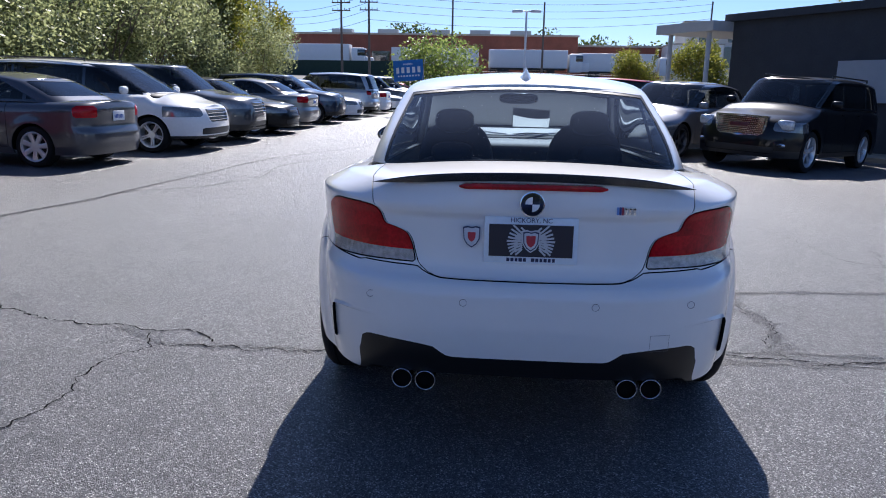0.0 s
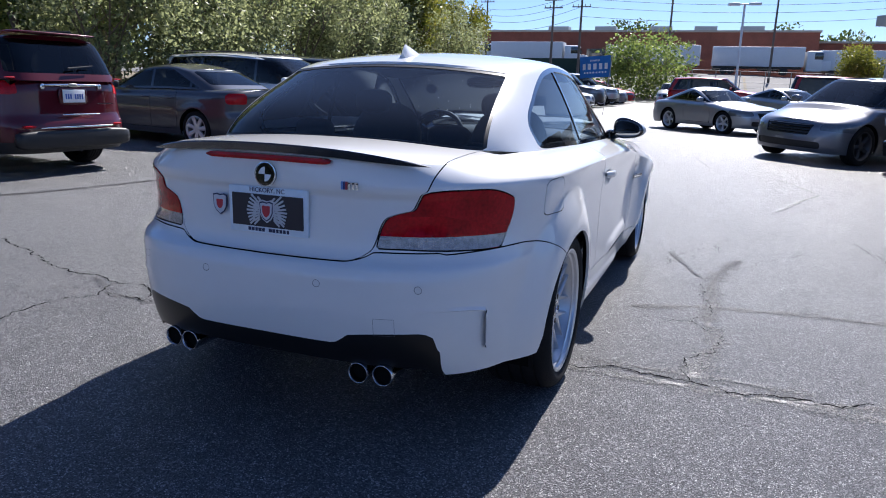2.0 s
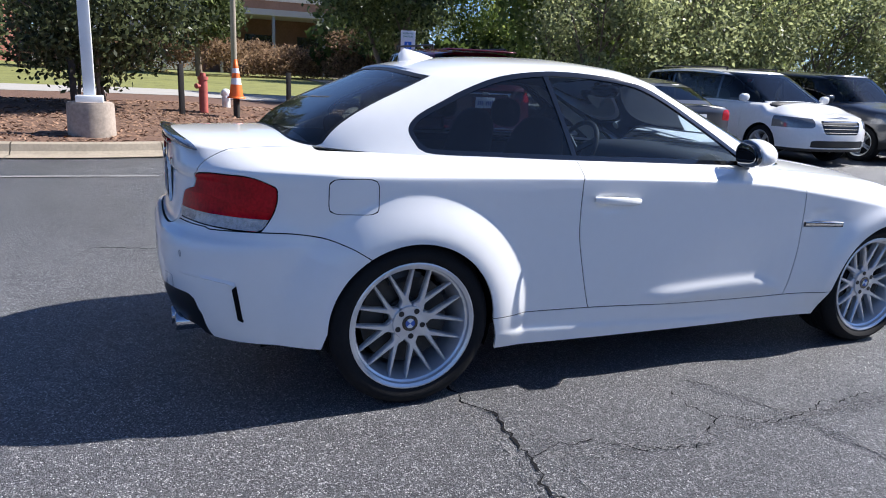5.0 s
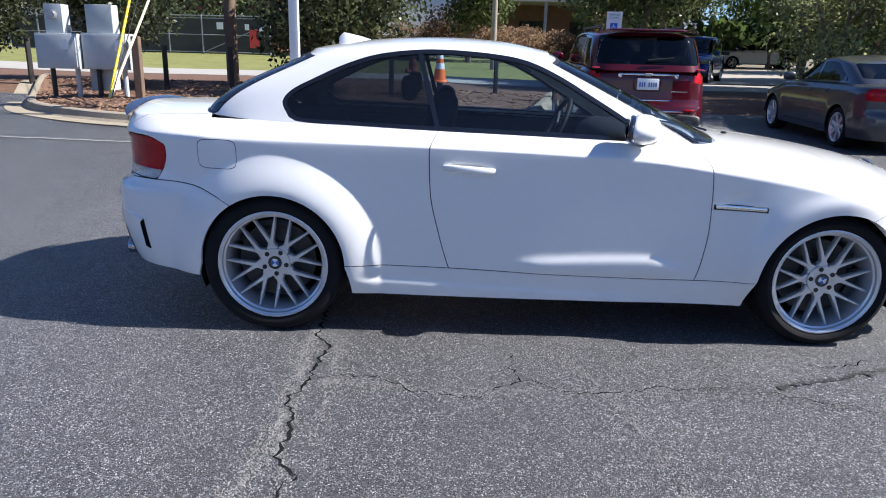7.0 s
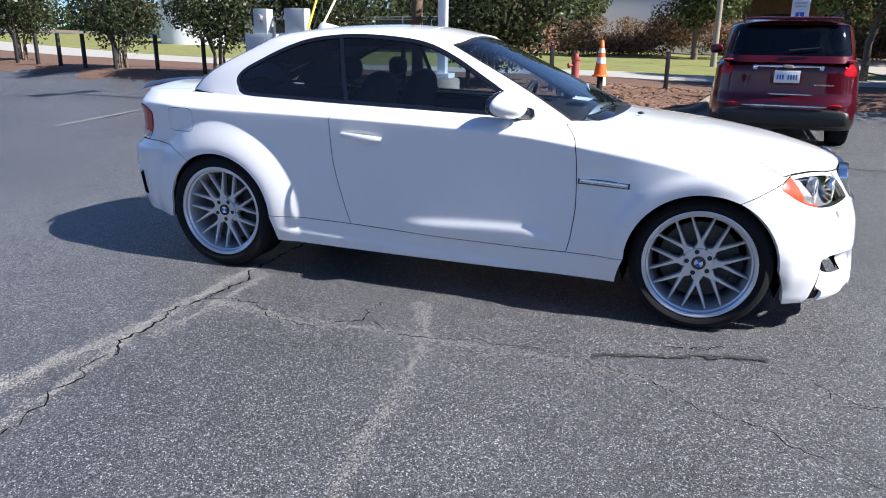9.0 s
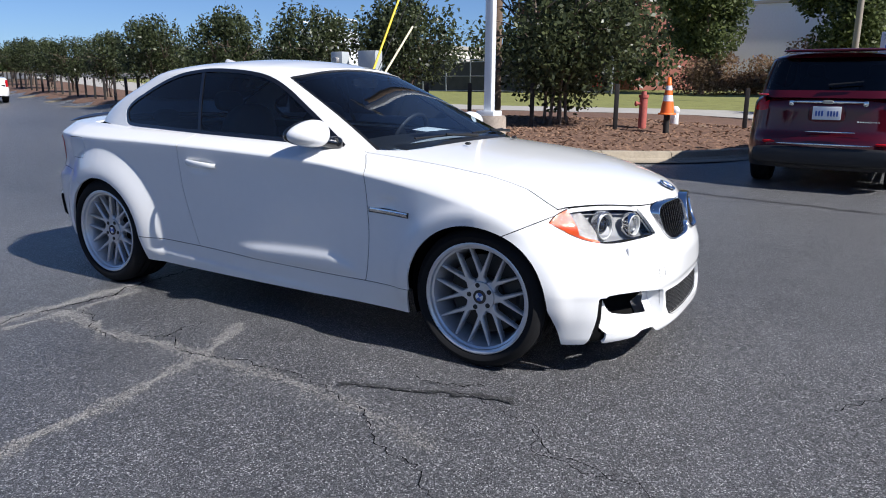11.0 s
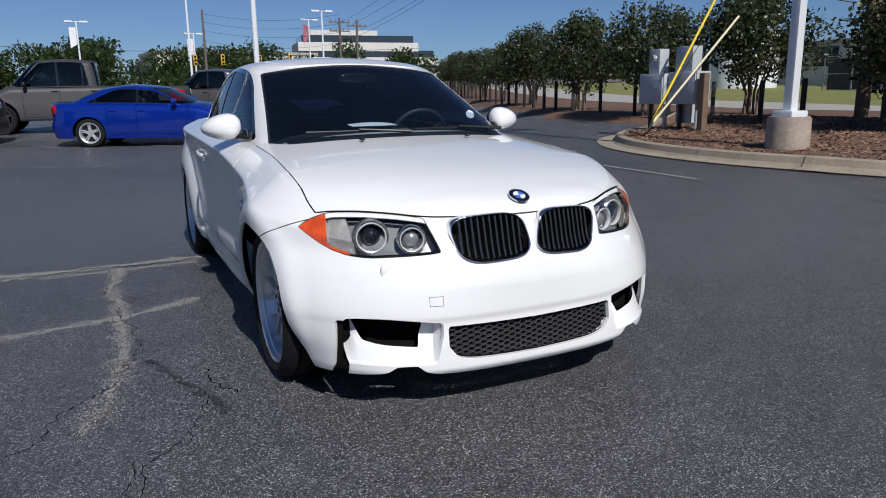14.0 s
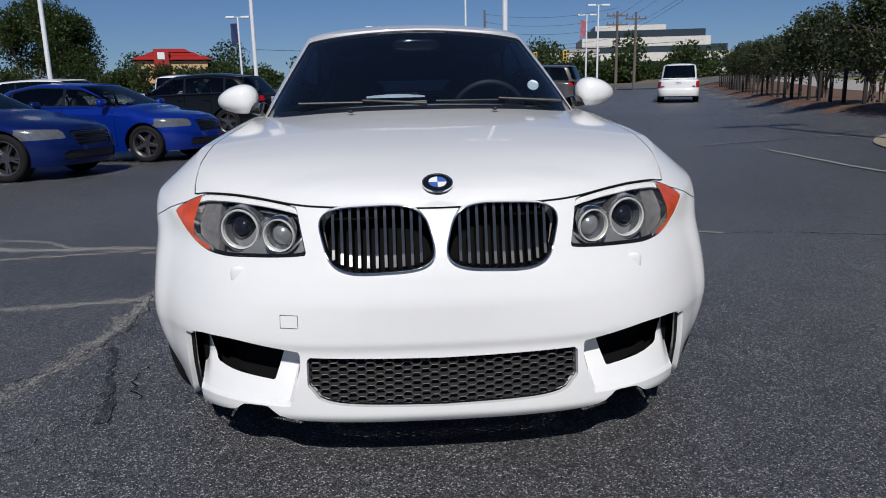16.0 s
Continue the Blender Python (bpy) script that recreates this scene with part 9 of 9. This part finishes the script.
for k in range(12):
    bm = bmesh.new()
    a = k * math.pi / 6
    tube(bm, (2.4 * math.cos(a), 2.4 * math.sin(a), 5.2), (2.4 * math.cos(a), 2.4 * math.sin(a), 6.2), 0.04, seg=6)
    part("rail_post", bm, WHITE_METAL, tk)
V, F = lathe([(2.36, 6.15), (2.44, 6.15), (2.44, 6.25), (2.36, 6.25), (2.36, 6.15)], 36, "Z")
mesh_ob("top_rail", V, F, WHITE_METAL, tk)
building("plant_building", "red brick plant building with a pale canopy", -70, -18, 1.2, 12, 20, 7.5, BRICK_RED, 82, parapet=0.5)
building("plant_shed", "white plant shed behind the trees", -62, -42, 0.8, 26, 14, 4.0, OFF_WHITE, 84, [("s", 3.0, 1.6, 2.4, 5, 4)], parapet=0.3)
pb = building("plant_building", "low brown brick building with a pale open canopy", -66, 13, 1.4, 17, 12, 5.6, plain("brown_brick", (0.17, 0.10, 0.07), 0.9, vary=0.25, scale=0.8), 90, [("s", 2.0, 1.6, 2.4, 4.4, 3)], parapet=0.5)
bm = bmesh.new()
box(bm, 0, -8.5, 4.3, 18.0, 5.0, 0.45)
part("canopy", bm, plain("canopy_grey", (0.38, 0.38, 0.38), 0.7), pb, "pale grey canopy roof")
for k in range(5):
    bm = bmesh.new()
    box(bm, -8 + 4 * k, -10.7, 1.8, 0.22, 0.22, 4.8)
    part("canopy_post", bm, GALV, pb)
building("plant_shed", "white shed behind the trees of the bank", -80, 1.5, 1.4, 22, 12, 8.0, WHITE_METAL, 90, parapet=0.3)
power = thing("utility_pole", "pale grey wooden pole at the edge of the grass", "utility pole", m=pose(-34.0, 3.43, on(-34.0, 3.43)))
part("pole_shaft", tube(bmesh.new(), (0, 0, -0.2), (0, 0, 9.5), 0.15, 0.11, 12), plain("grey_pole_wood", (0.30, 0.26, 0.22), 0.9, vary=0.2, bump=0.3, bscale=40), power, "", True)
building("plant_shed", "tall white shed behind the brick building", -90, 24, 1.6, 16, 12, 11.0, WHITE_METAL, 90, parapet=0.3)
gt = thing("chain_gate", "closed chain-link gate with notices", "gate", m=pose(-42, -12.0, float(height(-42, -12)), 0, 0, 84))
for k in range(9):
    bm = bmesh.new()
    tube(bm, (2 - 2.2 * k, 0, 0), (2 - 2.2 * k, 0, 2.4), 0.05, seg=8)
    part("gate_post", bm, GALV, gt)
for z_ in (0.15, 1.2, 2.2, 2.35):
    bm = bmesh.new()
    tube(bm, (-15.6, 0, z_), (2, 0, z_), 0.03, seg=6)
    part("gate_rail", bm, GALV, gt)
bm = bmesh.new()
tube(bm, (-2.2, -0.03, 0.2), (1.9, -0.03, 1.9), 0.03, seg=6)
part("gate_brace", bm, GALV, gt)
for x_, z_, w_, h_, mt in ((-1.2, 1.75, 0.42, 0.42, WHITE_REFL), (0.55, 1.7, 0.28, 0.35, WHITE_REFL), (1.0, 1.0, 0.62, 1.1, plain("notice_red", (0.7, 0.06, 0.05), 0.6)), (1.5, 1.6, 0.32, 0.40, WHITE_REFL)):
    bm = bmesh.new()
    box(bm, x_, -0.06, z_, w_, 0.02, h_)
    part("gate_notice", bm, mt, gt)
bm = bmesh.new()
box(bm, -6.8, 0.35, 1.15, 17.6, 0.02, 2.2)
part("gate_screen", bm, plain("mesh_screen", (0.06, 0.06, 0.06), 0.9, vary=0.3, scale=2), gt, "dark mesh screen")
